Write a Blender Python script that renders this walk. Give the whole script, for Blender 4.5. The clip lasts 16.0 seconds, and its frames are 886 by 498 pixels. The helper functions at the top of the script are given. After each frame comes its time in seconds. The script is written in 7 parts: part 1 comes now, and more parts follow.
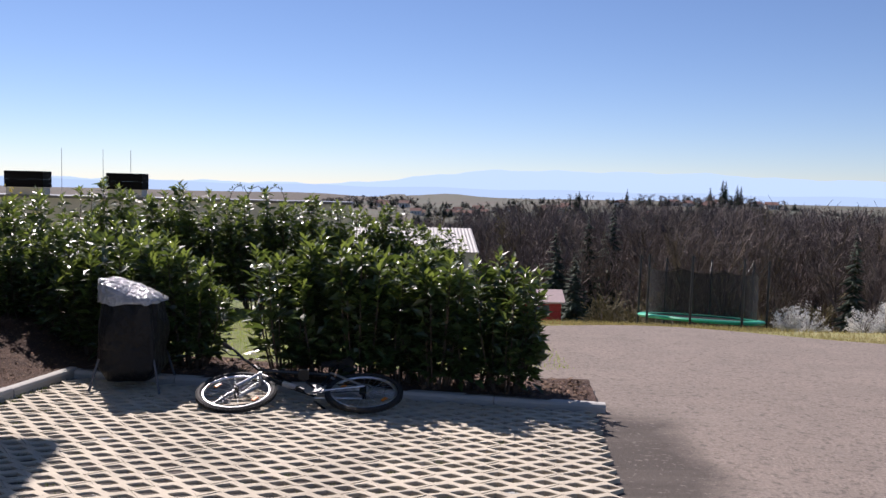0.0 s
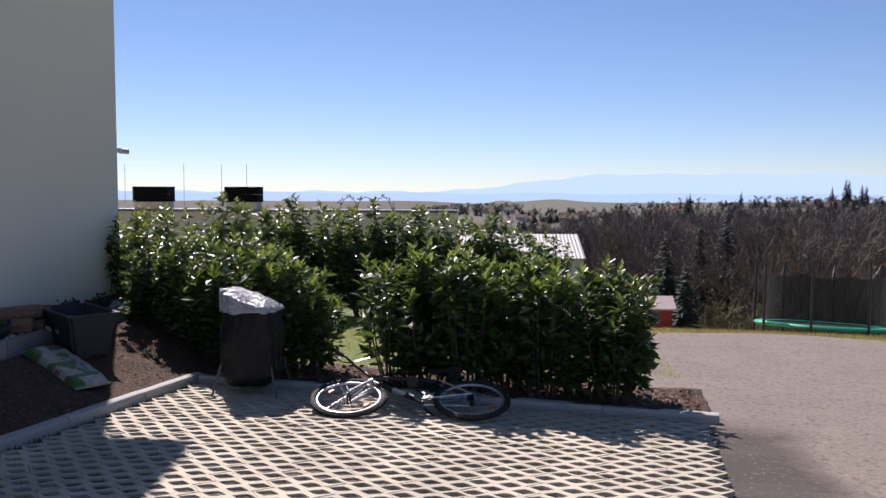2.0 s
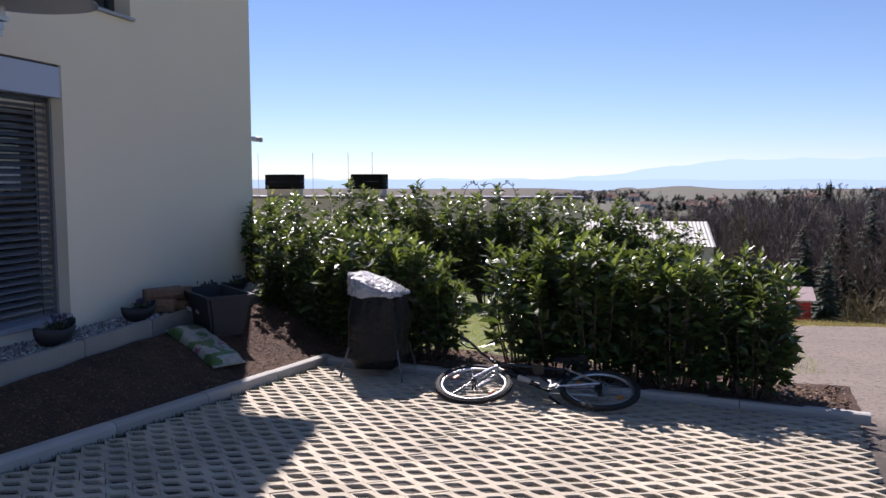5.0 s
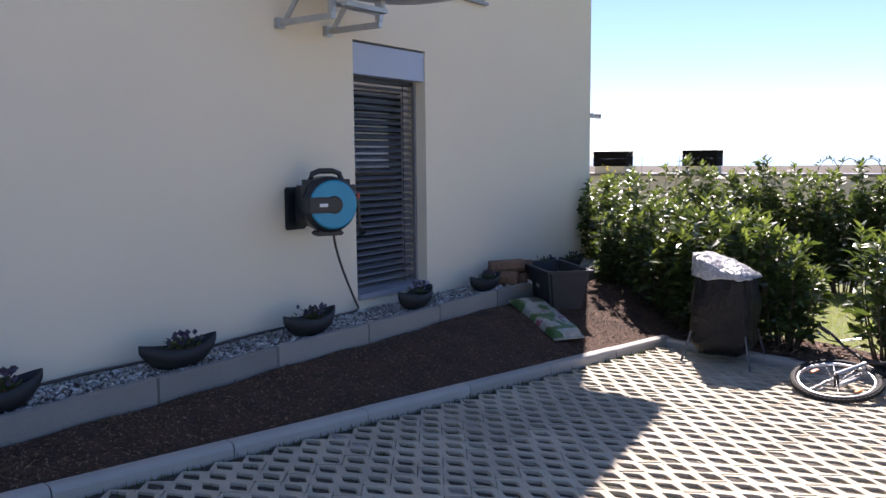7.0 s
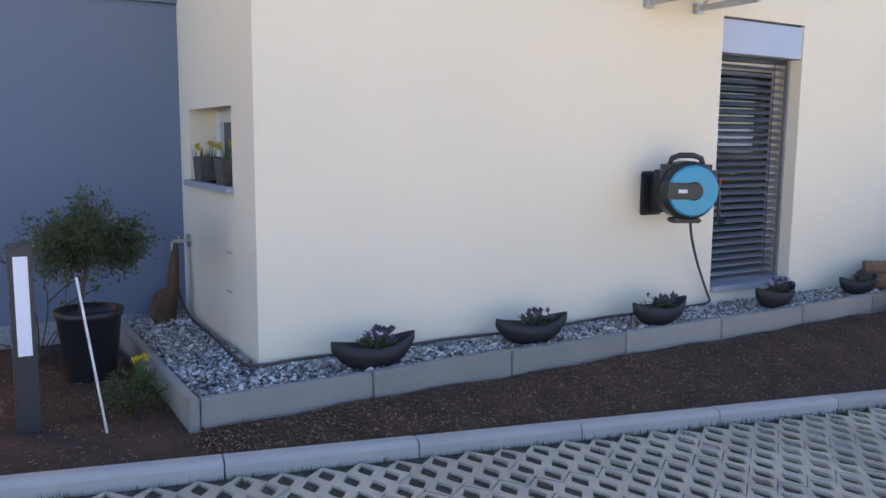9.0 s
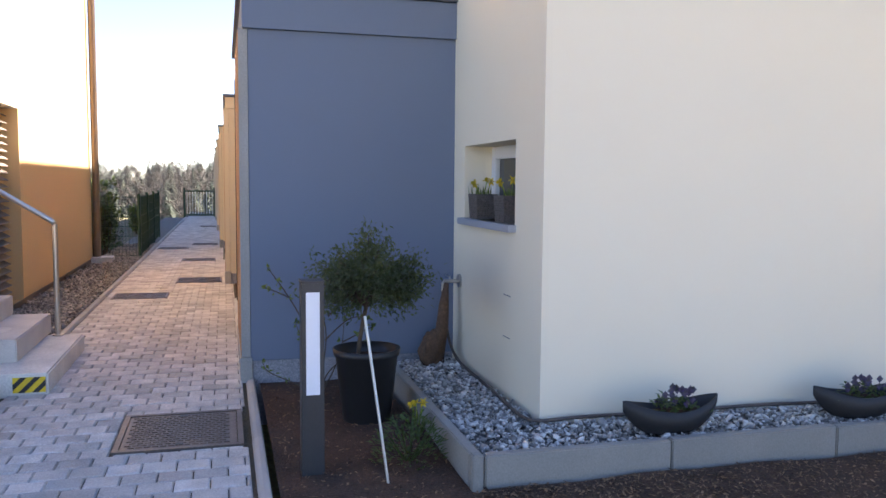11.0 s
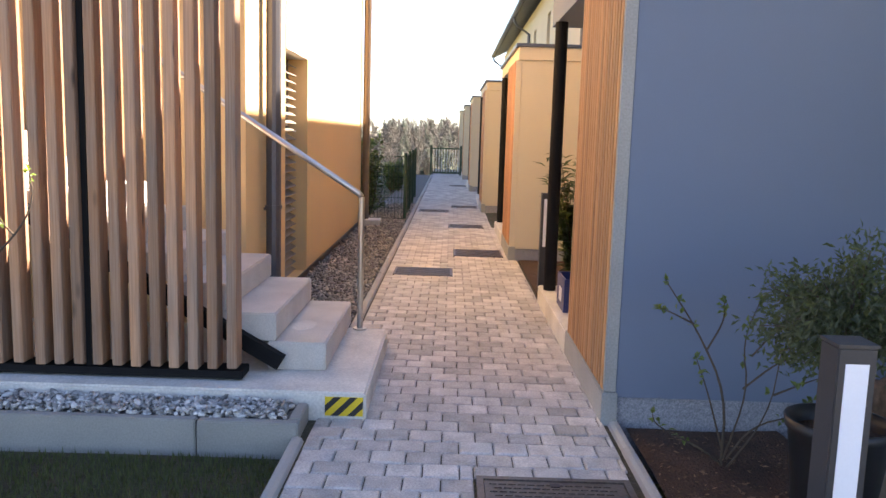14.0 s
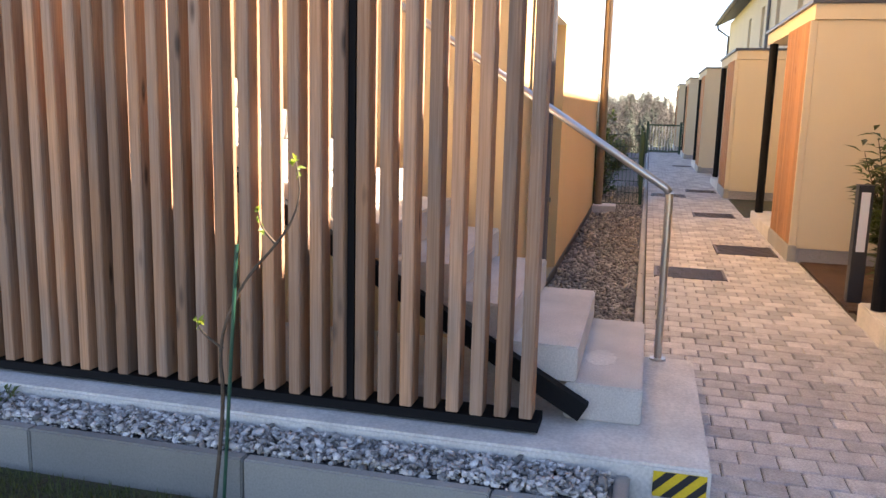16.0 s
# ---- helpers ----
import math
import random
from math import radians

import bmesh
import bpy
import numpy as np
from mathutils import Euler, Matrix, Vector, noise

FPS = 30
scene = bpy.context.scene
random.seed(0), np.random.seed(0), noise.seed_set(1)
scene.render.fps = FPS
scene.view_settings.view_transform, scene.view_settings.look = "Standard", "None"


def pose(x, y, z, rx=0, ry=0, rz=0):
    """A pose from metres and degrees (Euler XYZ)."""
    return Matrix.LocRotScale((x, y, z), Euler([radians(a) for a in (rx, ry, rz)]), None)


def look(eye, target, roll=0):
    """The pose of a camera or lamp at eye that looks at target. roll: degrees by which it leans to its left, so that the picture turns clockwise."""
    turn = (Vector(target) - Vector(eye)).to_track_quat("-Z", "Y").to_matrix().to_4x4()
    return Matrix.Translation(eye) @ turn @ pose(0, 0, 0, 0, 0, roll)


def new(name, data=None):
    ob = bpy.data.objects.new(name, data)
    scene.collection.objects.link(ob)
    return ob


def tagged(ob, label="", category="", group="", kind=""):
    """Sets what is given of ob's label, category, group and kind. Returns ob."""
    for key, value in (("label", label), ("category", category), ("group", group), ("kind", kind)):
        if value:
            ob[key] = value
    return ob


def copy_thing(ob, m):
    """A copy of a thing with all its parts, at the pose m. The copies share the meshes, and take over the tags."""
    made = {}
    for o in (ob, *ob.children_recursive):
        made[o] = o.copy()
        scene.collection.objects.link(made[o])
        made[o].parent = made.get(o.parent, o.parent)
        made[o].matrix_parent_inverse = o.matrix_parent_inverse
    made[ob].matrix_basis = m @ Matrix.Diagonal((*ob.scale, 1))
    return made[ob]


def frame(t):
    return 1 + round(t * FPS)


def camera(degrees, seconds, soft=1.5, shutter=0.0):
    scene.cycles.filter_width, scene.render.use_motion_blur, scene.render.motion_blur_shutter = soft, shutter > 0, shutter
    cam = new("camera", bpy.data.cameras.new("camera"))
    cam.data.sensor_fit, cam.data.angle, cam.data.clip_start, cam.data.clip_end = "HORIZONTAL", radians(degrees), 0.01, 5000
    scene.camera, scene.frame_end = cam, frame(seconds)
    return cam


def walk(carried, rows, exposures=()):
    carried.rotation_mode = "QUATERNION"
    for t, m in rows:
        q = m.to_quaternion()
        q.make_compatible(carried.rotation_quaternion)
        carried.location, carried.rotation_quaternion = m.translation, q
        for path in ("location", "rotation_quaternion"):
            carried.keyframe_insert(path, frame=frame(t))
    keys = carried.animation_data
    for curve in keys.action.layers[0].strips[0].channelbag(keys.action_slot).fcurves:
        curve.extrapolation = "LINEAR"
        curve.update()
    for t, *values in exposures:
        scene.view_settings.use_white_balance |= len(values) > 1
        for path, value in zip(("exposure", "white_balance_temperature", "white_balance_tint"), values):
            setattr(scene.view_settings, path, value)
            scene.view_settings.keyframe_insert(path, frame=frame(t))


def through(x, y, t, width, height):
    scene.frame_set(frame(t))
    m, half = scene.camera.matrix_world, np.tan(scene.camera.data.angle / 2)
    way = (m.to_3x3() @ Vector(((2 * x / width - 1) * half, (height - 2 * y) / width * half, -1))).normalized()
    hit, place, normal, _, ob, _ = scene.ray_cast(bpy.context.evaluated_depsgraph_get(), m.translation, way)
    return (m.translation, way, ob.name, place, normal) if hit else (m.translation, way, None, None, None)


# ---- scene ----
cam = camera(57.3, 16.0)
PATH = [
    (0, (0.304, -0.02, 1.597), (0.404, 1.972, 1.448), 1.4),
    (0.5, (0.324, -0.007, 1.593), (0.347, 1.987, 1.45), 0.6),
    (1, (0.318, 0.008, 1.584), (0.262, 2.002, 1.445), 0.7),
    (1.5, (0.313, -0.022, 1.599), (0.196, 1.97, 1.461), 0.5),
    (2, (0.303, -0.085, 1.62), (0.143, 1.903, 1.484), 0.2),
    (2.5, (0.301, -0.123, 1.637), (0.115, 1.864, 1.508), 0.0),
    (3, (0.283, -0.143, 1.629), (0.077, 1.842, 1.507), 0.1),
    (3.2, (0.285, -0.141, 1.635), (0.067, 1.843, 1.512), 0.1),
    (5.3, (0.232, 0.017, 1.58), (-0.329, 1.928, 1.4), 0.0),
    (5.5, (0.219, 0.02, 1.573), (-0.428, 1.904, 1.388), 0.1),
    (6, (0.156, -0.01, 1.591), (-0.692, 1.791, 1.389), -0.1),
    (6.5, (0.089, -0.024, 1.585), (-0.928, 1.686, 1.378), -0.2),
    (7, (0.033, -0.038, 1.584), (-1.123, 1.58, 1.366), -0.5),
    (7.5, (-0.013, -0.066, 1.584), (-1.331, 1.421, 1.359), -1.0),
    (8, (-0.05, -0.086, 1.59), (-1.512, 1.259, 1.353), -1.2),
    (8.1, (-0.063, -0.089, 1.592), (-1.548, 1.228, 1.349), -1.1),
    (8.5, (-0.102, -0.119, 1.596), (-1.687, 1.073, 1.339), -0.9),
    (9, (-0.128, -0.109, 1.602), (-1.824, 0.918, 1.337), 0.5),
    (9.5, (-0.167, -0.072, 1.586), (-1.963, 0.769, 1.331), 2.1),
    (9.6, (-0.192, -0.063, 1.568), (-2.009, 0.735, 1.322), 2.2),
    (10, (-0.284, -0.084, 1.557), (-2.156, 0.583, 1.332), 1.7),
    (10.2, (-0.342, -0.123, 1.533), (-2.226, 0.517, 1.329), 1.2),
    (12.3, (-1.396, -0.491, 1.593), (-3.365, -0.202, 1.391), 0.9),
    (12.5, (-1.499, -0.55, 1.596), (-3.471, -0.294, 1.384), 0.9),
    (13, (-1.82, -0.684, 1.582), (-3.798, -0.526, 1.339), 1.2),
    (13.5, (-2.13, -0.821, 1.607), (-4.112, -0.769, 1.349), 2.2),
    (14, (-2.401, -0.995, 1.61), (-4.382, -1.007, 1.335), 1.7),
    (14.5, (-2.654, -1.172, 1.604), (-4.632, -1.206, 1.304), 1.2),
    (15, (-2.94, -1.344, 1.616), (-4.909, -1.471, 1.294), 1.9),
    (15.5, (-3.194, -1.52, 1.599), (-5.144, -1.814, 1.267), 2.0),
    (16, (-3.439, -1.721, 1.607), (-5.351, -2.193, 1.261), 1.5),
]
EXPOSURES = [(0, 0.54, 5950, 23), (3.2, 0.6, 5950, 23), (5.5, 0.8, 5900, 24), (6.5, 1.18, 6000, 24), (7.3, 1.58, 6250, 23), (8.2, 2.34, 6650, 22), (8.8, 2.5, 6700, 22), (10.2, 2.62, 6650, 22), (12.5, 2.52, 6600, 20), (13.5, 2.7, 7000, 20), (14.5, 2.88, 7250, 20), (16, 2.78, 7300, 21)]
walk(cam, [(t, look(eye, target, roll)) for t, eye, target, roll in PATH], EXPOSURES)

# ---- world and sun ----
SUN_DIR = Vector((-0.423 * math.cos(radians(46)), 0.906 * math.cos(radians(46)), math.sin(radians(46))))
world = bpy.data.worlds.new("sky")
scene.world = world
world.use_nodes = True
wn = world.node_tree
sky = wn.nodes.new("ShaderNodeTexSky")
sky.sky_type = "NISHITA"
sky.sun_disc = False
sky.sun_elevation = radians(46)
sky.sun_rotation = math.atan2(SUN_DIR.x, SUN_DIR.y)
sky.air_density = 0.85
sky.altitude = 400
sky.dust_density = 0.05
sky.ozone_density = 3.0
wn.links.new(sky.outputs[0], wn.nodes["Background"].inputs[0])
wn.nodes["Background"].inputs[1].default_value = 0.064
sun_data = bpy.data.lights.new("sun", "SUN")
sun_data.energy = 5.0
sun_data.angle = radians(0.6)
sun_data.color = (1.0, 0.91, 0.77)
sun = new("sun", sun_data)
sun.matrix_world = look((SUN_DIR * 60)[:], (0, 0, 0))


# ---- building helpers ----
def G(x, y):
    """Height of the sloping forecourt."""
    return -0.06 - 0.036 * y - 0.02 * x


def part(name, bm, mat, parent=None, label="", smooth=False):
    """Links a bmesh as one mesh object."""
    me = bpy.data.meshes.new(name)
    bm.normal_update()
    bm.to_mesh(me)
    bm.free()
    if smooth:
        me.polygons.foreach_set("use_smooth", [True] * len(me.polygons))
    if mat:
        me.materials.append(mat)
    ob = new(name, me)
    if parent:
        ob.parent = parent
    if label:
        ob["label"] = label
    return ob


def box(bm, x0, x1, y0, y1, z0, z1, bevel=0.0):
    """Adds an axis-aligned box, with chamfered edges if bevel is given."""
    m = Matrix.Translation(((x0 + x1) / 2, (y0 + y1) / 2, (z0 + z1) / 2)) @ Matrix.Diagonal((abs(x1 - x0), abs(y1 - y0), abs(z1 - z0), 1))
    r = bmesh.ops.create_cube(bm, size=1, matrix=m)
    if bevel:
        es = list({e for v in r["verts"] for e in v.link_edges})
        bmesh.ops.bevel(bm, geom=es, offset=bevel, segments=2, affect="EDGES", clamp_overlap=True)
    return bm


def boxes(*specs, bevel=0.0):
    bm = bmesh.new()
    for s in specs:
        box(bm, *s, bevel=bevel)
    return bm


def tube(bm, pts, radii, sides=8, caps=True):
    """Adds a tube along points."""
    pts = [Vector([float(c) for c in p]) for p in pts]
    if not hasattr(radii, "__len__"):
        radii = [radii] * len(pts)
    radii = [float(r) for r in radii]
    rings = []
    ref = Vector((0.31, 0.17, 0.94))
    for i, p in enumerate(pts):
        d = (pts[min(i + 1, len(pts) - 1)] - pts[max(i - 1, 0)]).normalized()
        a = d.cross(ref)
        if a.length < 0.05:
            a = d.cross(Vector((1, 0, 0)))
        a.normalize()
        b = d.cross(a).normalized()
        rings.append([bm.verts.new(p + float(radii[i]) * (math.cos(k * 2 * math.pi / sides) * a + math.sin(k * 2 * math.pi / sides) * b)) for k in range(sides)])
    for r, q in zip(rings, rings[1:]):
        for k in range(sides):
            bm.faces.new((r[k], r[(k + 1) % sides], q[(k + 1) % sides], q[k]))
    if caps:
        bm.faces.new(rings[0][::-1])
        bm.faces.new(rings[-1])
    return bm


def prism(bm, ring, z0, z1):
    """Adds an upright prism over a list of (x, y)."""
    lo = [bm.verts.new((x, y, z0)) for x, y in ring]
    hi = [bm.verts.new((x, y, z1)) for x, y in ring]
    n = len(ring)
    for i in range(n):
        bm.faces.new((lo[i], lo[(i + 1) % n], hi[(i + 1) % n], hi[i]))
    bm.faces.new(hi)
    bm.faces.new(lo[::-1])
    return bm


def empty(name, x=0, y=0, z=0, rz=0):
    ob = new(name)
    ob.empty_display_size = 0.1
    ob.matrix_basis = pose(x, y, z, 0, 0, rz)
    return ob


def structure(ob, label, category):
    return tagged(ob, label, category, kind="structure")


def holed_wall(at, u0, u1, z0, z1, holes, depth):
    """One connected wall slab with openings; at(u, w, z) gives a place, w running through the wall."""
    us = sorted({u0, u1, *[h[0] for h in holes], *[h[1] for h in holes]})
    zs = sorted({z0, z1, *[h[2] for h in holes], *[h[3] for h in holes]})
    bm = bmesh.new()
    vs = {(i, j, k): bm.verts.new(at(u, w, z)) for i, u in enumerate(us) for j, z in enumerate(zs) for k, w in enumerate((0, depth))}
    solid = {}
    for i in range(len(us) - 1):
        for j in range(len(zs) - 1):
            uc, zc = (us[i] + us[i + 1]) / 2, (zs[j] + zs[j + 1]) / 2
            solid[i, j] = not any(h[0] < uc < h[1] and h[2] < zc < h[3] for h in holes)
    for (i, j), full in solid.items():
        if not full:
            continue
        for k in (0, 1):
            bm.faces.new([vs[a, b, k] for a, b in ((i, j), (i + 1, j), (i + 1, j + 1), (i, j + 1))])
        for (di, dj), (a, b) in (((-1, 0), ((i, j), (i, j + 1))), ((1, 0), ((i + 1, j), (i + 1, j + 1))), ((0, -1), ((i, j), (i + 1, j))), ((0, 1), ((i, j + 1), (i + 1, j + 1)))):
            if not solid.get((i + di, j + dj), False):
                bm.faces.new((vs[a[0], a[1], 0], vs[b[0], b[1], 0], vs[b[0], b[1], 1], vs[a[0], a[1], 1]))
    bmesh.ops.delete(bm, geom=[v for v in bm.verts if not v.link_faces], context="VERTS")
    bmesh.ops.recalc_face_normals(bm, faces=bm.faces)
    return bm


# ---- materials ----
def material(name, base, rough=0.8, metal=0.0, var=0.15, scale=6.0, fine=120.0, bump=0.15, depth=0.004, other=None, rnd=0.0, spec=0.5, island=0.0):
    """Procedural surface: broad stains and fine grain round a base colour, with relief."""
    m = bpy.data.materials.new(name)
    m.use_nodes = True
    t = m.node_tree
    n, l = t.nodes, t.links
    b = n["Principled BSDF"]
    co = n.new("ShaderNodeTexCoord")
    geo = n.new("ShaderNodeNewGeometry")
    big = n.new("ShaderNodeTexNoise")
    big.inputs["Scale"].default_value = scale
    big.inputs["Detail"].default_value = 6
    small = n.new("ShaderNodeTexNoise")
    small.inputs["Scale"].default_value = fine
    small.inputs["Detail"].default_value = 4
    l.new(geo.outputs["Position"], big.inputs["Vector"])
    l.new(geo.outputs["Position"], small.inputs["Vector"])
    ramp = n.new("ShaderNodeMapRange")
    ramp.inputs["From Min"].default_value = 0.3
    ramp.inputs["From Max"].default_value = 0.7
    l.new(big.outputs["Fac"], ramp.inputs["Value"])
    mix = n.new("ShaderNodeMix")
    mix.data_type = "RGBA"
    lo = other or tuple(c * (1 - var) for c in base)
    mix.inputs["A"].default_value = (*lo, 1)
    mix.inputs["B"].default_value = (*base, 1)
    l.new(ramp.outputs[0], mix.inputs["Factor"])
    grain = n.new("ShaderNodeMix")
    grain.data_type = "RGBA"
    grain.blend_type = "MULTIPLY"
    grain.inputs["Factor"].default_value = 1.0
    gr = n.new("ShaderNodeMapRange")
    gr.inputs["From Min"].default_value = 0.25
    gr.inputs["From Max"].default_value = 0.75
    gr.inputs["To Min"].default_value = 1 - var
    gr.inputs["To Max"].default_value = 1 + var * 0.6
    l.new(small.outputs["Fac"], gr.inputs["Value"])
    l.new(mix.outputs["Result"], grain.inputs["A"])
    l.new(gr.outputs[0], grain.inputs["B"])
    out = grain.outputs["Result"]
    for amount, node, socket in ((rnd, "ShaderNodeObjectInfo", "Random"), (island, "ShaderNodeNewGeometry", "Random Per Island")):
        if amount:
            oi = n.new(node)
            rr = n.new("ShaderNodeMapRange")
            rr.inputs["To Min"].default_value = 1 - amount
            rr.inputs["To Max"].default_value = 1 + amount
            l.new(oi.outputs[socket], rr.inputs["Value"])
            mm = n.new("ShaderNodeMix")
            mm.data_type = "RGBA"
            mm.blend_type = "MULTIPLY"
            mm.inputs["Factor"].default_value = 1.0
            l.new(out, mm.inputs["A"])
            l.new(rr.outputs[0], mm.inputs["B"])
            out = mm.outputs["Result"]
    l.new(out, b.inputs["Base Color"])
    b.inputs["Roughness"].default_value = rough
    b.inputs["Metallic"].default_value = metal
    b.inputs["Specular IOR Level"].default_value = spec
    if bump:
        bp = n.new("ShaderNodeBump")
        bp.inputs["Strength"].default_value = bump
        bp.inputs["Distance"].default_value = depth
        l.new(small.outputs["Fac"], bp.inputs["Height"])
        l.new(bp.outputs[0], b.inputs["Normal"])
    return m


RENDER_CREAM = material("cream_render", (0.80, 0.73, 0.58), 0.9, var=0.03, scale=0.8, fine=260, bump=0.25, depth=0.003)
RENDER_OCHRE = material("ochre_render", (0.72, 0.50, 0.25), 0.9, var=0.04, scale=0.8, fine=260, bump=0.25, depth=0.003)
RENDER_SAND = material("sand_render", (0.64, 0.57, 0.435), 0.9, var=0.06, scale=0.8, fine=260, bump=0.25, depth=0.003)
RENDER_BLUE = material("slate_blue_render", (0.155, 0.195, 0.275), 0.9, var=0.05, scale=0.8, fine=260, bump=0.25, depth=0.003)
CONCRETE = material("concrete", (0.37, 0.37, 0.355), 0.85, var=0.16, scale=3, fine=90, bump=0.2)
CONCRETE_LIGHT = material("pale_concrete", (0.72, 0.69, 0.63), 0.85, var=0.2, scale=4, fine=70, bump=0.25, other=(0.55, 0.53, 0.49))


def worn_asphalt():
    """Pale dusty asphalt with swept tracks; a strip of coarse dark asphalt lies beside the pavers."""
    m = material("asphalt", (0.245, 0.203, 0.17), 0.9, var=0.34, scale=1.4, fine=45, bump=1.0, depth=0.012, other=(0.21, 0.176, 0.148), spec=0.2)
    n, l = m.node_tree.nodes, m.node_tree.links
    b = n["Principled BSDF"]
    old = b.inputs["Base Color"].links[0].from_socket
    geo = n.new("ShaderNodeNewGeometry")

    def dot(v, c):
        d = n.new("ShaderNodeVectorMath")
        d.operation = "DOT_PRODUCT"
        d.inputs[1].default_value = v
        l.new(geo.outputs["Position"], d.inputs[0])
        a = n.new("ShaderNodeMath")
        a.operation = "ADD"
        a.inputs[1].default_value = c
        l.new(d.outputs["Value"], a.inputs[0])
        return a.outputs[0]

    def noise_of(scale, detail, stretch=None):
        t = n.new("ShaderNodeTexNoise")
        t.inputs["Scale"].default_value = scale
        t.inputs["Detail"].default_value = detail
        if stretch:
            mp = n.new("ShaderNodeMapping")
            mp.inputs["Scale"].default_value = stretch
            mp.inputs["Rotation"].default_value = (0, 0, 0.5)
            l.new(geo.outputs["Position"], mp.inputs["Vector"])
            l.new(mp.outputs[0], t.inputs["Vector"])
        else:
            l.new(geo.outputs["Position"], t.inputs["Vector"])
        return t.outputs["Fac"]

    def span(v, a, b_, c=0.0, d=1.0):
        r = n.new("ShaderNodeMapRange")
        for k, x in (("From Min", a), ("From Max", b_), ("To Min", c), ("To Max", d)):
            r.inputs[k].default_value = x
        l.new(v, r.inputs["Value"])
        return r.outputs[0]

    def calc(op, a, b_):
        x = n.new("ShaderNodeMath")
        x.operation = op
        for k, v in enumerate((a, b_)):
            if isinstance(v, float):
                x.inputs[k].default_value = v
            else:
                l.new(v, x.inputs[k])
        return x.outputs[0]

    def mix(f, p, q, mode="MIX"):
        x = n.new("ShaderNodeMix")
        x.data_type = "RGBA"
        x.blend_type = mode
        l.new(f, x.inputs["Factor"])
        l.new(p, x.inputs["A"])
        x.inputs["B"].default_value = (*q, 1)
        return x.outputs["Result"]

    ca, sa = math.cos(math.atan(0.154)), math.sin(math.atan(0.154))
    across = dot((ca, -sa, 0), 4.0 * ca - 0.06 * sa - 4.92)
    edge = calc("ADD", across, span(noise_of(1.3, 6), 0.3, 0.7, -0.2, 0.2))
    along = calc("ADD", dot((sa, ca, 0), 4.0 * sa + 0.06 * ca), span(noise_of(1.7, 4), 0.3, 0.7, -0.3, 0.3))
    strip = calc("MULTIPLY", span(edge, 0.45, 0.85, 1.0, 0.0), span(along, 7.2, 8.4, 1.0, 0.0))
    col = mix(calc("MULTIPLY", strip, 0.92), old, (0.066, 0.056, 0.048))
    tracks = span(noise_of(1.0, 6, (0.35, 2.6, 1.0)), 0.5, 0.75, 0.0, 0.22)
    col = mix(tracks, col, (0.30, 0.26, 0.22))
    grit = span(noise_of(17, 3), 0.54, 0.66, 0.0, 0.6)
    col = mix(grit, col, (0.085, 0.074, 0.064))
    pale = span(noise_of(26, 3), 0.6, 0.7, 0.0, 0.35)
    col = mix(pale, col, (0.33, 0.285, 0.245))
    l.new(col, b.inputs["Base Color"])
    return m


ASPHALT = worn_asphalt()
MULCH = material("bark_mulch", (0.105, 0.056, 0.035), 0.95, var=0.45, scale=5, fine=70, bump=1.0, depth=0.03)
SOIL = material("soil", (0.09, 0.075, 0.05), 0.95, var=0.4, scale=4, fine=60, bump=0.8, depth=0.02, other=(0.06, 0.055, 0.03))
GRASS = material("grass", (0.06, 0.075, 0.024), 0.9, var=0.5, scale=3, fine=60, bump=0.9, depth=0.03, other=(0.10, 0.072, 0.042))
# Brighter copy of the grass: sunlight on the back lawn put into its colour.
LAWN = material("sunlit_grass_copy", (0.13, 0.18, 0.035), 0.9, var=0.35, scale=3, fine=60, bump=0.8, depth=0.03, other=(0.17, 0.16, 0.05))


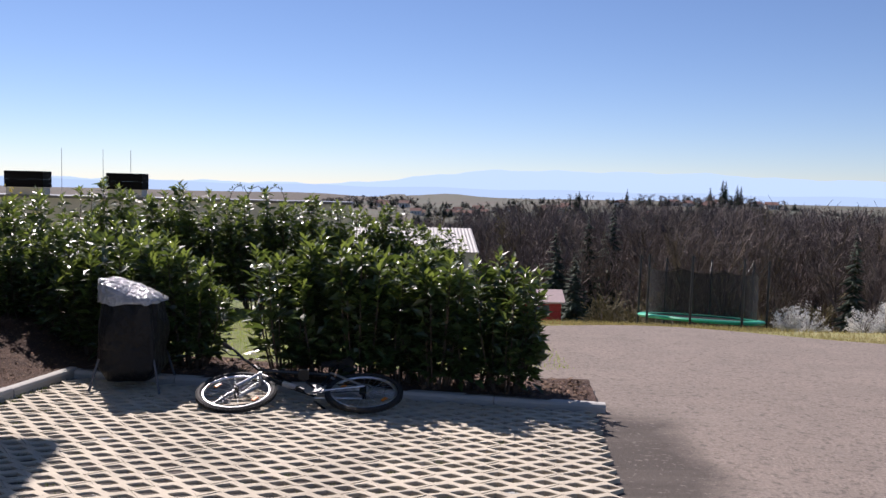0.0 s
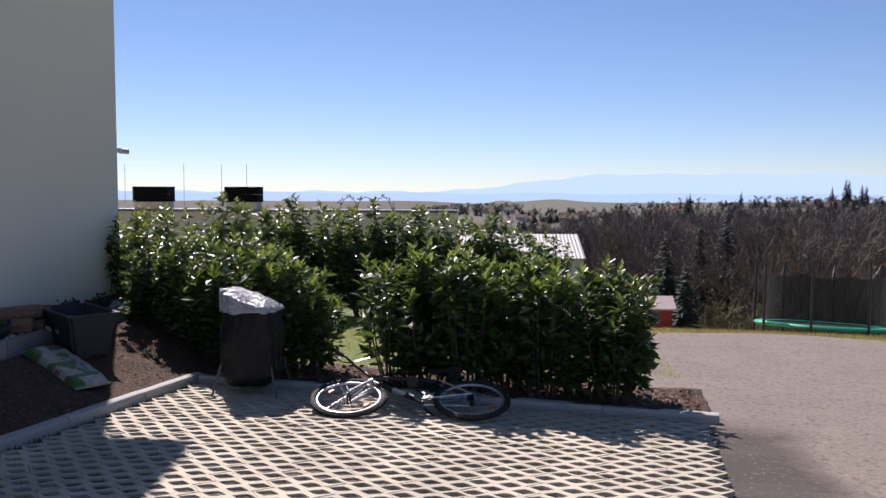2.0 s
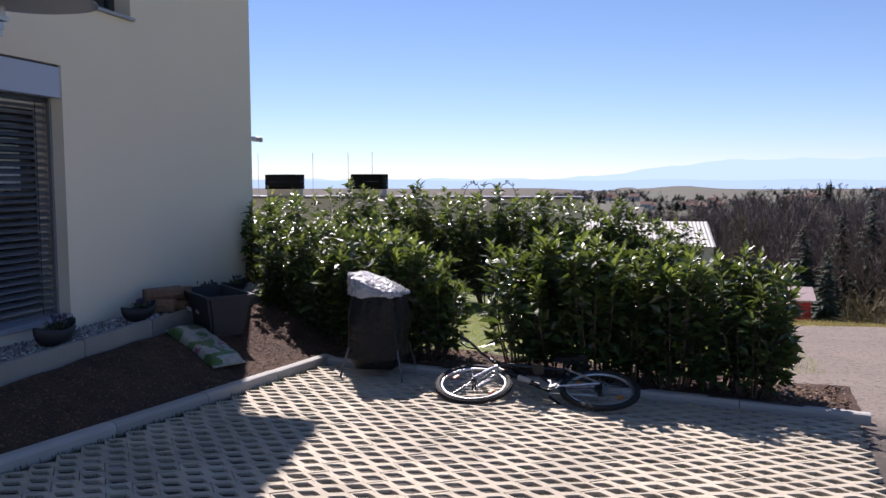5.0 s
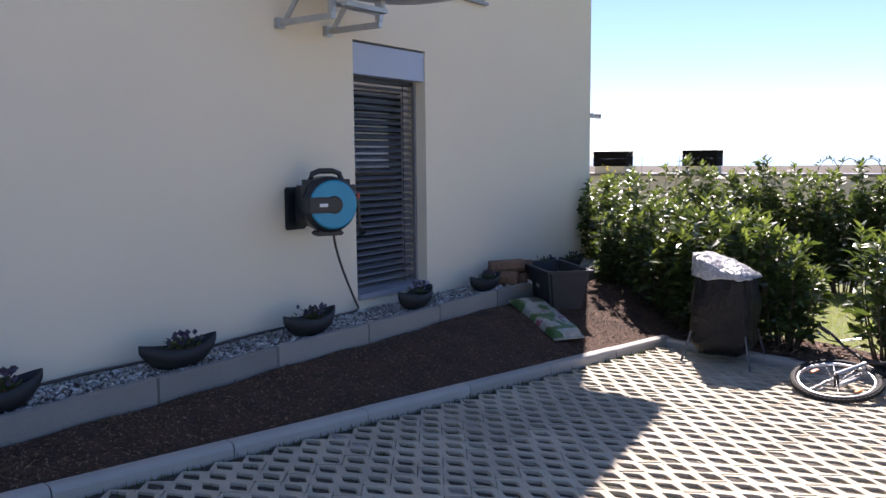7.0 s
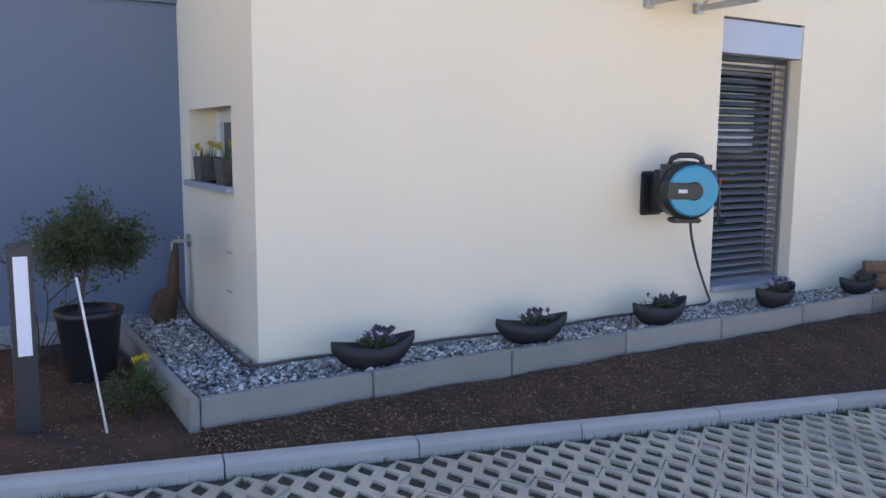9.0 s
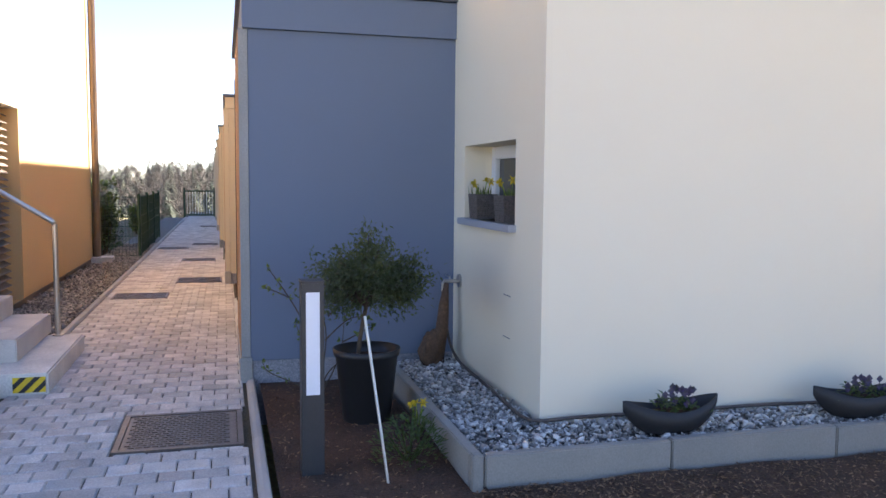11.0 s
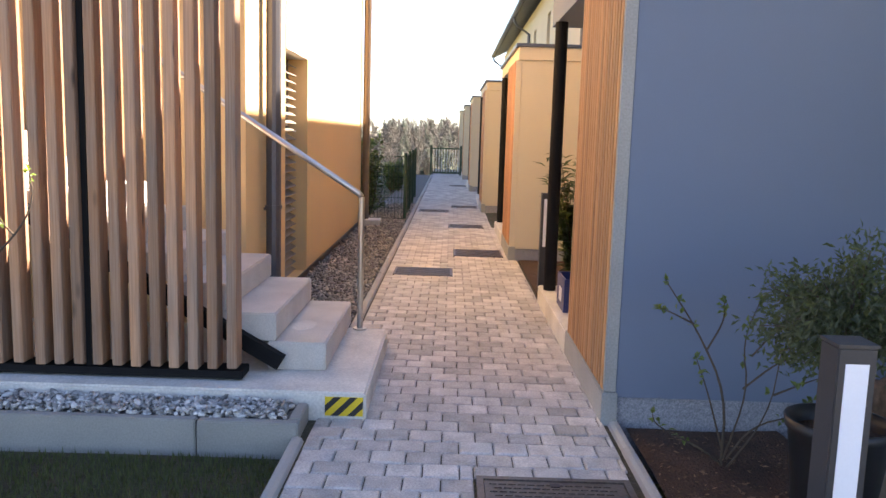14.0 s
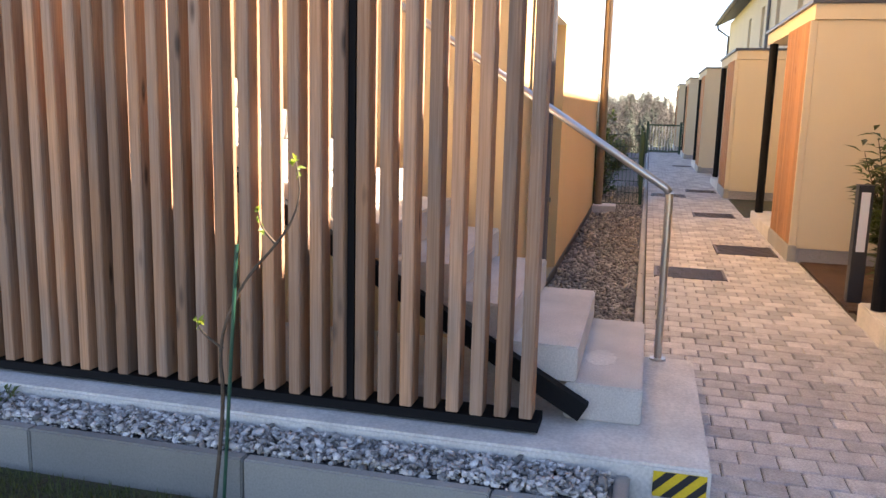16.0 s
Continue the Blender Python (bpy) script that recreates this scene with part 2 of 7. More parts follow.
def wood(name, a, b, c, rough=0.7, rnd=0.25):
    """Sawn boards: long grain, knots and patches of weathering."""
    m = bpy.data.materials.new(name)
    m.use_nodes = True
    n, l = m.node_tree.nodes, m.node_tree.links
    bs = n["Principled BSDF"]
    co, oi = n.new("ShaderNodeTexCoord"), n.new("ShaderNodeObjectInfo")
    shift = n.new("ShaderNodeVectorMath")
    shift.operation = "MULTIPLY_ADD"
    shift.inputs[1].default_value = (1, 1, 1)
    mul = n.new("ShaderNodeVectorMath")
    mul.operation = "SCALE"
    mul.inputs[0].default_value = (3.1, 5.3, 17.0)
    l.new(oi.outputs["Random"], mul.inputs["Scale"])
    l.new(co.outputs["Object"], shift.inputs[0])
    l.new(mul.outputs[0], shift.inputs[2])
    def tex(scale, detail):
        mp = n.new("ShaderNodeMapping")
        mp.inputs["Scale"].default_value = scale
        t = n.new("ShaderNodeTexNoise")
        t.inputs["Scale"].default_value = 1.0
        t.inputs["Detail"].default_value = detail
        l.new(shift.outputs[0], mp.inputs["Vector"])
        l.new(mp.outputs[0], t.inputs["Vector"])
        r = n.new("ShaderNodeMapRange")
        r.inputs["From Min"].default_value = 0.32
        r.inputs["From Max"].default_value = 0.68
        l.new(t.outputs["Fac"], r.inputs["Value"])
        return r.outputs[0]
    def mix(f, p, q, mode="MIX"):
        x = n.new("ShaderNodeMix")
        x.data_type = "RGBA"
        x.blend_type = mode
        if isinstance(f, float):
            x.inputs["Factor"].default_value = f
        else:
            l.new(f, x.inputs["Factor"])
        for s, v in (("A", p), ("B", q)):
            if isinstance(v, tuple):
                x.inputs[s].default_value = (*v, 1)
            else:
                l.new(v, x.inputs[s])
        return x.outputs["Result"]
    grain = tex((130, 130, 3.0), 3)
    body = mix(tex((9, 9, 1.6), 2), a, b)
    body = mix(grain, body, mix(1.0, body, (0.72, 0.66, 0.6), "MULTIPLY"))
    knot = n.new("ShaderNodeTexVoronoi")
    kp = n.new("ShaderNodeMapping")
    kp.inputs["Scale"].default_value = (9, 9, 2.2)
    l.new(shift.outputs[0], kp.inputs["Vector"])
    l.new(kp.outputs[0], knot.inputs["Vector"])
    knot.inputs["Scale"].default_value = 1.0
    kr = n.new("ShaderNodeMapRange")
    kr.inputs["From Min"].default_value = 0.05
    kr.inputs["From Max"].default_value = 0.16
    kr.inputs["To Min"].default_value = 1.0
    kr.inputs["To Max"].default_value = 0.0
    l.new(knot.outputs["Distance"], kr.inputs["Value"])
    body = mix(kr.outputs[0], body, c)
    rr = n.new("ShaderNodeMapRange")
    rr.inputs["To Min"].default_value = 1 - rnd
    rr.inputs["To Max"].default_value = 1 + rnd
    l.new(oi.outputs["Random"], rr.inputs["Value"])
    body = mix(1.0, body, rr.outputs[0], "MULTIPLY")
    l.new(body, bs.inputs["Base Color"])
    bs.inputs["Roughness"].default_value = rough
    bp = n.new("ShaderNodeBump")
    bp.inputs["Strength"].default_value = 0.3
    bp.inputs["Distance"].default_value = 0.002
    l.new(grain, bp.inputs["Height"])
    l.new(bp.outputs[0], bs.inputs["Normal"])
    return m


WOOD = wood("weathered_larch", (0.49, 0.265, 0.145), (0.32, 0.225, 0.17), (0.08, 0.045, 0.028), rnd=0.32)
WOOD_ORANGE = wood("oiled_larch", (0.52, 0.27, 0.12), (0.45, 0.25, 0.13), (0.25, 0.11, 0.05), rnd=0.2)
BLACK_STEEL = material("matt_black_steel", (0.010, 0.010, 0.011), 0.75, var=0.2, bump=0.05, spec=0.15)
DARK_METAL = material("anthracite_metal", (0.045, 0.048, 0.055), 0.45, 0.3, var=0.1, bump=0.05)
STEEL = material("brushed_steel", (0.55, 0.53, 0.50), 0.32, 1.0, var=0.08, bump=0.05)
LEAF = material("laurel_leaf", (0.055, 0.11, 0.022), 0.32, var=0.25, scale=8, fine=60, bump=0.1, island=0.45, spec=0.6)
BARK = material("bark", (0.11, 0.08, 0.055), 0.95, var=0.3, fine=50, bump=0.6)
BLACK_PLASTIC = material("black_plastic", (0.018, 0.018, 0.02), 0.45, var=0.2, bump=0.1)
WOODLAND = material("woodland_floor", (0.085, 0.06, 0.04), 0.95, var=0.4, scale=0.05, fine=3, bump=0.6, depth=0.3, other=(0.06, 0.055, 0.035))
FIELD = material("far_fields", (0.075, 0.09, 0.055), 0.95, var=0.3, scale=0.012, fine=0.3, bump=0, other=(0.09, 0.07, 0.05))
MEADOW = material("spring_meadow", (0.20, 0.22, 0.06), 0.95, var=0.35, scale=0.6, fine=25, bump=0.7, depth=0.05, other=(0.30, 0.25, 0.11))


# ---- structure: ground ----
def sheet(name, xs, ys, height, mat):
    """A ground sheet over a grid of x and y."""
    bm = bmesh.new()
    vs = [[bm.verts.new((x, y, height(x, y))) for x in xs] for y in ys]
    for j in range(len(ys) - 1):
        for i in range(len(xs) - 1):
            bm.faces.new((vs[j][i], vs[j][i + 1], vs[j + 1][i + 1], vs[j + 1][i]))
    return part(name, bm, mat, smooth=True)


def smooth01(t):
    t = min(1.0, max(0.0, t))
    return t * t * (3 - 2 * t)


def terrain(x, y):
    """The land: level round the houses, a meadow that falls to a wooded valley, then hills to the horizon."""
    z = G(max(-6.5, min(10, x)), max(-14, min(14, y))) - 0.07
    z -= 0.2 * smooth01((-1.0 - x) / 3.0)
    d = y - 13.6
    if d > 0:
        z -= 0.16 * min(d, 13) + 0.105 * max(0, min(d, 60) - 13) + 0.07 * max(0, min(d, 190) - 60)
        z -= 0.24 * smooth01((x - 6.0) / 3.5) * max(0, min(d, 28) - 9.0)
        z += (7.5 + 9 * math.exp(-(((x - 170) / 90) ** 2)) + 1.5 * math.sin(x * 0.011)) * smooth01((d - 190) / 240)
        z -= 14 * smooth01((d - 520) / 700)
        z += 0.5 * math.sin(x * 0.11 + y * 0.06) * smooth01((d - 12) / 20)
    e = -x - 36
    if e > 0:
        z += -10 * smooth01(e / 60) + 6.5 * smooth01((e - 70) / 180)
        z += 2 * math.sin(y * 0.02 + 1) * smooth01((e - 60) / 100)
    return z


def steps_out(lo, hi, mid0, mid1, fine, grow):
    v = list(np.arange(mid0, mid1 + 1e-6, fine))
    s = fine
    while v[-1] < hi:
        s *= grow
        v.append(min(hi, v[-1] + s))
    s = fine
    while v[0] > lo:
        s *= grow
        v.insert(0, max(lo, v[0] - s))
    return [float(a) for a in v]


ground = structure(sheet("ground", steps_out(-2500, 2500, -60, 60, 2.5, 1.2), steps_out(-1500, 3000, -12, 90, 2.0, 1.2), terrain, MEADOW), "grassy land falling from the yard to a wooded valley", "ground")
ground.data.materials.append(WOODLAND)
ground.data.materials.append(FIELD)
for f in ground.data.polygons:
    c = f.center
    wob = 6 * math.sin(c.x * 0.07)
    f.material_index = 1 if 58 + wob - max(0, c.x - 14) * 1.1 < c.y < 330 or c.x < -75 else (2 if c.y >= 330 else 0)

# ---- yard frame: axes along and across the kerb ----
A = math.atan(0.154)
U = Vector((math.cos(A), -math.sin(A), 0))
V = Vector((math.sin(A), math.cos(A), 0))
K0 = Vector((-4.0, -0.06, 0))
YARD_U, YARD_V = 4.92, 7.9


def yard(u, v, dz=0.0):
    """A place on the forecourt: u metres across it, v along its kerb."""
    p = K0 + float(u) * U + float(v) * V
    return Vector((p.x, p.y, G(p.x, p.y) + dz))


def road_height(x, y):
    return G(x, y) - 0.012 + 0.006 * math.sin(x * 1.3) * math.sin(y * 0.9)


ROAD_EDGE = lambda x: 12.4 + 0.5 * math.sin(x * 0.5) * 0.4 + 0.9 * math.exp(-((x - 4.8) / 2.2) ** 2) - 0.12 * max(0, x - 6)
bm = bmesh.new()
cols = [-4.2 + 0.4 * i for i in range(72)]
grid = [[bm.verts.new((x, y, road_height(x, y))) for y in [-12 + k * (ROAD_EDGE(x) + 12) / 40 for k in range(41)]] for x in cols]
for a, b in zip(grid, grid[1:]):
    for k in range(40):
        bm.faces.new((a[k], b[k], b[k + 1], a[k + 1]))
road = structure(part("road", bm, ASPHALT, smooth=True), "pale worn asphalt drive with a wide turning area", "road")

# lawn beside the path and lawn behind the hedge
lawn = structure(sheet("lawn", [-6.22 + 0.3 * i for i in range(7)] + [-4.2], [-12 + 0.4 * i for i in range(26)] + [-1.72], lambda x, y: 0.015 + 0.02 * math.sin(x * 3) * math.sin(y * 2.1), GRASS), "patchy spring lawn beside the path", "lawn")


def lawn2_height(x, y):
    return G(x, y) + 0.055 + 0.02 * math.sin(2 * x + y)


lawn2 = structure(sheet("lawn_behind_hedge", [-5 + 0.5 * i for i in range(14)], [8.35 + 0.5 * i for i in range(13)], lawn2_height, LAWN), "lawn behind the hedge, its green brightened for sunlight", "lawn")

# path bedding
PATH_Z = 0.125
PATH_L, PATH_R = -1.66, -0.14
structure(part("pavement_bed", boxes((-40, -4.22, PATH_L - 0.08, PATH_R + 0.06, -0.3, PATH_Z - 0.016)), SOIL), "sandy bedding of the block-paved path", "pavement")


# ---- planting bed with bark mulch ----
def kerb_x(y):
    return K0.x + (y - K0.y) * 0.154


def mulch_height(x, y):
    kx = kerb_x(max(y, 0))
    f = min(1, max(0, (kx - x) / max(0.2, kx + 4.25)))
    low = G(kx, y) + 0.065
    z = low + (0.105 - low) * smooth01(f)
    return z + 0.006 * math.sin(7 * x + 3 * y) + 0.006 * math.sin(9.1 * y - 4 * x)


bm = bmesh.new()
rows = []
for k in range(64):
    y = -0.02 + k * 0.16
    xl = -6.55 if y < 0.92 else -4.24
    xr = kerb_x(y) - 0.05 if y < 7.72 else kerb_x(7.72) + 0.05
    rows.append([bm.verts.new((xl + (xr - xl) * i / 16, y, mulch_height(xl + (xr - xl) * i / 16, y))) for i in range(17)])
for a, b in zip(rows, rows[1:]):
    for i in range(16):
        bm.faces.new((a[i], a[i + 1], b[i + 1], b[i]))
mulch = structure(part("planting_bed", bm, MULCH, smooth=True), "bed of dark bark mulch along the house", "bed")
bm = bmesh.new()
rows = []
for k in range(40):
    u = 0.05 + k * 0.125
    rows.append([bm.verts.new(yard(u, 7.93 + 0.2 * i, 0.075 + 0.015 * math.sin(5 * u + 3 * i))) for i in range(6)])
for a, b in zip(rows, rows[1:]):
    for i in range(5):
        bm.faces.new((a[i], b[i], b[i + 1], a[i + 1]))
structure(part("hedge_bed", bm, MULCH, smooth=True), "mulched strip under the laurel hedge", "bed")


# ---- kerbs ----
KERB = material("kerb_concrete", (0.42, 0.405, 0.375), 0.85, var=0.1, scale=4, fine=150, bump=0.2, rnd=0.08)


def kerb_row(name, label, p0, d, n, w=0.10, length=1.0, z_of=None, top=0.085, side=1):
    """A row of kerb stones with rounded front edges."""
    t = empty(name)
    structure(t, label, "kerb")
    nrm = Vector((d.y, -d.x, 0)) * side
    for i in range(n):
        a, b = p0 + d * (i * length + 0.004), p0 + d * ((i + 1) * length - 0.004)
        bm = bmesh.new()
        prof = [(0, -0.22), (0, top - 0.03), (0.012, top - 0.008), (0.03, top), (w - 0.008, top), (w, top - 0.008), (w, -0.22)]
        rings = []
        jit = random.uniform(-0.004, 0.004)
        for e in (a, b):
            zz = z_of(e.x, e.y) + jit
            rings.append([bm.verts.new((e.x - nrm.x * o, e.y - nrm.y * o, zz + h)) for o, h in prof])
        m = len(prof)
        for k in range(m):
            bm.faces.new((rings[0][k], rings[0][(k + 1) % m], rings[1][(k + 1) % m], rings[1][k]))
        bm.faces.new(rings[0])
        bm.faces.new(rings[1][::-1])
        bmesh.ops.recalc_face_normals(bm, faces=bm.faces)
        part("kerb_stone", bm, KERB, t)
    return t


kerb_row("kerb_west", "grey concrete kerb between yard and planting bed", yard(0, 0), V, 8, z_of=G)
kerb_row("kerb_north", "grey concrete kerb along the laurel hedge", yard(0.0, 7.9), U, 5, z_of=G, side=1, top=0.07)
kerb_row("kerb_path_right", "slim concrete edging beside the path", Vector((-4.2, -0.12, 0)), Vector((-1, 0.0, 0)), 3, w=0.06, z_of=lambda x, y: PATH_Z, top=0.012, side=-1)
kerb_row("kerb_path_lawn", "slim concrete edging between path and lawn", Vector((-4.2, -1.67, 0)), Vector((-1, 0, 0)), 2, w=0.06, z_of=lambda x, y: PATH_Z, top=0.008, side=1)
kerb_row("kerb_path_gravel", "slim concrete edging between path and gravel", Vector((-7.97, -1.67, 0)), Vector((-1, 0, 0)), 26, w=0.06, z_of=lambda x, y: PATH_Z, top=0.02, side=1)


# ---- low concrete border walls that hold the gravel ----
def border(name, label, pieces, z0, z1):
    t = empty(name)
    structure(t, label, "border")
    for x0, x1, y0, y1 in pieces:
        part("border_stone", boxes((x0, x1, y0, y1, z0, z1 + random.uniform(-0.004, 0.004)), bevel=0.007), BORDER, t)


BORDER = material("border_concrete", (0.30, 0.29, 0.265), 0.88, var=0.14, scale=2.2, fine=120, bump=0.2, rnd=0.14)
border("border_house", "grey concrete edging slabs round the gravel strip", [(-4.33, -4.27, 0.93 + i + 0.003, 1.93 + i - 0.003) for i in range(9)] + [(-4.33 - 0.003 - i * 1.0 - 0.997, -4.33 - 0.003 - i * 1.0, 0.87, 0.93) for i in range(2)] + [(-4.33, -4.27, 0.87, 0.927)], -0.2, 0.255)
border("border_stair", "grey concrete edging slabs before the stair", [(-6.25, -6.19, -2.2 - i + 0.003, -1.2 - i - 0.003) if i else (-6.25, -6.19, -2.2 + 0.003, -1.70) for i in range(5)] + [(-6.5, -6.253, -1.76, -1.70)], -0.2, 0.205)


# ---- more materials ----
def leaf_material(name, base, rough=0.35, through=0.35, island=0.4, tint=(0.25, 0.35, 0.04)):
    """Waxy leaf that lets some light through."""
    m = material(name, base, rough, var=0.25, scale=10, fine=80, bump=0.05, island=island, spec=0.5)
    t = m.node_tree
    n, l = t.nodes, t.links
    tr = n.new("ShaderNodeBsdfTranslucent")
    tr.inputs[0].default_value = (*tint, 1)
    mx = n.new("ShaderNodeMixShader")
    mx.inputs[0].default_value = through
    l.new(n["Principled BSDF"].outputs[0], mx.inputs[1])
    l.new(tr.outputs[0], mx.inputs[2])
    l.new(mx.outputs[0], n["Material Output"].inputs[0])
    return m


def glass_material(name, tint=(0.02, 0.025, 0.03), rough=0.03):
    m = bpy.data.materials.new(name)
    m.use_nodes = True
    b = m.node_tree.nodes["Principled BSDF"]
    b.inputs["Base Color"].default_value = (*tint, 1)
    b.inputs["Roughness"].default_value = rough
    b.inputs["IOR"].default_value = 1.5
    b.inputs["Specular IOR Level"].default_value = 0.8
    return m


LAUREL = leaf_material("laurel", (0.05, 0.08, 0.024), 0.34, 0.22, 0.55, tint=(0.16, 0.23, 0.035))
LAUREL_TIP = leaf_material("laurel_shoots", (0.085, 0.125, 0.03), 0.4, 0.3, tint=(0.28, 0.36, 0.06))
OLIVE = leaf_material("olive_leaf", (0.06, 0.075, 0.04), 0.5, 0.25, tint=(0.2, 0.28, 0.06))
FRESH = leaf_material("fresh_leaf", (0.16, 0.24, 0.04), 0.45, 0.4, tint=(0.45, 0.55, 0.07))
HERB = leaf_material("pansy_foliage", (0.05, 0.09, 0.03), 0.5, 0.25)
BLADE = leaf_material("grass_blade", (0.075, 0.092, 0.03), 0.6, 0.25, 0.6, tint=(0.22, 0.26, 0.06))
PETAL_WHITE = leaf_material("white_petal", (0.75, 0.74, 0.72), 0.6, 0.3, 0.1, tint=(0.7, 0.7, 0.65))
PETAL_YELLOW = leaf_material("yellow_petal", (0.80, 0.58, 0.04), 0.6, 0.3, 0.15, tint=(0.8, 0.6, 0.05))
PETAL_VIOLET = leaf_material("violet_petal", (0.06, 0.03, 0.12), 0.6, 0.2, 0.3)
GLASS = glass_material("window_glass")
WHITE_FRAME = material("white_window_frame", (0.72, 0.73, 0.75), 0.4, var=0.04, bump=0.02)
BOX_BLUE = material("blind_box_grey", (0.42, 0.48, 0.60), 0.5, var=0.03, scale=1, bump=0.03)
BLIND = material("aluminium_blind", (0.33, 0.34, 0.37), 0.32, 0.6, var=0.06, bump=0.03)
SILL = material("grey_sill", (0.35, 0.37, 0.42), 0.5, var=0.08, bump=0.05)
ALU = material("galvanised_steel", (0.55, 0.56, 0.57), 0.4, 0.9, var=0.15, scale=14, bump=0.06)
GRANITE = material("granite_plinth", (0.22, 0.23, 0.27), 0.85, var=0.55, scale=90, fine=300, bump=0.3, other=(0.40, 0.41, 0.45))
PLANTER = material("anthracite_planter", (0.017, 0.018, 0.021), 0.6, var=0.2, fine=60, bump=0.15)
RUBBER = material("rubber_hose", (0.09, 0.07, 0.06), 0.55, var=0.2, bump=0.1)
REEL_BLACK = material("reel_plastic", (0.022, 0.024, 0.028), 0.42, var=0.15, bump=0.08)
REEL_BLUE = material("reel_blue", (0.02, 0.30, 0.48), 0.4, var=0.08, bump=0.05)
ROOM_DARK = material("dim_room", (0.10, 0.09, 0.08), 0.9, var=0.1, bump=0)
CURTAIN = material("pale_curtain", (0.55, 0.54, 0.5), 0.9, var=0.06, bump=0.1)
ROOF_TILE = material("grey_roof", (0.16, 0.155, 0.15), 0.8, var=0.2, scale=2, fine=30, bump=0.3)
BROWN_PIPE = material("brown_downpipe", (0.20, 0.15, 0.11), 0.4, 0.5, var=0.1, bump=0.03)
GREY_PIPE = material("grey_downpipe", (0.10, 0.105, 0.125), 0.42, 0.4, var=0.1, bump=0.03)
SHUTTER = material("shutter_slat", (0.27, 0.24, 0.21), 0.5, 0.2, var=0.08, bump=0.05)


# ---- house with cream walls ----
HX, HY0, HY1, EAVE, RIDGE, TH = -4.8, 1.42, 10.19, 5.0, 7.55, 0.3
DY0, DY1, DZ0, DZ1 = 5.395, 6.45, 0.33, 2.64


def gable_house():
    x0, x1, y0, y1, eave, ridge, th = HX, -7.9, HY0, HY1, EAVE, RIDGE, TH
    ym = (y0 + y1) / 2
    wy0, wy1, wz0, wz1 = 6.25, 7.53, 3.26, 4.4
    bm = holed_wall(lambda u, w, z: (x0 - w, u, z), y0, y1, -0.6, eave, [(DY0, DY1, DZ0, DZ1), (wy0, wy1, wz0, wz1)], th)
    a = [bm.verts.new((x0, y, z)) for y, z in ((y0, eave), (y1, eave), (ym, ridge))]
    b = [bm.verts.new((x0 - th, y, z)) for y, z in ((y0, eave), (y1, eave), (ym, ridge))]
    bm.faces.new(a)
    bm.faces.new(b[::-1])
    structure(part("wall_front", bm, RENDER_CREAM), "cream rendered front wall of the gabled house", "wall")
    sx0, sx1, sz0, sz1 = -6.30, -5.245, 1.30, 1.81
    bm = holed_wall(lambda u, w, z: (u, y0 + w, z), x1, x0 - th, -0.6, eave, [(sx0, sx1, sz0, sz1)], th)
    structure(part("wall_side", bm, RENDER_CREAM), "cream rendered side wall with a small window", "wall")
    structure(part("wall_north", boxes((x1, x0 - th, y1 - th, y1, -0.6, eave)), RENDER_CREAM), "cream rendered far side wall", "wall")
    structure(part("wall_back", boxes((x1, x1 + th, y0 + th, y1 - th, -0.6, eave)), RENDER_CREAM), "cream rendered back wall", "wall")
    bm = bmesh.new()
    over = 0.62
    for ya in (y0 - 0.05, y1 + 0.0):
        ring = [(ya, eave), (ym, ridge), (ym, ridge + 0.22), (ya, eave + 0.22)]
        a = [bm.verts.new((x0 + over, y, z)) for y, z in ring]
        b = [bm.verts.new((x1 - 0.3, y, z)) for y, z in ring]
        for i in range(4):
            bm.faces.new((a[i], a[(i + 1) % 4], b[(i + 1) % 4], b[i]))
        bm.faces.new(a)
        bm.faces.new(b[::-1])
    structure(part("roof", bm, ROOF_TILE), "grey gabled roof with a wide verge", "roof")
    structure(part("floor_inside", boxes((x1 + th, x0 - th, y0 + th, y1 - th, 0.2, 0.31)), ROOM_DARK), "plain dark floor inside the house", "floor")
    structure(part("ceiling_inside", boxes((x1 + th, x0 - th, y0 + th, y1 - th, 2.75, 2.85)), CURTAIN), "plain pale ceiling inside the house", "ceiling")
    structure(part("wall_inside", boxes((-7.3, -7.2, y0 + th, y1 - th, 0.31, 2.75)), CURTAIN), "plain inner wall of the room", "wall")


gable_house()


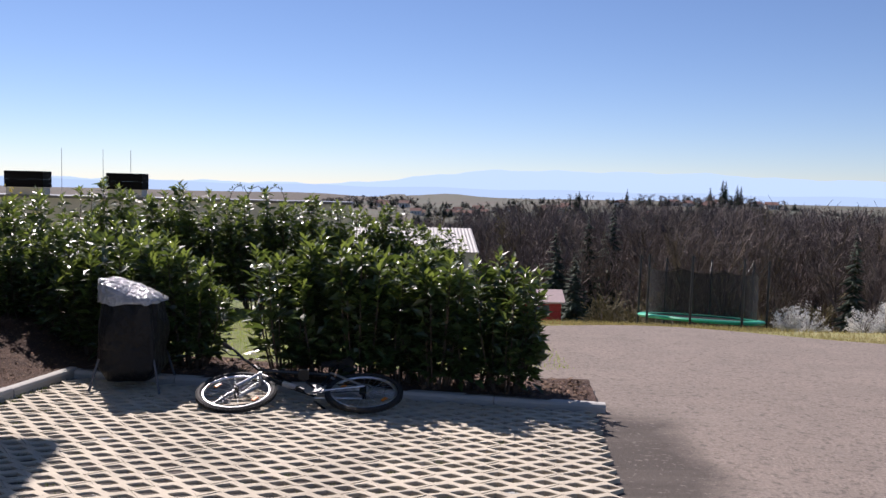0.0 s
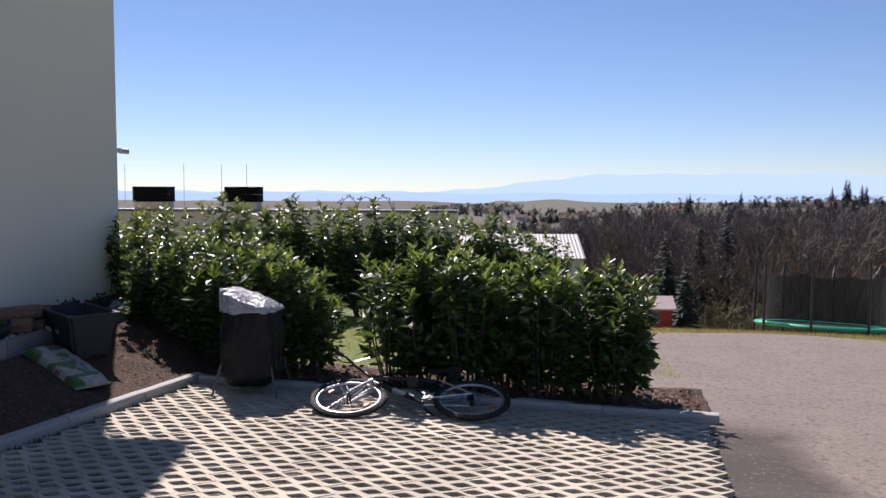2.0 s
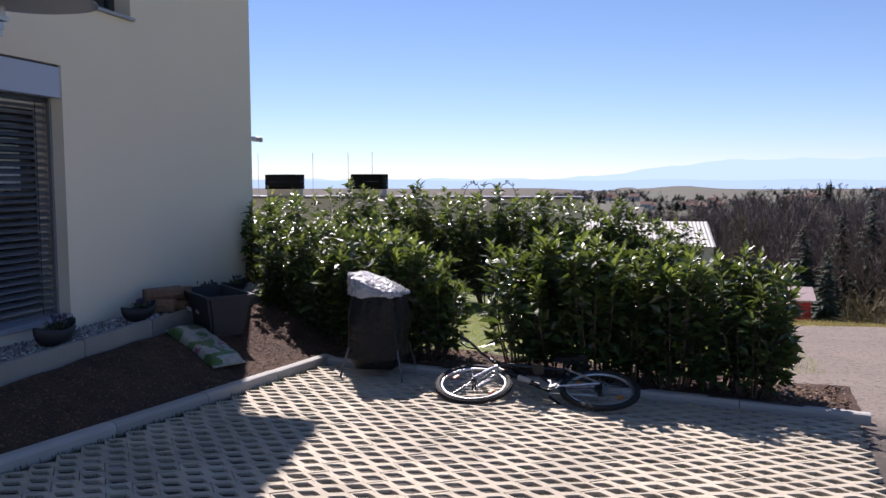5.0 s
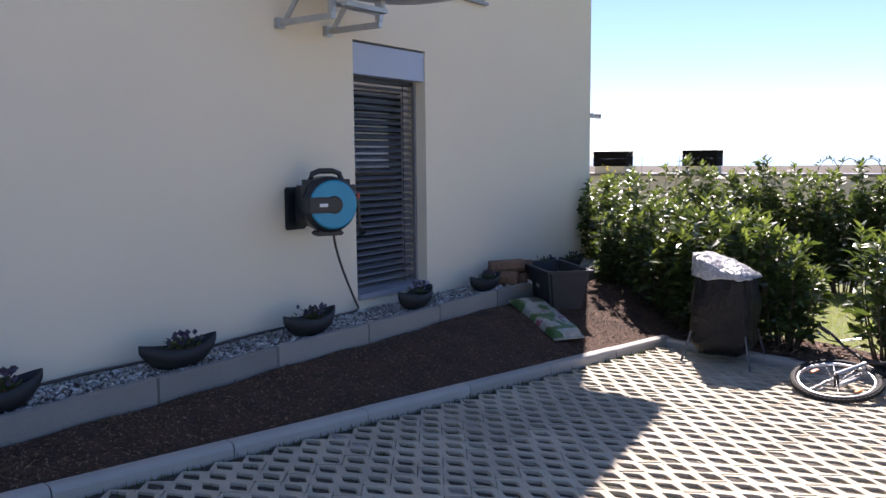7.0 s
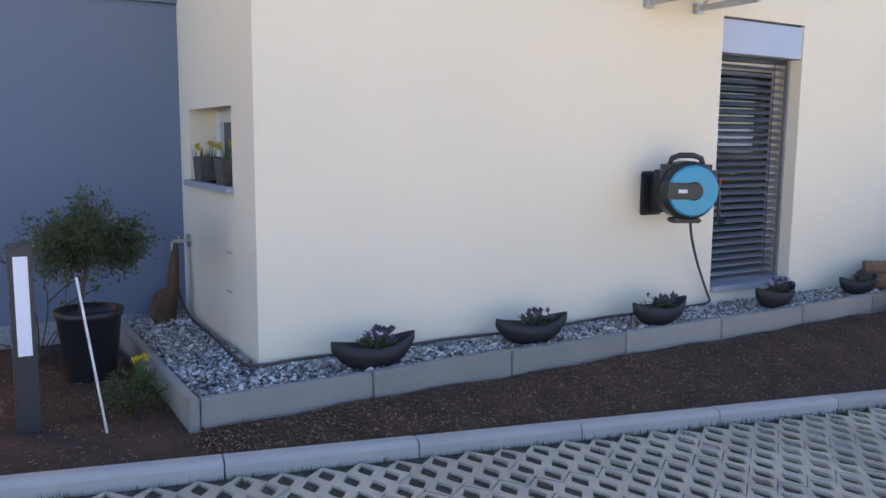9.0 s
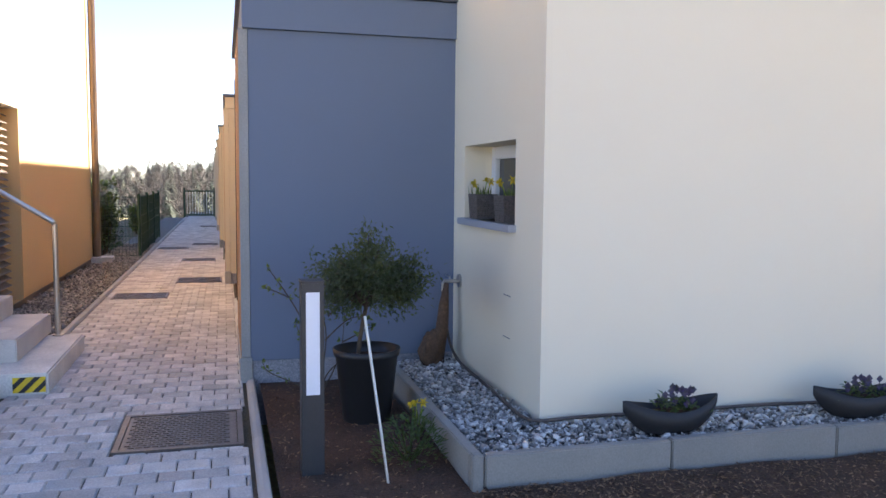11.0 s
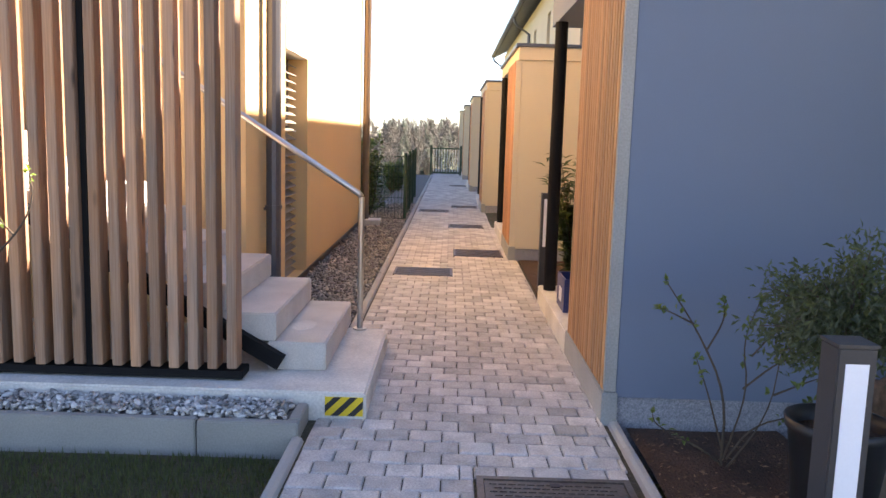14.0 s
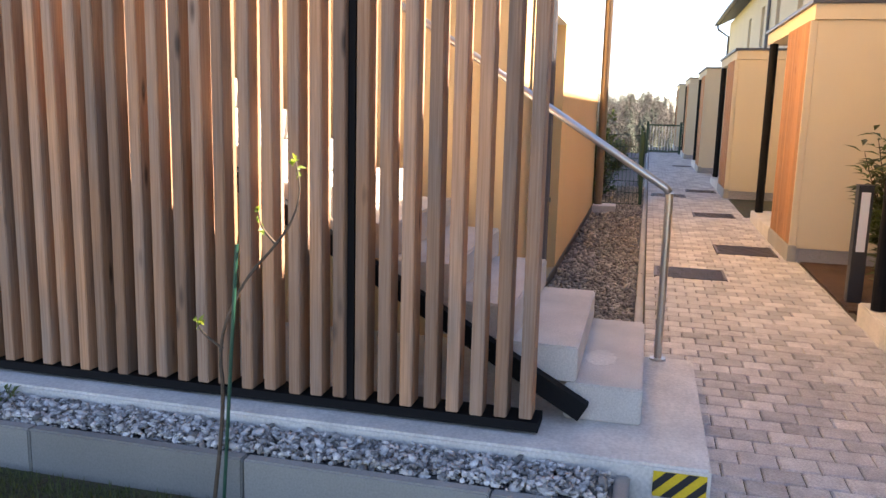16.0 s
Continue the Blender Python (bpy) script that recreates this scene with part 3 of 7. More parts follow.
def patio_door():
    d = structure(empty("door_1", HX, (DY0 + DY1) / 2, DZ0), "glazed terrace door behind lowered grey venetian blinds", "door")
    w = (DY1 - DY0) / 2
    h = DZ1 - DZ0
    part("blind_box", boxes((-0.14, -0.012, -w + 0.004, w - 0.004, h - 0.29, h - 0.02)), BOX_BLUE, d, "flat blue-grey blind box")
    # Solid black strip: the shade of the slot is put into its colour.
    part("gap_shade_strip", boxes((-0.14, -0.03, -w + 0.004, w - 0.004, h - 0.018, h - 0.002)), REEL_BLACK, d, "black strip painted as the shadow gap over the blind box")
    part("threshold", boxes((-0.22, 0.03, -w + 0.004, w - 0.004, 0.0, 0.05), bevel=0.004), SILL, d, "grey metal threshold")
    for s in (-1, 1):
        part("guide_rail", boxes((-0.15, -0.115, s * (w - 0.004) - 0.0 if s < 0 else w - 0.034, -w + 0.034 if s < 0 else w - 0.004, 0.052, h - 0.3)), BLIND, d)
    fr = bmesh.new()
    for a in ((-0.28, -0.21, -w + 0.004, -w + 0.09, 0.052, h - 0.3), (-0.28, -0.21, w - 0.09, w - 0.004, 0.052, h - 0.3), (-0.28, -0.21, -w + 0.09, w - 0.09, 0.052, 0.15), (-0.28, -0.21, -w + 0.09, w - 0.09, h - 0.4, h - 0.3)):
        box(fr, *a)
    part("door_frame", fr, WHITE_FRAME, d)
    part("head_rail", boxes((-0.2, -0.13, -w + 0.036, w - 0.036, h - 0.335, h - 0.294)), REEL_BLACK, d, "dark head rail of the blind")
    pane = part("pane", boxes((-0.25, -0.24, -w + 0.09, w - 0.09, 0.15, h - 0.4)), GLASS, d)
    n = 30
    for i in range(n):
        z = 0.075 + i * (h - 0.385) / n
        bm = bmesh.new()
        prof = [(-0.036, 0.018), (-0.02, 0.012), (0.0, 0.004), (0.02, -0.007), (0.036, -0.02)]
        top = [[bm.verts.new((-0.165 + px, y, z + pz)) for px, pz in prof] for y in (-w + 0.036, w - 0.036)]
        bot = [[bm.verts.new((-0.165 + px, y, z + pz - 0.003)) for px, pz in prof] for y in (-w + 0.036, w - 0.036)]
        for q, flip in ((top, False), (bot, True)):
            for k in range(4):
                f = (q[0][k], q[0][k + 1], q[1][k + 1], q[1][k])
                bm.faces.new(f if not flip else f[::-1])
        part("blind_slat", bm, BLIND, d)
    for y in (-w + 0.14, w - 0.2):
        bm = tube(bmesh.new(), [(-0.128, y, 0.06), (-0.128, y, h - 0.3)], 0.003, 4)
        part("blind_cord", bm, REEL_BLACK, d)


patio_door()


def upper_window():
    d = structure(empty("window_1", HX, 6.89, 3.26), "upper window with a projecting metal sill", "window")
    part("window_sill", boxes((-0.2, 0.05, -0.66, 0.66, -0.03, 0.0), bevel=0.004), SILL, d)
    fr = bmesh.new()
    for a in ((-0.25, -0.18, -0.636, -0.55, 0.0, 1.135), (-0.25, -0.18, 0.55, 0.636, 0.0, 1.135), (-0.25, -0.18, -0.55, 0.55, 0.0, 0.09), (-0.25, -0.18, -0.55, 0.55, 1.05, 1.135)):
        box(fr, *a)
    part("window_frame", fr, DARK_METAL, d)
    part("pane", boxes((-0.22, -0.21, -0.55, 0.55, 0.09, 1.05)), GLASS, d)


upper_window()


def side_window():
    d = structure(empty("window_2", -5.77, HY0, 1.30), "small white-framed window in a deep reveal", "window")
    part("window_sill", boxes((-0.55, 0.55, -0.05, 0.19, -0.045, 0.0), bevel=0.005), SILL, d, "blue-grey stone sill")
    fr = bmesh.new()
    for a in ((-0.525, -0.44, 0.2, 0.27, 0.0, 0.506), (0.44, 0.522, 0.2, 0.27, 0.0, 0.506), (-0.44, 0.44, 0.2, 0.27, 0.0, 0.07), (-0.44, 0.44, 0.2, 0.27, 0.42, 0.506)):
        box(fr, *a, bevel=0.006)
    part("window_frame", fr, WHITE_FRAME, d)
    part("pane", boxes((-0.44, 0.44, 0.235, 0.245, 0.07, 0.42)), GLASS, d)


side_window()
for z in (0.60, 0.86):
    structure(part("trim", boxes((-5.42, -5.30, HY0 - 0.004, HY0 + 0.01, z, z + 0.004)), GREY_PIPE), "hairline edge of a hatch in the render", "trim")


# ---- row of terraced houses with porches ----
def porch(x0, y0, mat, slat_mat, top=2.565, fa=0.15):
    t = empty("porch", x0, y0, PATH_Z)
    d = 1.42 - y0
    part("wall", boxes((-1.4, 0, 0.03, d, 0.14, top - fa - 0.004)), mat, t)
    part("plinth", boxes((-1.4, -0.012, 0.042, d, -0.5, 0.137)), GRANITE, t, "speckled granite-grey plinth")
    part("plinth_edge", boxes((-1.4, 0.012, -0.045, 0.039, -0.3, 0.165), bevel=0.006), CONCRETE, t, "concrete upstand under the slats")
    part("fascia", boxes((-3.3, 0.03, -0.01, d, top - fa, top)), mat if mat != RENDER_BLUE else RENDER_BLUE, t, "rendered edge of the flat porch roof")
    part("roof_trim", boxes((-3.33, 0.06, -0.045, d, top + 0.004, top + 0.04)), GREY_PIPE, t, "dark sheet-metal roof edging")
    bm = tube(bmesh.new(), [(-2.95, 0.03, 0.16), (-2.95, 0.03, top - fa - 0.002)], 0.055, 14)
    part("post", bm, BLACK_STEEL, t, "black round steel post")
    part("step", boxes((-3.2, -1.404, -0.045, d, -0.3, 0.155), bevel=0.01), CONCRETE_LIGHT, t, "pale concrete porch step")
    # Added black sheet, so that the gaps between the slats look shaded.
    part("backing", boxes((-1.396, -0.034, 0.014, 0.028, 0.17, top - fa - 0.006)), BLACK_PLASTIC, t, "added black sheet that puts shade into the slat gaps")
    n = 18
    sl = None
    for i in range(n):
        x = -0.065 - i * (1.31 / n)
        if sl is None:
            sl = part("slat", boxes((-0.0225, 0.0225, -0.04, 0.012, 0.17, top - fa - 0.004), bevel=0.003), slat_mat, t)
            sl.location.x = x
        else:
            o = new("slat", sl.data)
            o.parent = t
            o.location.x = x
    part("corner_trim", boxes((-0.03, 0.003, -0.036, 0.027, 0.17, top - fa - 0.004)), CONCRETE if mat == RENDER_BLUE else mat, t, "pale corner strip")
    return t


PORCHES = []
for k, x0 in enumerate((-6.57, -12.3, -18.6, -24.8, -31.0, -37.2)):
    mat = RENDER_BLUE if k == 0 else RENDER_SAND
    PORCHES.append(tagged(porch(x0, -0.11 - 0.017 * (-6.57 - x0), mat, WOOD_ORANGE, *((2.74, 0.26) if k == 0 else ())), "slate-blue porch block with larch slats and black post" if k == 0 else "sand-coloured porch with larch slats and black post", "porch", "porches along the path"))


def row_house():
    x0, x1, y0, eave = -8.3, -42.0, 1.43, 5.5
    t = empty("terraced_house", x0, y0, 0)
    w = x1 - x0
    win = [(-5.0, -4.3), (-9.0, -8.3), (-12.6, -11.9), (-16.0, -15.3), (-19.5, -18.8), (-22.7, -22.0), (-26.1, -25.4)]
    part("wall", holed_wall(lambda u, v, z: (u, v, z), w, 0, -0.5, eave, [(a, b, 3.65, 4.85) for a, b in win], 0.3), RENDER_SAND, t)
    for a in ((w, 0, 8.3, 8.6), (-0.3, 0, 0.303, 8.297), (w, w + 0.3, 0.303, 8.297)):
        part("wall", boxes((*a, -0.5, eave)), RENDER_SAND, t)
    for a, b in win:
        wd = part("window", boxes((a, b, 0.17, 0.24, 3.65, 4.85)), DARK_METAL, t, "narrow dark upper window")
        part("pane", boxes((a + 0.06, b - 0.06, 0.155, 0.166, 3.71, 4.79)), GLASS, wd)
        part("sill", boxes((a - 0.04, b + 0.04, -0.05, 0.15, 3.61, 3.646)), SILL, wd)
    bm = bmesh.new()
    ring = [(-0.5, eave - 0.10), (4.3, eave + 2.3), (9.1, eave - 0.1), (9.1, eave + 0.1), (4.3, eave + 2.5), (-0.5, eave + 0.06)]
    a = [bm.verts.new((0.3, y, z)) for y, z in ring]
    b = [bm.verts.new((w - 0.3, y, z)) for y, z in ring]
    for i in range(6):
        bm.faces.new((a[i], a[(i + 1) % 6], b[(i + 1) % 6], b[i]))
    bm.faces.new(a)
    bm.faces.new(b[::-1])
    part("roof", bm, ROOF_TILE, t)
    part("gutter", tube(bmesh.new(), [(0.3, -0.56, eave - 0.02), (w - 0.3, -0.56, eave - 0.02)], 0.07, 10), GREY_PIPE, t, "grey half-round gutter")
    for x in (-9.5, -20.6, w + 0.4):
        part("downpipe", tube(bmesh.new(), [(x, -0.56, eave - 0.08), (x, -0.5, eave - 0.3), (x, -0.06, eave - 0.6), (x, -0.06, 2.6)], 0.045, 8), GREY_PIPE, t)
    return tagged(t, "two-storey terraced houses with sand-coloured walls and grey eaves", "house")


row_house()


# ---- house with the outside stair ----
def stair_house():
    t = empty("stair_house", -8.3, -2.48, 0)
    zt = 6.4
    wx0, wx1, wz0, wz1 = -2.53, -1.41, 0.17, 2.75
    part("wall", holed_wall(lambda u, v, z: (u, -v, z), -7.6, 0, -0.3, zt, [(wx0, wx1, wz0, wz1)], 0.3), RENDER_OCHRE, t)
    for a in ((-0.3, 0, -8.0, -0.303), (-7.6, -7.3, -8.0, -0.303), (-7.297, -0.303, -8.0, -7.7)):
        part("wall", boxes((*a, -0.3, zt)), RENDER_OCHRE, t)
    part("roof", boxes((-7.9, 0.35, -8.3, 0.35, zt + 0.004, zt + 0.2)), ROOF_TILE, t)
    part("plinth", boxes((-7.6, 0.0, 0.003, 0.012, -0.1, 0.19)), BROWN_PIPE, t, "brown waterproof base strip")
    sh = part("shutter", boxes((wx0 + 0.004, wx1 - 0.004, -0.27, -0.2, wz0 + 0.004, wz1 - 0.42)), SHUTTER, t, "closed beige slatted shutter")
    n = 27
    for i in range(n):
        z = wz0 + 0.03 + i * (wz1 - 0.45 - wz0) / n
        bm = bmesh.new()
        vs = [bm.verts.new(p) for p in ((wx0 + 0.08, -0.19, z + 0.05), (wx1 - 0.02, -0.19, z + 0.05), (wx1 - 0.02, -0.1, z), (wx0 + 0.08, -0.1, z), (wx0 + 0.08, -0.19, z + 0.042), (wx1 - 0.02, -0.19, z + 0.042), (wx1 - 0.02, -0.1, z - 0.008), (wx0 + 0.08, -0.1, z - 0.008))]
        for f in ((0, 1, 2, 3), (7, 6, 5, 4), (0, 3, 7, 4), (1, 5, 6, 2), (3, 2, 6, 7), (0, 4, 5, 1)):
            bm.faces.new([vs[k] for k in f])
        part("slat", bm, SHUTTER, sh)
    part("shutter_box", boxes((wx0 + 0.004, wx1 - 0.004, -0.2, 0.012, wz1 - 0.41, wz1 - 0.004)), RENDER_CREAM, t, "pale shutter box")
    part("downpipe", tube(bmesh.new(), [(-0.52, 0.09, 0.19), (-0.52, 0.09, zt)], 0.06, 12), GREY_PIPE, t, "grey downpipe")
    p = part("downpipe", tube(bmesh.new(), [(-7.52, 0.09, 0.22), (-7.52, 0.09, zt)], 0.06, 12), BROWN_PIPE, t, "brown downpipe on a concrete foot")
    part("pipe_foot", boxes((-7.7, -7.3, 0.015, 0.35, 0.1, 0.22), bevel=0.01), CONCRETE_LIGHT, t)
    for z in (1.0, 2.9):
        part("pipe_clip", tube(bmesh.new(), [(-0.52, 0.09, z), (-0.52, 0.09, z + 0.03)], 0.068, 12), GREY_PIPE, t)
    part("pipe_clip", tube(bmesh.new(), [(-0.52, 0.1, 1.0), (-0.52, 0.012, 1.0)], 0.012, 6), GREY_PIPE, t)
    return tagged(t, "ochre rendered house with downpipes and a slatted shutter", "house")


stair_house()


# ---- stair, slab and screen ----
slab = structure(part("stair_slab", boxes((-7.95, -6.5, -9.0, -1.40, -0.1, 0.265), bevel=0.012), CONCRETE_LIGHT), "pale cast concrete slab under the stair", "slab")
HAZ_Y = material("hazard_yellow", (0.75, 0.52, 0.02), 0.5, var=0.1, bump=0.05)
HAZ_K = material("hazard_black", (0.02, 0.02, 0.02), 0.5, var=0.1, bump=0.05)


def hazard_plate():
    t = tagged(empty("hazard_sign", -6.495, -1.515, 0.19), "yellow and black striped warning plate on the slab", "sign")
    part("plate", boxes((-0.004, 0.0, -0.1, 0.1, -0.05, 0.052)), HAZ_Y, t)
    for k in range(-2, 3):
        bm = bmesh.new()
        pts = []
        y0 = k * 0.085
        poly = [(y0 - 0.07, -0.05), (y0 - 0.03, -0.05), (y0 + 0.072, 0.052), (y0 + 0.032, 0.052)]
        # clip to the plate
        out = []
        for lim, sgn in ((-0.1, 1), (0.1, -1)):
            src = poly if not out else out
            res = []
            for i in range(len(src)):
                (ya, za), (yb, zb) = src[i], src[(i + 1) % len(src)]
                ina, inb = (ya - lim) * sgn >= 0, (yb - lim) * sgn >= 0
                if ina:
                    res.append((ya, za))
                if ina != inb:
                    f = (lim - ya) / (yb - ya)
                    res.append((lim, za + f * (zb - za)))
            out = res
            if not out:
                break
        if len(out) >= 3:
            lo = [bm.verts.new((0.0005, y, z)) for y, z in out]
            hi = [bm.verts.new((0.002, y, z)) for y, z in out]
            bm.faces.new(hi)
            for i in range(len(out)):
                bm.faces.new((lo[i], lo[(i + 1) % len(out)], hi[(i + 1) % len(out)], hi[i]))
            bmesh.ops.recalc_face_normals(bm, faces=bm.faces)
            part("stripe", bm, HAZ_K, t, "black diagonal stripe")
        else:
            bm.free()


hazard_plate()


def staircase():
    t = empty("staircase", -6.88, -1.67, 0.265)
    for i in range(11):
        y = -0.285 * i
        s = part("step", boxes((-1.18, 0, y - 0.335, y, 0.163 * i + (0 if i == 0 else 0.003), 0.163 * (i + 1)), bevel=0.008), STEP, t)
    bm = bmesh.new()
    ring = [(-0.245 + s * 0.021 - 2.85 * k, 0.075 + s * 0.036 + 1.63 * k) for k, s in ((0, 1), (1, 1), (1, -1), (0, -1))]
    lo = [bm.verts.new((0.012, y, z - 0.02)) for y, z in ring]
    hi = [bm.verts.new((0.075, y, z - 0.02)) for y, z in ring]
    for i in range(4):
        bm.faces.new((lo[i], lo[(i + 1) % 4], hi[(i + 1) % 4], hi[i]))
    bm.faces.new(hi)
    bm.faces.new(lo[::-1])
    bmesh.ops.recalc_face_normals(bm, faces=bm.faces)
    st_ = bmesh.new()
    ring = [(-0.42 + 0.13 * math.cos(a) * (1 + 0.3 * noise.noise(Vector((3 * math.cos(a), 3 * math.sin(a), 0)))), -0.2 + 0.075 * math.sin(a) * (1 + 0.4 * noise.noise(Vector((4 * math.cos(a), 4 * math.sin(a), 2))))) for a in [2 * math.pi * k / 40 for k in range(40)]]
    prism(st_, ring, 0.1632, 0.1645)
    part("stain", st_, CONCRETE_LIGHT, t, "pale dried mortar stain")
    part("stringer", bm, BLACK_STEEL, t, "black steel stringer")
    return tagged(t, "precast concrete stair with a black steel stringer", "staircase")


STEP = material("precast_step", (0.60, 0.565, 0.52), 0.85, var=0.2, scale=4, fine=140, bump=0.2, rnd=0.06)
staircase()


def handrail():
    t = empty("handrail", -7.9, -1.59, 0.265)
    part("post", tube(bmesh.new(), [(0, 0, 0), (0, 0, 0.92)], 0.021, 14), STEEL, t)
    bm = tube(bmesh.new(), [(0, 0, 0.92), (0, -0.02, 0.945), (0, -3.1, 0.945 + 3.1 * 0.63)], 0.021, 14)
    part("rail", bm, STEEL, t, "brushed steel sloping rail", smooth=True)
    part("foot", tube(bmesh.new(), [(0, 0, 0), (0, 0, 0.012)], 0.045, 18), STEEL, t)
    return tagged(t, "brushed stainless steel handrail of the stair", "handrail")


handrail()


def slat_screen():
    t = empty("slat_screen", -6.67, -2.105, 0.33)
    n = 60
    for i in range(n):
        bm = boxes((-0.07, 0.042, -0.027, 0.027, random.uniform(-0.006, 0.006), 3.6), bevel=0.004)
        o = part("slat", bm, WOOD, t)
        o.location.y = -0.035 - 0.1035 * i - 0.012 * min(3, max(0, i - 10)) - 0.0012 * max(0, i - 13) + random.uniform(-0.004, 0.004)
        o.rotation_euler.x = radians(random.uniform(-0.15, 0.15))
        o.rotation_euler.z = radians(random.uniform(-1.5, 1.5))
    part("bottom_rail", boxes((-0.12, 0.035, -6.5, 0.02, -0.05, -0.008)), BLACK_STEEL, t, "dark steel rail under the slats")
    part("back_rail", boxes((-0.115, -0.073, -6.5, 0.0, 2.6, 2.68)), DARK_METAL, t)
    part("steel_post", boxes((-0.07, 0.012, -0.832, -0.802, -0.0495, 3.6)), BLACK_STEEL, t, "black steel post behind the slats")
    part("steel_post", boxes((-0.17, -0.11, -3.2, -3.14, -0.0495, 3.6)), DARK_METAL, t, "black steel post behind the slats")
    return tagged(t, "screen of upright weathered larch slats beside the stair", "screen")


slat_screen()


# ---- scattering helpers ----
RNG = np.random.default_rng(7)


def mesh_from(name, verts, faces, mat, parent=None, label="", smooth=False):
    me = bpy.data.meshes.new(name)
    me.from_pydata(np.asarray(verts, dtype=float).tolist(), [], np.asarray(faces).tolist())
    if smooth:
        me.polygons.foreach_set("use_smooth", [True] * len(me.polygons))
    me.materials.append(mat)
    ob = new(name, me)
    if parent:
        ob.parent = parent
    if label:
        ob["label"] = label
    return ob


def leaf_arrays(pos, along, up, length, width, fold=0.25):
    """Folded pointed leaves: arrays of vertices and triangles."""
    pos, along, up = np.asarray(pos, float), np.asarray(along, float), np.asarray(up, float)
    n = len(pos)
    along = along / np.linalg.norm(along, axis=1, keepdims=True)
    side = np.cross(along, up)
    side /= np.maximum(1e-6, np.linalg.norm(side, axis=1, keepdims=True))
    nrm = np.cross(side, along)
    L = np.broadcast_to(np.asarray(length, float), (n,))[:, None]
    W = np.broadcast_to(np.asarray(width, float), (n,))[:, None]
    droop = -0.12 * L * nrm
    v = np.stack([pos, pos + 0.45 * along * L + side * W * 0.5 + nrm * W * fold, pos + 0.5 * along * L, pos + 0.45 * along * L - side * W * 0.5 + nrm * W * fold, pos + along * L + droop], axis=1).reshape(-1, 3)
    base = np.arange(n)[:, None] * 5
    f = np.concatenate([base + np.array([[0, 1, 2]]), base + np.array([[0, 2, 3]]), base + np.array([[1, 4, 2]]), base + np.array([[2, 4, 3]])])
    return v, f


def unit(v):
    return v / np.maximum(1e-9, np.linalg.norm(v, axis=-1, keepdims=True))


def pebbles(name, xy, z, size, mat, label, category="gravel", flat=0.6):
    """Loose rounded stones as one mesh."""
    bm = bmesh.new()
    bmesh.ops.create_icosphere(bm, subdivisions=1, radius=1)
    bv = np.array([v.co[:] for v in bm.verts])
    bf = np.array([[v.index for v in f.verts] for f in bm.faces])
    bm.free()
    n = len(xy)
    s = size * np.exp(RNG.normal(0, 0.35, (n, 1)))
    axes = np.stack([s[:, 0] * RNG.uniform(0.8, 1.4, n), s[:, 0] * RNG.uniform(0.6, 1.0, n), s[:, 0] * RNG.uniform(flat * 0.6, flat * 1.2, n)], 1)
    a, tx, ty = RNG.uniform(0, 2 * np.pi, n), RNG.normal(0, 0.35, n), RNG.normal(0, 0.35, n)
    v = bv[None] * axes[:, None, :]
    v = v * (1 + 0.12 * RNG.normal(0, 1, v.shape[:2])[..., None])
    ca, sa = np.cos(a)[:, None], np.sin(a)[:, None]
    x, y, zz = v[..., 0] * ca - v[..., 1] * sa, v[..., 0] * sa + v[..., 1] * ca, v[..., 2]
    zz = zz + x * tx[:, None] + y * ty[:, None]
    p = np.stack([x + xy[:, 0:1], y + xy[:, 1:2], zz + np.asarray(z)[:, None]], -1).reshape(-1, 3)
    f = (bf[None] + (np.arange(n) * len(bv))[:, None, None]).reshape(-1, 3)
    return tagged(mesh_from(name, p, f, mat, smooth=True), label, category, kind="stuff")


PEBBLE = material("river_pebble", (0.50, 0.485, 0.46), 0.7, var=0.25, scale=30, fine=200, bump=0.15, island=0.7)
PEBBLE_WARM = material("tan_pebble", (0.36, 0.32, 0.27), 0.75, var=0.2, scale=30, fine=200, bump=0.1, island=0.5)
GRIT = material("gravel_bed", (0.16, 0.16, 0.16), 0.95, var=0.4, scale=20, fine=90, bump=0.8, depth=0.02)

# gravel strips
structure(part("gravel_bed_house", boxes((-4.8, -4.332, 0.935, 10.2, 0.0, 0.205), (-6.56, -4.332, 0.935, 1.418, 0.0, 0.2)), GRIT), "grit under the pebble strip", "gravel")
structure(part("gravel_bed_stair", boxes((-6.498, -6.252, -6.2, -1.763, 0.0, 0.19)), GRIT), "grit under the pebble strip", "gravel")
structure(part("gravel_bed_wall", boxes((-34, -7.952, -2.465, -1.735, -0.1, 0.11)), GRIT), "grit under the pebble strip", "gravel")


def spread(x0, x1, y0, y1, n):
    return np.stack([RNG.uniform(x0, x1, n), RNG.uniform(y0, y1, n)], 1)


q = np.concatenate([spread(-4.78, -4.35, 0.95, 10.1, 10500), spread(-6.5, -4.78, 0.95, 1.40, 3200)])
pebbles("pebbles_house", q, 0.207 + RNG.uniform(0, 0.035, len(q)), 0.0118, PEBBLE, "grey and white river pebbles along the house wall")
q = spread(-6.49, -6.26, -5.6, -1.78, 5600)
pebbles("pebbles_stair", q, 0.195 + RNG.uniform(0, 0.035, len(q)), 0.0118, PEBBLE, "grey and white river pebbles before the stair")
q = np.concatenate([spread(-12, -7.98, -2.45, -1.75, 5200), spread(-20, -12, -2.45, -1.75, 4200)])
pebbles("pebbles_wall", q, 0.115 + RNG.uniform(0, 0.03, len(q)), 0.0155, PEBBLE_WARM, "tan pebbles between the path and the ochre house")

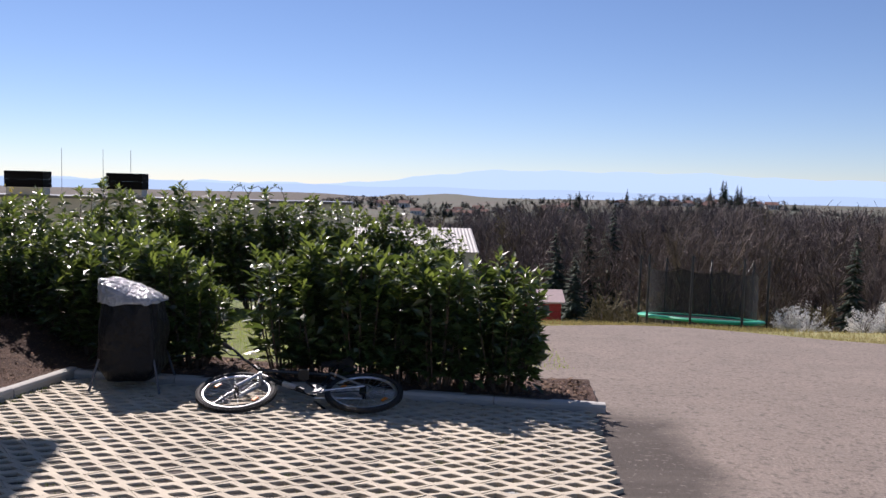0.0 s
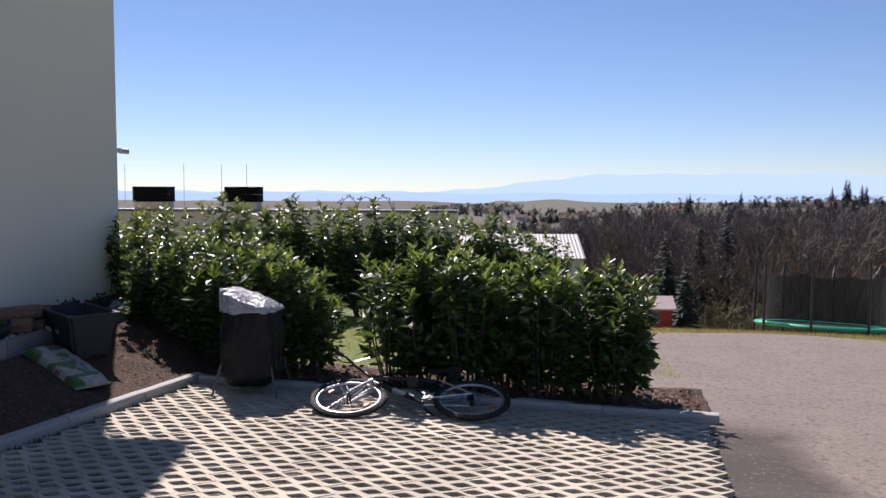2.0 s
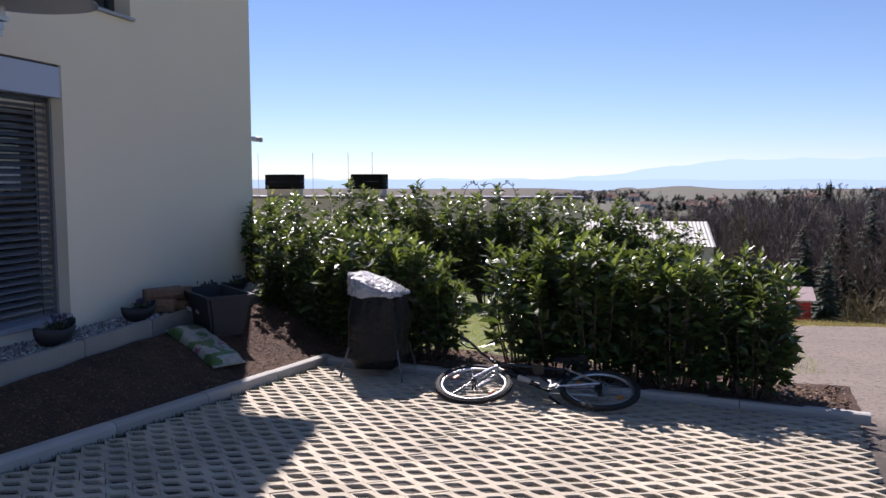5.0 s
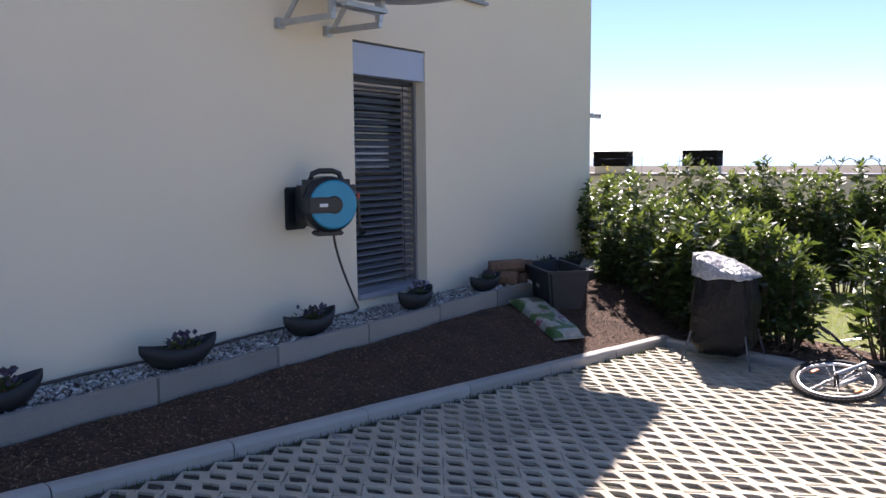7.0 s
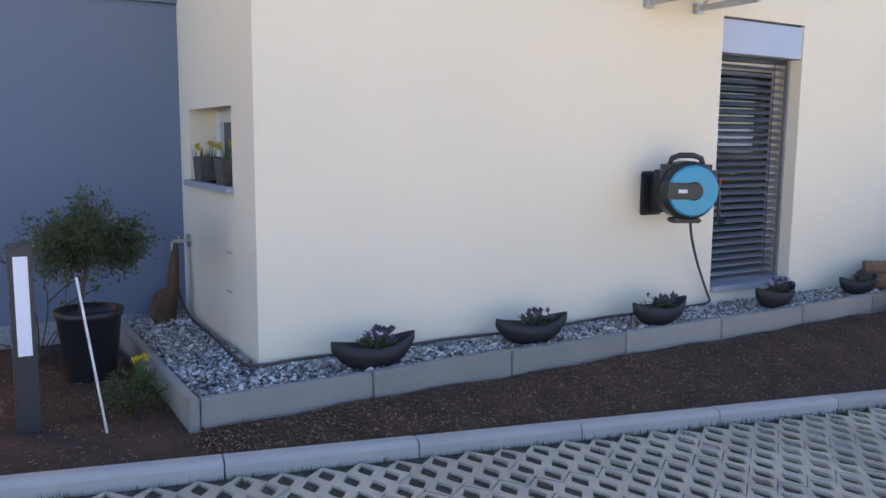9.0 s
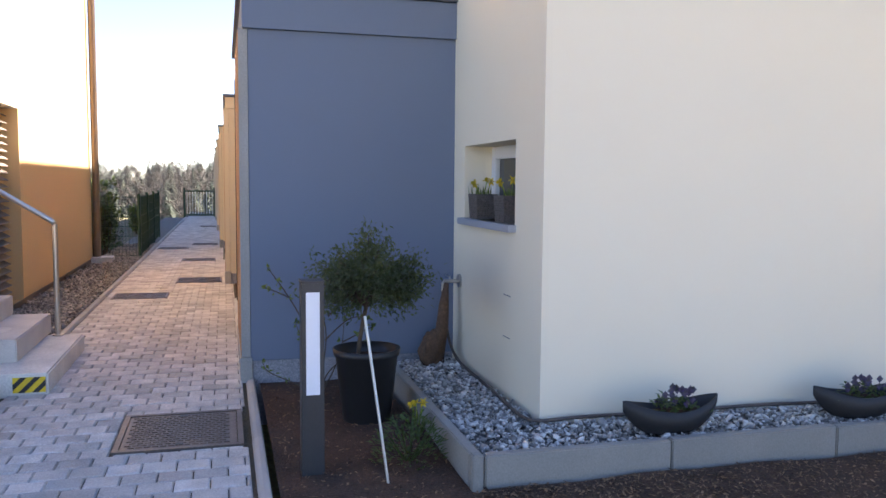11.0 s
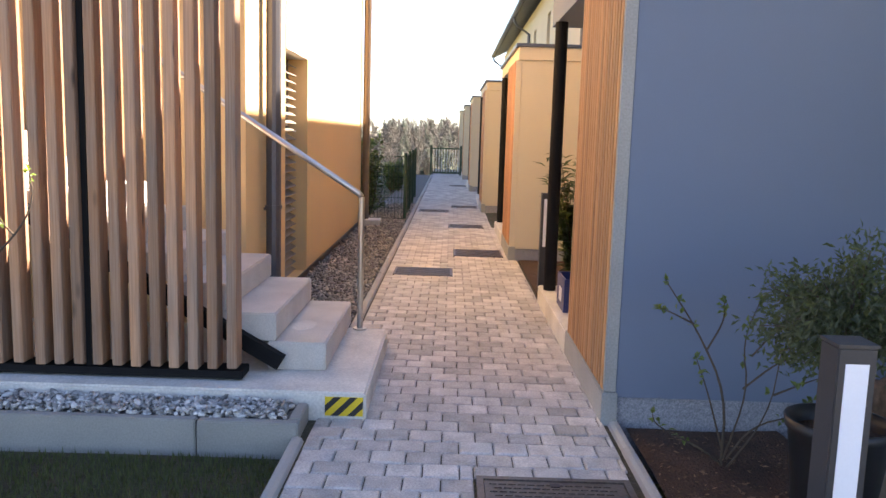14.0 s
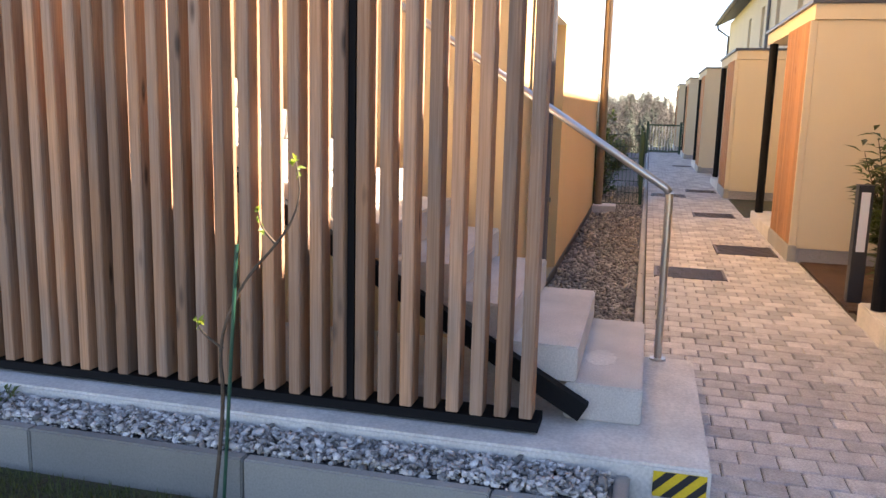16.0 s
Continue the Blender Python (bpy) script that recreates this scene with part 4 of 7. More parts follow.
# bark chips on the mulch
n = 13000
by = RNG.uniform(0, 9.4, n)
bx = np.array([RNG.uniform(-6.5 if y < 0.85 else -4.22, (kerb_x(y) - 0.12) if y < 7.7 else -2.9) for y in by])
bz = np.array([mulch_height(x, y) for x, y in zip(bx, by)])
th = RNG.uniform(0, 2 * np.pi, n)
d = np.stack([np.cos(th), np.sin(th), RNG.normal(0, 0.35, n)], 1)
up = unit(np.stack([RNG.normal(0, 0.4, n), RNG.normal(0, 0.4, n), np.ones(n)], 1))
BARK_CHIP = material("bark_chip", (0.19, 0.115, 0.064), 0.9, var=0.3, scale=30, fine=120, bump=0.3, island=0.75)
v, f = leaf_arrays(np.stack([bx, by, bz + 0.006], 1), d, up, RNG.uniform(0.012, 0.045, n), RNG.uniform(0.006, 0.015, n), 0.1)
tagged(mesh_from("bark_chips", v, f, BARK_CHIP), "loose brown bark chips on the planting bed", "bark", kind="stuff")
n = 1800
uu, vv = RNG.uniform(0.1, 4.9, n), RNG.uniform(8.05, 8.85, n)
pp = np.array([yard(a, b, 0.085)[:] for a, b in zip(uu, vv)])
th = RNG.uniform(0, 2 * np.pi, n)
d = np.stack([np.cos(th), np.sin(th), RNG.normal(0, 0.4, n)], 1)
v, f = leaf_arrays(pp, d, unit(np.stack([RNG.normal(0, 0.4, n), RNG.normal(0, 0.4, n), np.ones(n)], 1)), RNG.uniform(0.03, 0.1, n), RNG.uniform(0.02, 0.04, n), 0.2)
DRY_LEAF = material("dry_leaf", (0.20, 0.12, 0.07), 0.85, var=0.3, island=0.5, bump=0.1)
tagged(mesh_from("fallen_leaves", v, f, DRY_LEAF), "dry brown leaves under the laurel hedge", "leaves", kind="stuff")


# ---- hedge of cherry laurels ----
def laurel(name, height, radius, shoots, per, seed):
    """One laurel: upright stems bare at the foot, whorls of broad glossy leaves, paler rosettes at the tips."""
    r = np.random.default_rng(seed)
    t = empty(name)
    stems = bmesh.new()
    pos, along, up, size = [], [], [], []
    tp, ta, tu, ts = [], [], [], []
    for k in range(shoots):
        a = r.uniform(0, 2 * np.pi)
        rad = radius * math.sqrt(r.uniform(0.02, 1))
        h = height * r.uniform(0.55, 1.0) * (1 - 0.12 * (rad / radius) ** 2)
        top = np.array([rad * math.cos(a), rad * math.sin(a), h])
        foot = np.array([0.12 * math.cos(a), 0.12 * math.sin(a), 0.0])
        mid = foot + (top - foot) * np.array([0.95, 0.95, 0.45])
        ts_ = np.linspace(0, 1, 9)
        curve = [(1 - s) ** 2 * foot + 2 * s * (1 - s) * mid + s * s * top for s in ts_]
        tube(stems, [c for c in curve], [0.011 * (1 - 0.75 * s) for s in ts_], 5, caps=False)
        for i in range(per):
            s = 0.15 + 0.85 * r.uniform(0.0, 1.0) ** 0.85
            c = (1 - s) ** 2 * foot + 2 * s * (1 - s) * mid + s * s * top
            b = i * 2.4 + r.uniform(-0.5, 0.5)
            lift = r.normal(0.28, 0.38)
            side = np.array([math.cos(b), math.sin(b), lift])
            off = c + np.array([math.cos(b), math.sin(b), 0.1]) * r.uniform(0.0, 0.13) * (1.15 - s)
            pos.append(off)
            along.append(side)
            up.append([0.8 * r.normal(), 0.8 * r.normal(), 1])
            size.append(r.uniform(0.095, 0.16))
        for i in range(11):
            b = i * 2.4 + r.uniform(-0.25, 0.25)
            tp.append(top + np.array([0, 0, -0.11 + 0.014 * i]))
            ta.append([math.cos(b), math.sin(b), 0.2 + 0.13 * i])
            tu.append([0.3 * r.normal(), 0.3 * r.normal(), 1])
            ts.append(r.uniform(0.075, 0.125))
    part("branchwork", stems, BARK, t)
    v, f = leaf_arrays(pos, along, up, np.array(size), np.array(size) * 0.46, 0.16)
    tagged(mesh_from("leaves", v, f, LAUREL, t), kind="stuff")
    v, f = leaf_arrays(tp, ta, tu, np.array(ts), np.array(ts) * 0.42, 0.16)
    tagged(mesh_from("new_growth", v, f, LAUREL_TIP, t, "fresh yellow-green shoot tips"), kind="stuff")
    return t


low = [laurel("laurel_bush", 1.2, 0.36, 20, 46, 11 + i) for i in range(3)]
tall = [laurel("laurel_bush", 1.95, 0.5, 30, 64, 31 + i) for i in range(2)]
for o in low + tall:
    tagged(o, "glossy green cherry laurel in the hedge", "bush", "laurel hedge")
k = 0
placed = set()


def plant(src, x, y, z, scale=1.0):
    turn = pose(x, y, z, 0, 0, random.uniform(0, 360))
    if src.name not in placed:
        placed.add(src.name)
        src.matrix_basis = turn @ Matrix.Diagonal((scale, scale, scale, 1))
        return src
    o = copy_thing(src, turn)
    o.scale = (scale, scale, scale)
    return o


front = [(4.1, 8.22, 1.04), (3.78, 8.3, 1.1), (3.42, 8.25, 1.12), (3.05, 8.32, 1.16), (2.7, 8.26, 1.16), (2.34, 8.34, 1.18), (1.98, 8.28, 1.14), (0.95, 8.45, 1.0), (0.6, 8.55, 1.12), (0.15, 8.65, 1.16), (-0.2, 8.75, 1.2)]
for i, (u, v_, s) in enumerate(front):
    p = yard(u, v_, 0.05)
    plant(low[i % 3], p.x, p.y, p.z, s)
for i, (x, y, s) in enumerate([(-3.35, 9.0, 0.8), (-3.95, 9.35, 0.86), (-4.45, 10.2, 0.95), (-2.85, 9.5, 0.82), (-4.9, 11.2, 0.95), (-4.5, 12.9, 1.05), (-3.85, 13.1, 1.04), (-3.25, 13.0, 1.05), (-2.65, 13.2, 1.03), (-2.05, 13.0, 1.03), (-1.5, 13.1, 1.0), (-1.0, 13.0, 1.0), (-0.45, 13.1, 0.98), (0.05, 12.95, 0.95), (0.5, 12.8, 0.88), (0.9, 12.6, 0.76)]):
    plant(tall[i % 2], x, y, G(x, y) + 0.03, s)


def grass_tufts(name, pts, h, label, mat=None):
    n = len(pts)
    th = RNG.uniform(0, 2 * np.pi, n)
    d = np.stack([np.cos(th) * 0.45, np.sin(th) * 0.45, np.ones(n)], 1)
    v, f = leaf_arrays(pts, d, np.stack([np.cos(th), np.sin(th), np.zeros(n)], 1), RNG.uniform(0.5, 1.2, n) * h, 0.006 + 0 * th, 0.1)
    return tagged(mesh_from(name, v, f, mat or BLADE), label, "grass", kind="stuff")


n = 15000
x, y = RNG.uniform(-6.15, -4.9, n), RNG.uniform(-4.6, -1.78, n)
grass_tufts("lawn_grass", np.stack([x, y, 0.015 + 0.02 * np.sin(x * 3) * np.sin(y * 2.1)], 1), 0.045, "short patchy lawn grass by the path")
n = 12000
x, y = RNG.uniform(-3.5, 2.2, n), RNG.uniform(8.6, 12.6, n)
grass_tufts("back_lawn_grass", np.stack([x, y, [lawn2_height(a, b) for a, b in zip(x, y)]], 1), 0.05, "green lawn grass behind the hedge", FRESH)
DRY_BLADE = leaf_material("dry_grass_blade", (0.34, 0.29, 0.13), 0.7, 0.3, 0.5, tint=(0.5, 0.42, 0.15))
n = 14000
x = RNG.uniform(1.5, 14, n)
y = np.array([ROAD_EDGE(a) for a in x]) + RNG.exponential(0.8, n)
grass_tufts("verge_grass", np.stack([x, y, [terrain(a, b) + 0.02 for a, b in zip(x, y)]], 1), 0.09, "dry straw-coloured grass along the road verge", DRY_BLADE)


# ---- planters ----
def planter(kind=0):
    """A boat-shaped bowl with raised ends and bedding flowers."""
    t = empty("planter")
    bm = bmesh.new()
    nu, nv = 25, 9
    L, W, H = 0.29, 0.105, 0.17
    for inner in (0, 1):
        rows = []
        for i in range(nu):
            s = -1 + 2 * i / (nu - 1)
            hw = W * (1 - abs(s) ** 2.2) ** 0.8 + 0.004
            rim = H * (0.84 + 0.34 * abs(s) ** 1.6)
            bot = H * 0.86 * abs(s) ** 3.0
            row = []
            for j in range(nv):
                a = math.pi * j / (nv - 1)
                w = hw * math.cos(a) * (1 - 0.09 * inner)
                z = rim - (rim - bot) * math.sin(a) ** 0.75 + (0.014 * math.sin(a) if inner else 0)
                row.append(bm.verts.new((w, s * L * (1 - 0.03 * inner), z)))
            rows.append(row)
        for a, b in zip(rows, rows[1:]):
            for j in range(nv - 1):
                f = (a[j], b[j], b[j + 1], a[j + 1])
                bm.faces.new(f if not inner else f[::-1])
        if inner:
            for a, b, c, d in zip(keep, keep[1:], rows, rows[1:]):
                bm.faces.new((a[0], c[0], d[0], b[0]))
                bm.faces.new((a[-1], b[-1], d[-1], c[-1]))
        keep = rows
    bmesh.ops.recalc_face_normals(bm, faces=bm.faces)
    part("bowl", bm, PLANTER, t, smooth=True)
    bm = bmesh.new()
    ring = [(W * 0.86 * (1 - abs(s) ** 2.6) ** 0.6 * sg, s * L * 0.8) for sg, rng in ((1, range(-8, 9)), (-1, range(8, -9, -1))) for s in [q / 9 for q in rng]]
    prism(bm, ring, H * 0.5, H * 0.68)
    part("soil", bm, MULCH, t)
    n = 150
    r = np.random.default_rng(50 + kind)
    py = r.normal(0.02, 0.075, n)
    px = r.normal(0, 0.035, n)
    z = H * 0.66 + r.uniform(0, 0.09, n) * (1 - np.minimum(1, (py / 0.2) ** 2))
    b = r.uniform(0, 2 * np.pi, n)
    v, f = leaf_arrays(np.stack([px, py, z], 1), np.stack([np.cos(b), np.sin(b), r.uniform(0, 1.0, n)], 1), np.tile([0, 0, 1.0], (n, 1)), r.uniform(0.025, 0.055, n), r.uniform(0.012, 0.024, n))
    mesh_from("foliage", v, f, HERB, t)
    m = 26
    c = np.stack([r.normal(0, 0.03, m), r.normal(0.03, 0.06, m), H * 0.66 + r.uniform(0.06, 0.13, m)], 1)
    pos = np.repeat(c, 4, 0)
    b = np.tile(np.arange(4) * np.pi / 2, m)
    v, f = leaf_arrays(pos, np.stack([np.full(4 * m, 0.5), np.cos(b), np.sin(b)], 1), np.tile([1.0, 0, 0.2], (4 * m, 1)), 0.024, 0.024, 0.1)
    mesh_from("blossoms", v, f, PETAL_VIOLET, t)
    return t


bowls = [planter(0), planter(1), planter(2)]
for i, (y, x, s, rz) in enumerate([(2.03, -4.46, 1.0, 3), (3.24, -4.47, 1.0, -4), (4.45, -4.46, 1.0, 2), (5.8, -4.45, 1.0, 8), (7.02, -4.47, 0.9, -3), (8.28, -4.47, 1.0, 3), (9.04, -4.5, 0.86, -6)]):
    src = bowls[(0, 1, 2)[i % 3]]
    m = pose(x, y, 0.222, 0, 0, rz)
    if i < 3:
        src.matrix_basis = m
        o = src
    else:
        o = copy_thing(src, m)
    o.scale = (s, s, s)
    tagged(o, "dark boat-shaped planter with pansies standing on pebbles", "planter", "planters along the wall")


# ---- hose reel on the wall ----
def hose_reel():
    t = empty("hose_reel", HX, 4.66, 1.21)
    t.scale = (1.12, 1.12, 1.12)
    bm = boxes((0.002, 0.03, -0.12, 0.08, -0.16, 0.15), bevel=0.01)
    part("wall_plate", bm, REEL_BLACK, t)
    part("arm", boxes((0.03, 0.16, -0.05, 0.04, -0.13, 0.13), bevel=0.015), REEL_BLACK, t)
    def drum(y0, y1, r, cx, cz, seg=40, bev=0.02):
        b = bmesh.new()
        prof = [(y0, r - bev), (y0 + bev, r), (y1 - bev, r), (y1, r - bev)]
        rings = [[b.verts.new((cx + rr * math.cos(2 * math.pi * k / seg), yy, cz + rr * math.sin(2 * math.pi * k / seg))) for k in range(seg)] for yy, rr in prof]
        for p, q2 in zip(rings, rings[1:]):
            for k in range(seg):
                b.faces.new((p[k], q2[k], q2[(k + 1) % seg], p[(k + 1) % seg]))
        b.faces.new(rings[0])
        b.faces.new(rings[-1][::-1])
        bmesh.ops.recalc_face_normals(b, faces=b.faces)
        return b
    # the drum turns on a level axis; its blue face looks out from the wall at an angle
    case = empty("case", 0.26, 0.05, 0.03, 62)
    case.parent = t
    part("housing", drum(-0.14, 0.12, 0.198, 0, 0.0, bev=0.05), REEL_BLACK, case)
    part("blue_ring", drum(-0.168, -0.142, 0.172, 0, 0.0, bev=0.012), REEL_BLUE, case, "bright blue ring")
    part("hub", drum(-0.182, -0.170, 0.062, 0.0, 0.0, bev=0.006), REEL_BLACK, case)
    part("crank_bar", boxes((-0.19, 0.02, -0.186, -0.1, -0.055, 0.055), bevel=0.01), REEL_BLACK, case)
    part("name_plate", boxes((-0.11, -0.05, -0.189, -0.187, -0.012, 0.012)), WHITE_FRAME, case, "small white name plate")
    part("shoulder", boxes((-0.2, 0.2, -0.1, 0.1, 0.0, 0.175), bevel=0.04), REEL_BLACK, case)
    part("carry_handle", tube(bmesh.new(), [(-0.12, 0, 0.16), (-0.1, 0, 0.215), (-0.05, 0, 0.235), (0.05, 0, 0.235), (0.1, 0, 0.215), (0.12, 0, 0.16)], 0.02, 8), REEL_BLACK, case, smooth=True)
    part("foot", boxes((-0.1, 0.1, -0.08, 0.06, -0.225, -0.19), bevel=0.01), REEL_BLACK, case)
    g = part("spray_gun", tube(bmesh.new(), [(0.33, 0.30, 0.06), (0.335, 0.31, -0.04), (0.34, 0.31, -0.16)], [0.012, 0.014, 0.01], 8), REEL_BLACK, t, "black spray nozzle with a red trigger")
    part("nozzle_head", tube(bmesh.new(), [(0.34, 0.31, -0.16), (0.37, 0.31, -0.2)], [0.016, 0.034], 12), REEL_BLACK, g)
    part("trigger", tube(bmesh.new(), [(0.335, 0.31, 0.06), (0.335, 0.31, 0.10)], 0.01, 8), material("red_plastic", (0.5, 0.05, 0.03), 0.4, bump=0.02), g)
    return tagged(t, "wall-mounted black hose reel with a bright blue ring", "hose reel")


hose_reel()


def hose():
    pts = [(-4.5, 4.78, 1.0), (-4.57, 4.88, 0.86), (-4.68, 5.08, 0.64), (-4.74, 5.24, 0.45), (-4.75, 5.32, 0.32), (-4.73, 5.34, 0.26), (-4.74, 5.1, 0.25)]
    y = 4.9
    while y > 1.5:
        pts.append((-4.74 + 0.025 * math.sin(y * 2.3), y, 0.252 + 0.006 * math.sin(y * 5)))
        y -= 0.3
    pts += [(-4.74, 1.42, 0.252), (-4.78, 1.34, 0.252), (-5.0, 1.33, 0.252), (-5.4, 1.36, 0.25), (-5.9, 1.37, 0.25), (-6.25, 1.37, 0.26), (-6.37, 1.34, 0.36), (-6.40, 1.31, 0.55), (-6.40, 1.29, 0.76)]
    # smooth the run
    P = [Vector(p) for p in pts]
    for _ in range(2):
        Q = [P[0]]
        for a, b in zip(P, P[1:]):
            Q += [a * 0.75 + b * 0.25, a * 0.25 + b * 0.75]
        P = Q + [P[-1]]
    return tagged(part("garden_hose", tube(bmesh.new(), P, 0.0105, 8), RUBBER, smooth=True), "brown garden hose along the wall and up to the tap", "hose")


hose()


def wall_bracket():
    t = empty("dish_bracket", HX, 4.8, 2.66)
    for y in (-0.28, 0.26):
        part("arm", boxes((0.0, 0.6, y - 0.022, y + 0.022, -0.022, 0.022), bevel=0.003), ALU, t)
        part("wall_foot", boxes((0.001, 0.05, y - 0.04, y + 0.04, -0.04, 0.04), bevel=0.004), ALU, t)
        part("brace", tube(bmesh.new(), [(0.09, y, 0.02), (0.55, y, 0.55)], 0.022, 4), ALU, t)
        part("upright", boxes((0.56, 0.61, y - 0.025, y + 0.025, 0.024, 0.55), bevel=0.003), ALU, t)
    part("cross_bar", boxes((0.572, 0.598, -0.253, 0.233, 0.07, 0.1)), ALU, t)
    return tagged(t, "galvanised steel wall bracket over the terrace door", "bracket")


wall_bracket()


def dish():
    t = empty("satellite_dish", -4.13, 5.0, 2.83)
    bm = bmesh.new()
    rings = []
    for side in (0, 1):
        rr = []
        for i in range(1, 9):
            r = 0.62 * i / 8
            rr.append([bm.verts.new((r * math.cos(2 * math.pi * k / 40), r * math.sin(2 * math.pi * k / 40) * 1.04, 0.10 * (i / 8) ** 2 + 0.006 * side)) for k in range(40)])
        c = bm.verts.new((0, 0, 0.006 * side))
        for k in range(40):
            f = (c, rr[0][k], rr[0][(k + 1) % 40])
            bm.faces.new(f if side else f[::-1])
        for a, b in zip(rr, rr[1:]):
            for k in range(40):
                f = (a[k], b[k], b[(k + 1) % 40], a[(k + 1) % 40])
                bm.faces.new(f if side else f[::-1])
        rings.append(rr)
    for k in range(40):
        bm.faces.new((rings[0][-1][k], rings[1][-1][k], rings[1][-1][(k + 1) % 40], rings[0][-1][(k + 1) % 40]))
    o = part("reflector", bm, SILL, t, smooth=True)
    o.rotation_euler = (radians(-2), radians(4), 0)
    part("mast", tube(bmesh.new(), [(0.0, 0.0, -0.1), (0.0, 0, 0.004)], 0.025, 10), ALU, t)
    part("clamp", boxes((-0.03, 0.03, -0.44, 0.03, -0.1, -0.065)), ALU, t)
    return tagged(t, "grey satellite dish on its wall bracket", "satellite dish")


dish()

# camera on the house corner, filed under lamps; it gives no light
t = tagged(empty("wall_lamp", -4.79, 10.19, 2.17), "small white camera on the house corner", "lamp")
part("arm", boxes((-0.03, 0.03, 0.002, 0.06, -0.03, 0.03), bevel=0.005), WHITE_FRAME, t)
part("head", tube(bmesh.new(), [(-0.03, 0.09, 0.0), (0.09, 0.12, -0.01)], 0.035, 12), SILL, t)


# ---- window sill things ----
WICKER = material("grey_wicker", (0.16, 0.14, 0.13), 0.85, var=0.35, scale=60, fine=120, bump=0.8, depth=0.01)
BRASS = material("brass", (0.55, 0.38, 0.12), 0.3, 1.0, var=0.1, bump=0.03)


def daffodils(t, z, n, r, spread_, h, seed):
    g = np.random.default_rng(seed)
    m = n * 4
    b = g.uniform(0, 2 * np.pi, m)
    base = np.stack([g.normal(0, spread_, m), g.normal(0, spread_, m), np.full(m, z)], 1)
    v, f = leaf_arrays(base, np.stack([0.4 * np.cos(b), 0.4 * np.sin(b), np.ones(m)], 1), np.stack([np.cos(b), np.sin(b), np.zeros(m)], 1), g.uniform(0.6, 1.0, m) * h, 0.012)
    mesh_from("leaves", v, f, LAUREL_TIP, t)
    stems = bmesh.new()
    pos, al = [], []
    for k in range(n):
        a = g.uniform(0, 2 * np.pi)
        top = Vector((spread_ * 1.8 * math.cos(a), spread_ * 1.8 * math.sin(a), z + h * g.uniform(0.85, 1.25)))
        tube(stems, [(0.3 * top.x, 0.3 * top.y, z), (0.7 * top.x, 0.7 * top.y, z + h * 0.6), top], 0.003, 5)
        q = np.array([math.cos(a), math.sin(a), 0.3]) + np.array([0.5, -0.6, 0])
        q /= np.linalg.norm(q)
        e1 = np.cross(q, [0, 0, 1.0])
        e1 /= np.linalg.norm(e1)
        e2 = np.cross(q, e1)
        for j in range(6):
            c = j * math.pi / 3
            pos.append(np.array(top))
            al.append(math.cos(c) * e1 + math.sin(c) * e2 + 0.25 * q)
        for j in range(5):
            c = j * 2 * math.pi / 5
            pos.append(np.array(top))
            al.append(0.35 * (math.cos(c) * e1 + math.sin(c) * e2) + q)
    part("stalks", stems, FRESH, t)
    v, f = leaf_arrays(pos, al, np.tile([0.3, -0.3, 1.0], (len(pos), 1)), r, r * 0.6, 0.1)
    mesh_from("blossoms", v, f, PETAL_YELLOW, t, "yellow daffodil blossoms")


def basket(x, seed):
    t = empty("flower_basket", x, HY0 + 0.06, 1.301)
    bm = bmesh.new()
    n = 11
    for i in range(n):
        z = 0.0 + i * 0.0155
        w = 0.078 + 0.012 * i / n
        tube(bm, [(-w, -w * 0.8, z + 0.008), (w, -w * 0.8, z + 0.008), (w, w * 0.8, z + 0.008), (-w, w * 0.8, z + 0.008), (-w, -w * 0.8, z + 0.008)], 0.0085, 6, caps=False)
    for i in range(24):
        a = i / 24
        w = 0.092
        e = [(-w + 2 * w * (a * 4 % 1), -w * 0.8), (w, -w * 0.8 + 1.6 * w * (a * 4 % 1)), (w - 2 * w * (a * 4 % 1), w * 0.8), (-w, w * 0.8 - 1.6 * w * (a * 4 % 1))][int(a * 4)]
        tube(bm, [(e[0] * 0.9, e[1] * 0.9, 0.0), (e[0] * 1.03, e[1] * 1.03, 0.172)], 0.004, 4)
    part("wickerwork", bm, WICKER, t)
    part("soil", boxes((-0.075, 0.075, -0.06, 0.06, 0.0, 0.15)), MULCH, t)
    daffodils(t, 0.15, 4, 0.035, 0.035, 0.095, seed)
    return tagged(t, "grey wicker basket with yellow daffodils on the sill", "basket", "baskets on the sill")


basket(-6.05, 5)
basket(-5.50, 6)
t = tagged(empty("lantern", -5.78, HY0 + 0.1, 1.301), "small brass cylinder lantern on the window sill", "lantern")
part("cylinder", tube(bmesh.new(), [(0, 0, 0.05), (0, 0, 0.16)], 0.045, 20), BRASS, t)
part("foot", tube(bmesh.new(), [(0, 0, 0.0), (0, 0, 0.012), (0, 0, 0.014), (0, 0, 0.05)], [0.035, 0.035, 0.012, 0.012], 12), REEL_BLACK, t)


def tap():
    t = empty("garden_tap", -6.39, HY0, 0.83)
    part("rosette", tube(bmesh.new(), [(0, 0, 0), (0, -0.015, 0)], 0.05, 20), STEEL, t)
    part("body", tube(bmesh.new(), [(0, -0.015, 0), (0, -0.12, 0), (0, -0.13, -0.015), (0, -0.13, -0.07)], 0.014, 10), STEEL, t)
    part("lever", tube(bmesh.new(), [(0, -0.08, 0.012), (0, -0.08, 0.03), (-0.07, -0.09, 0.035)], 0.007, 6), STEEL, t)
    return tagged(t, "chromed garden tap on the side wall", "tap")


tap()


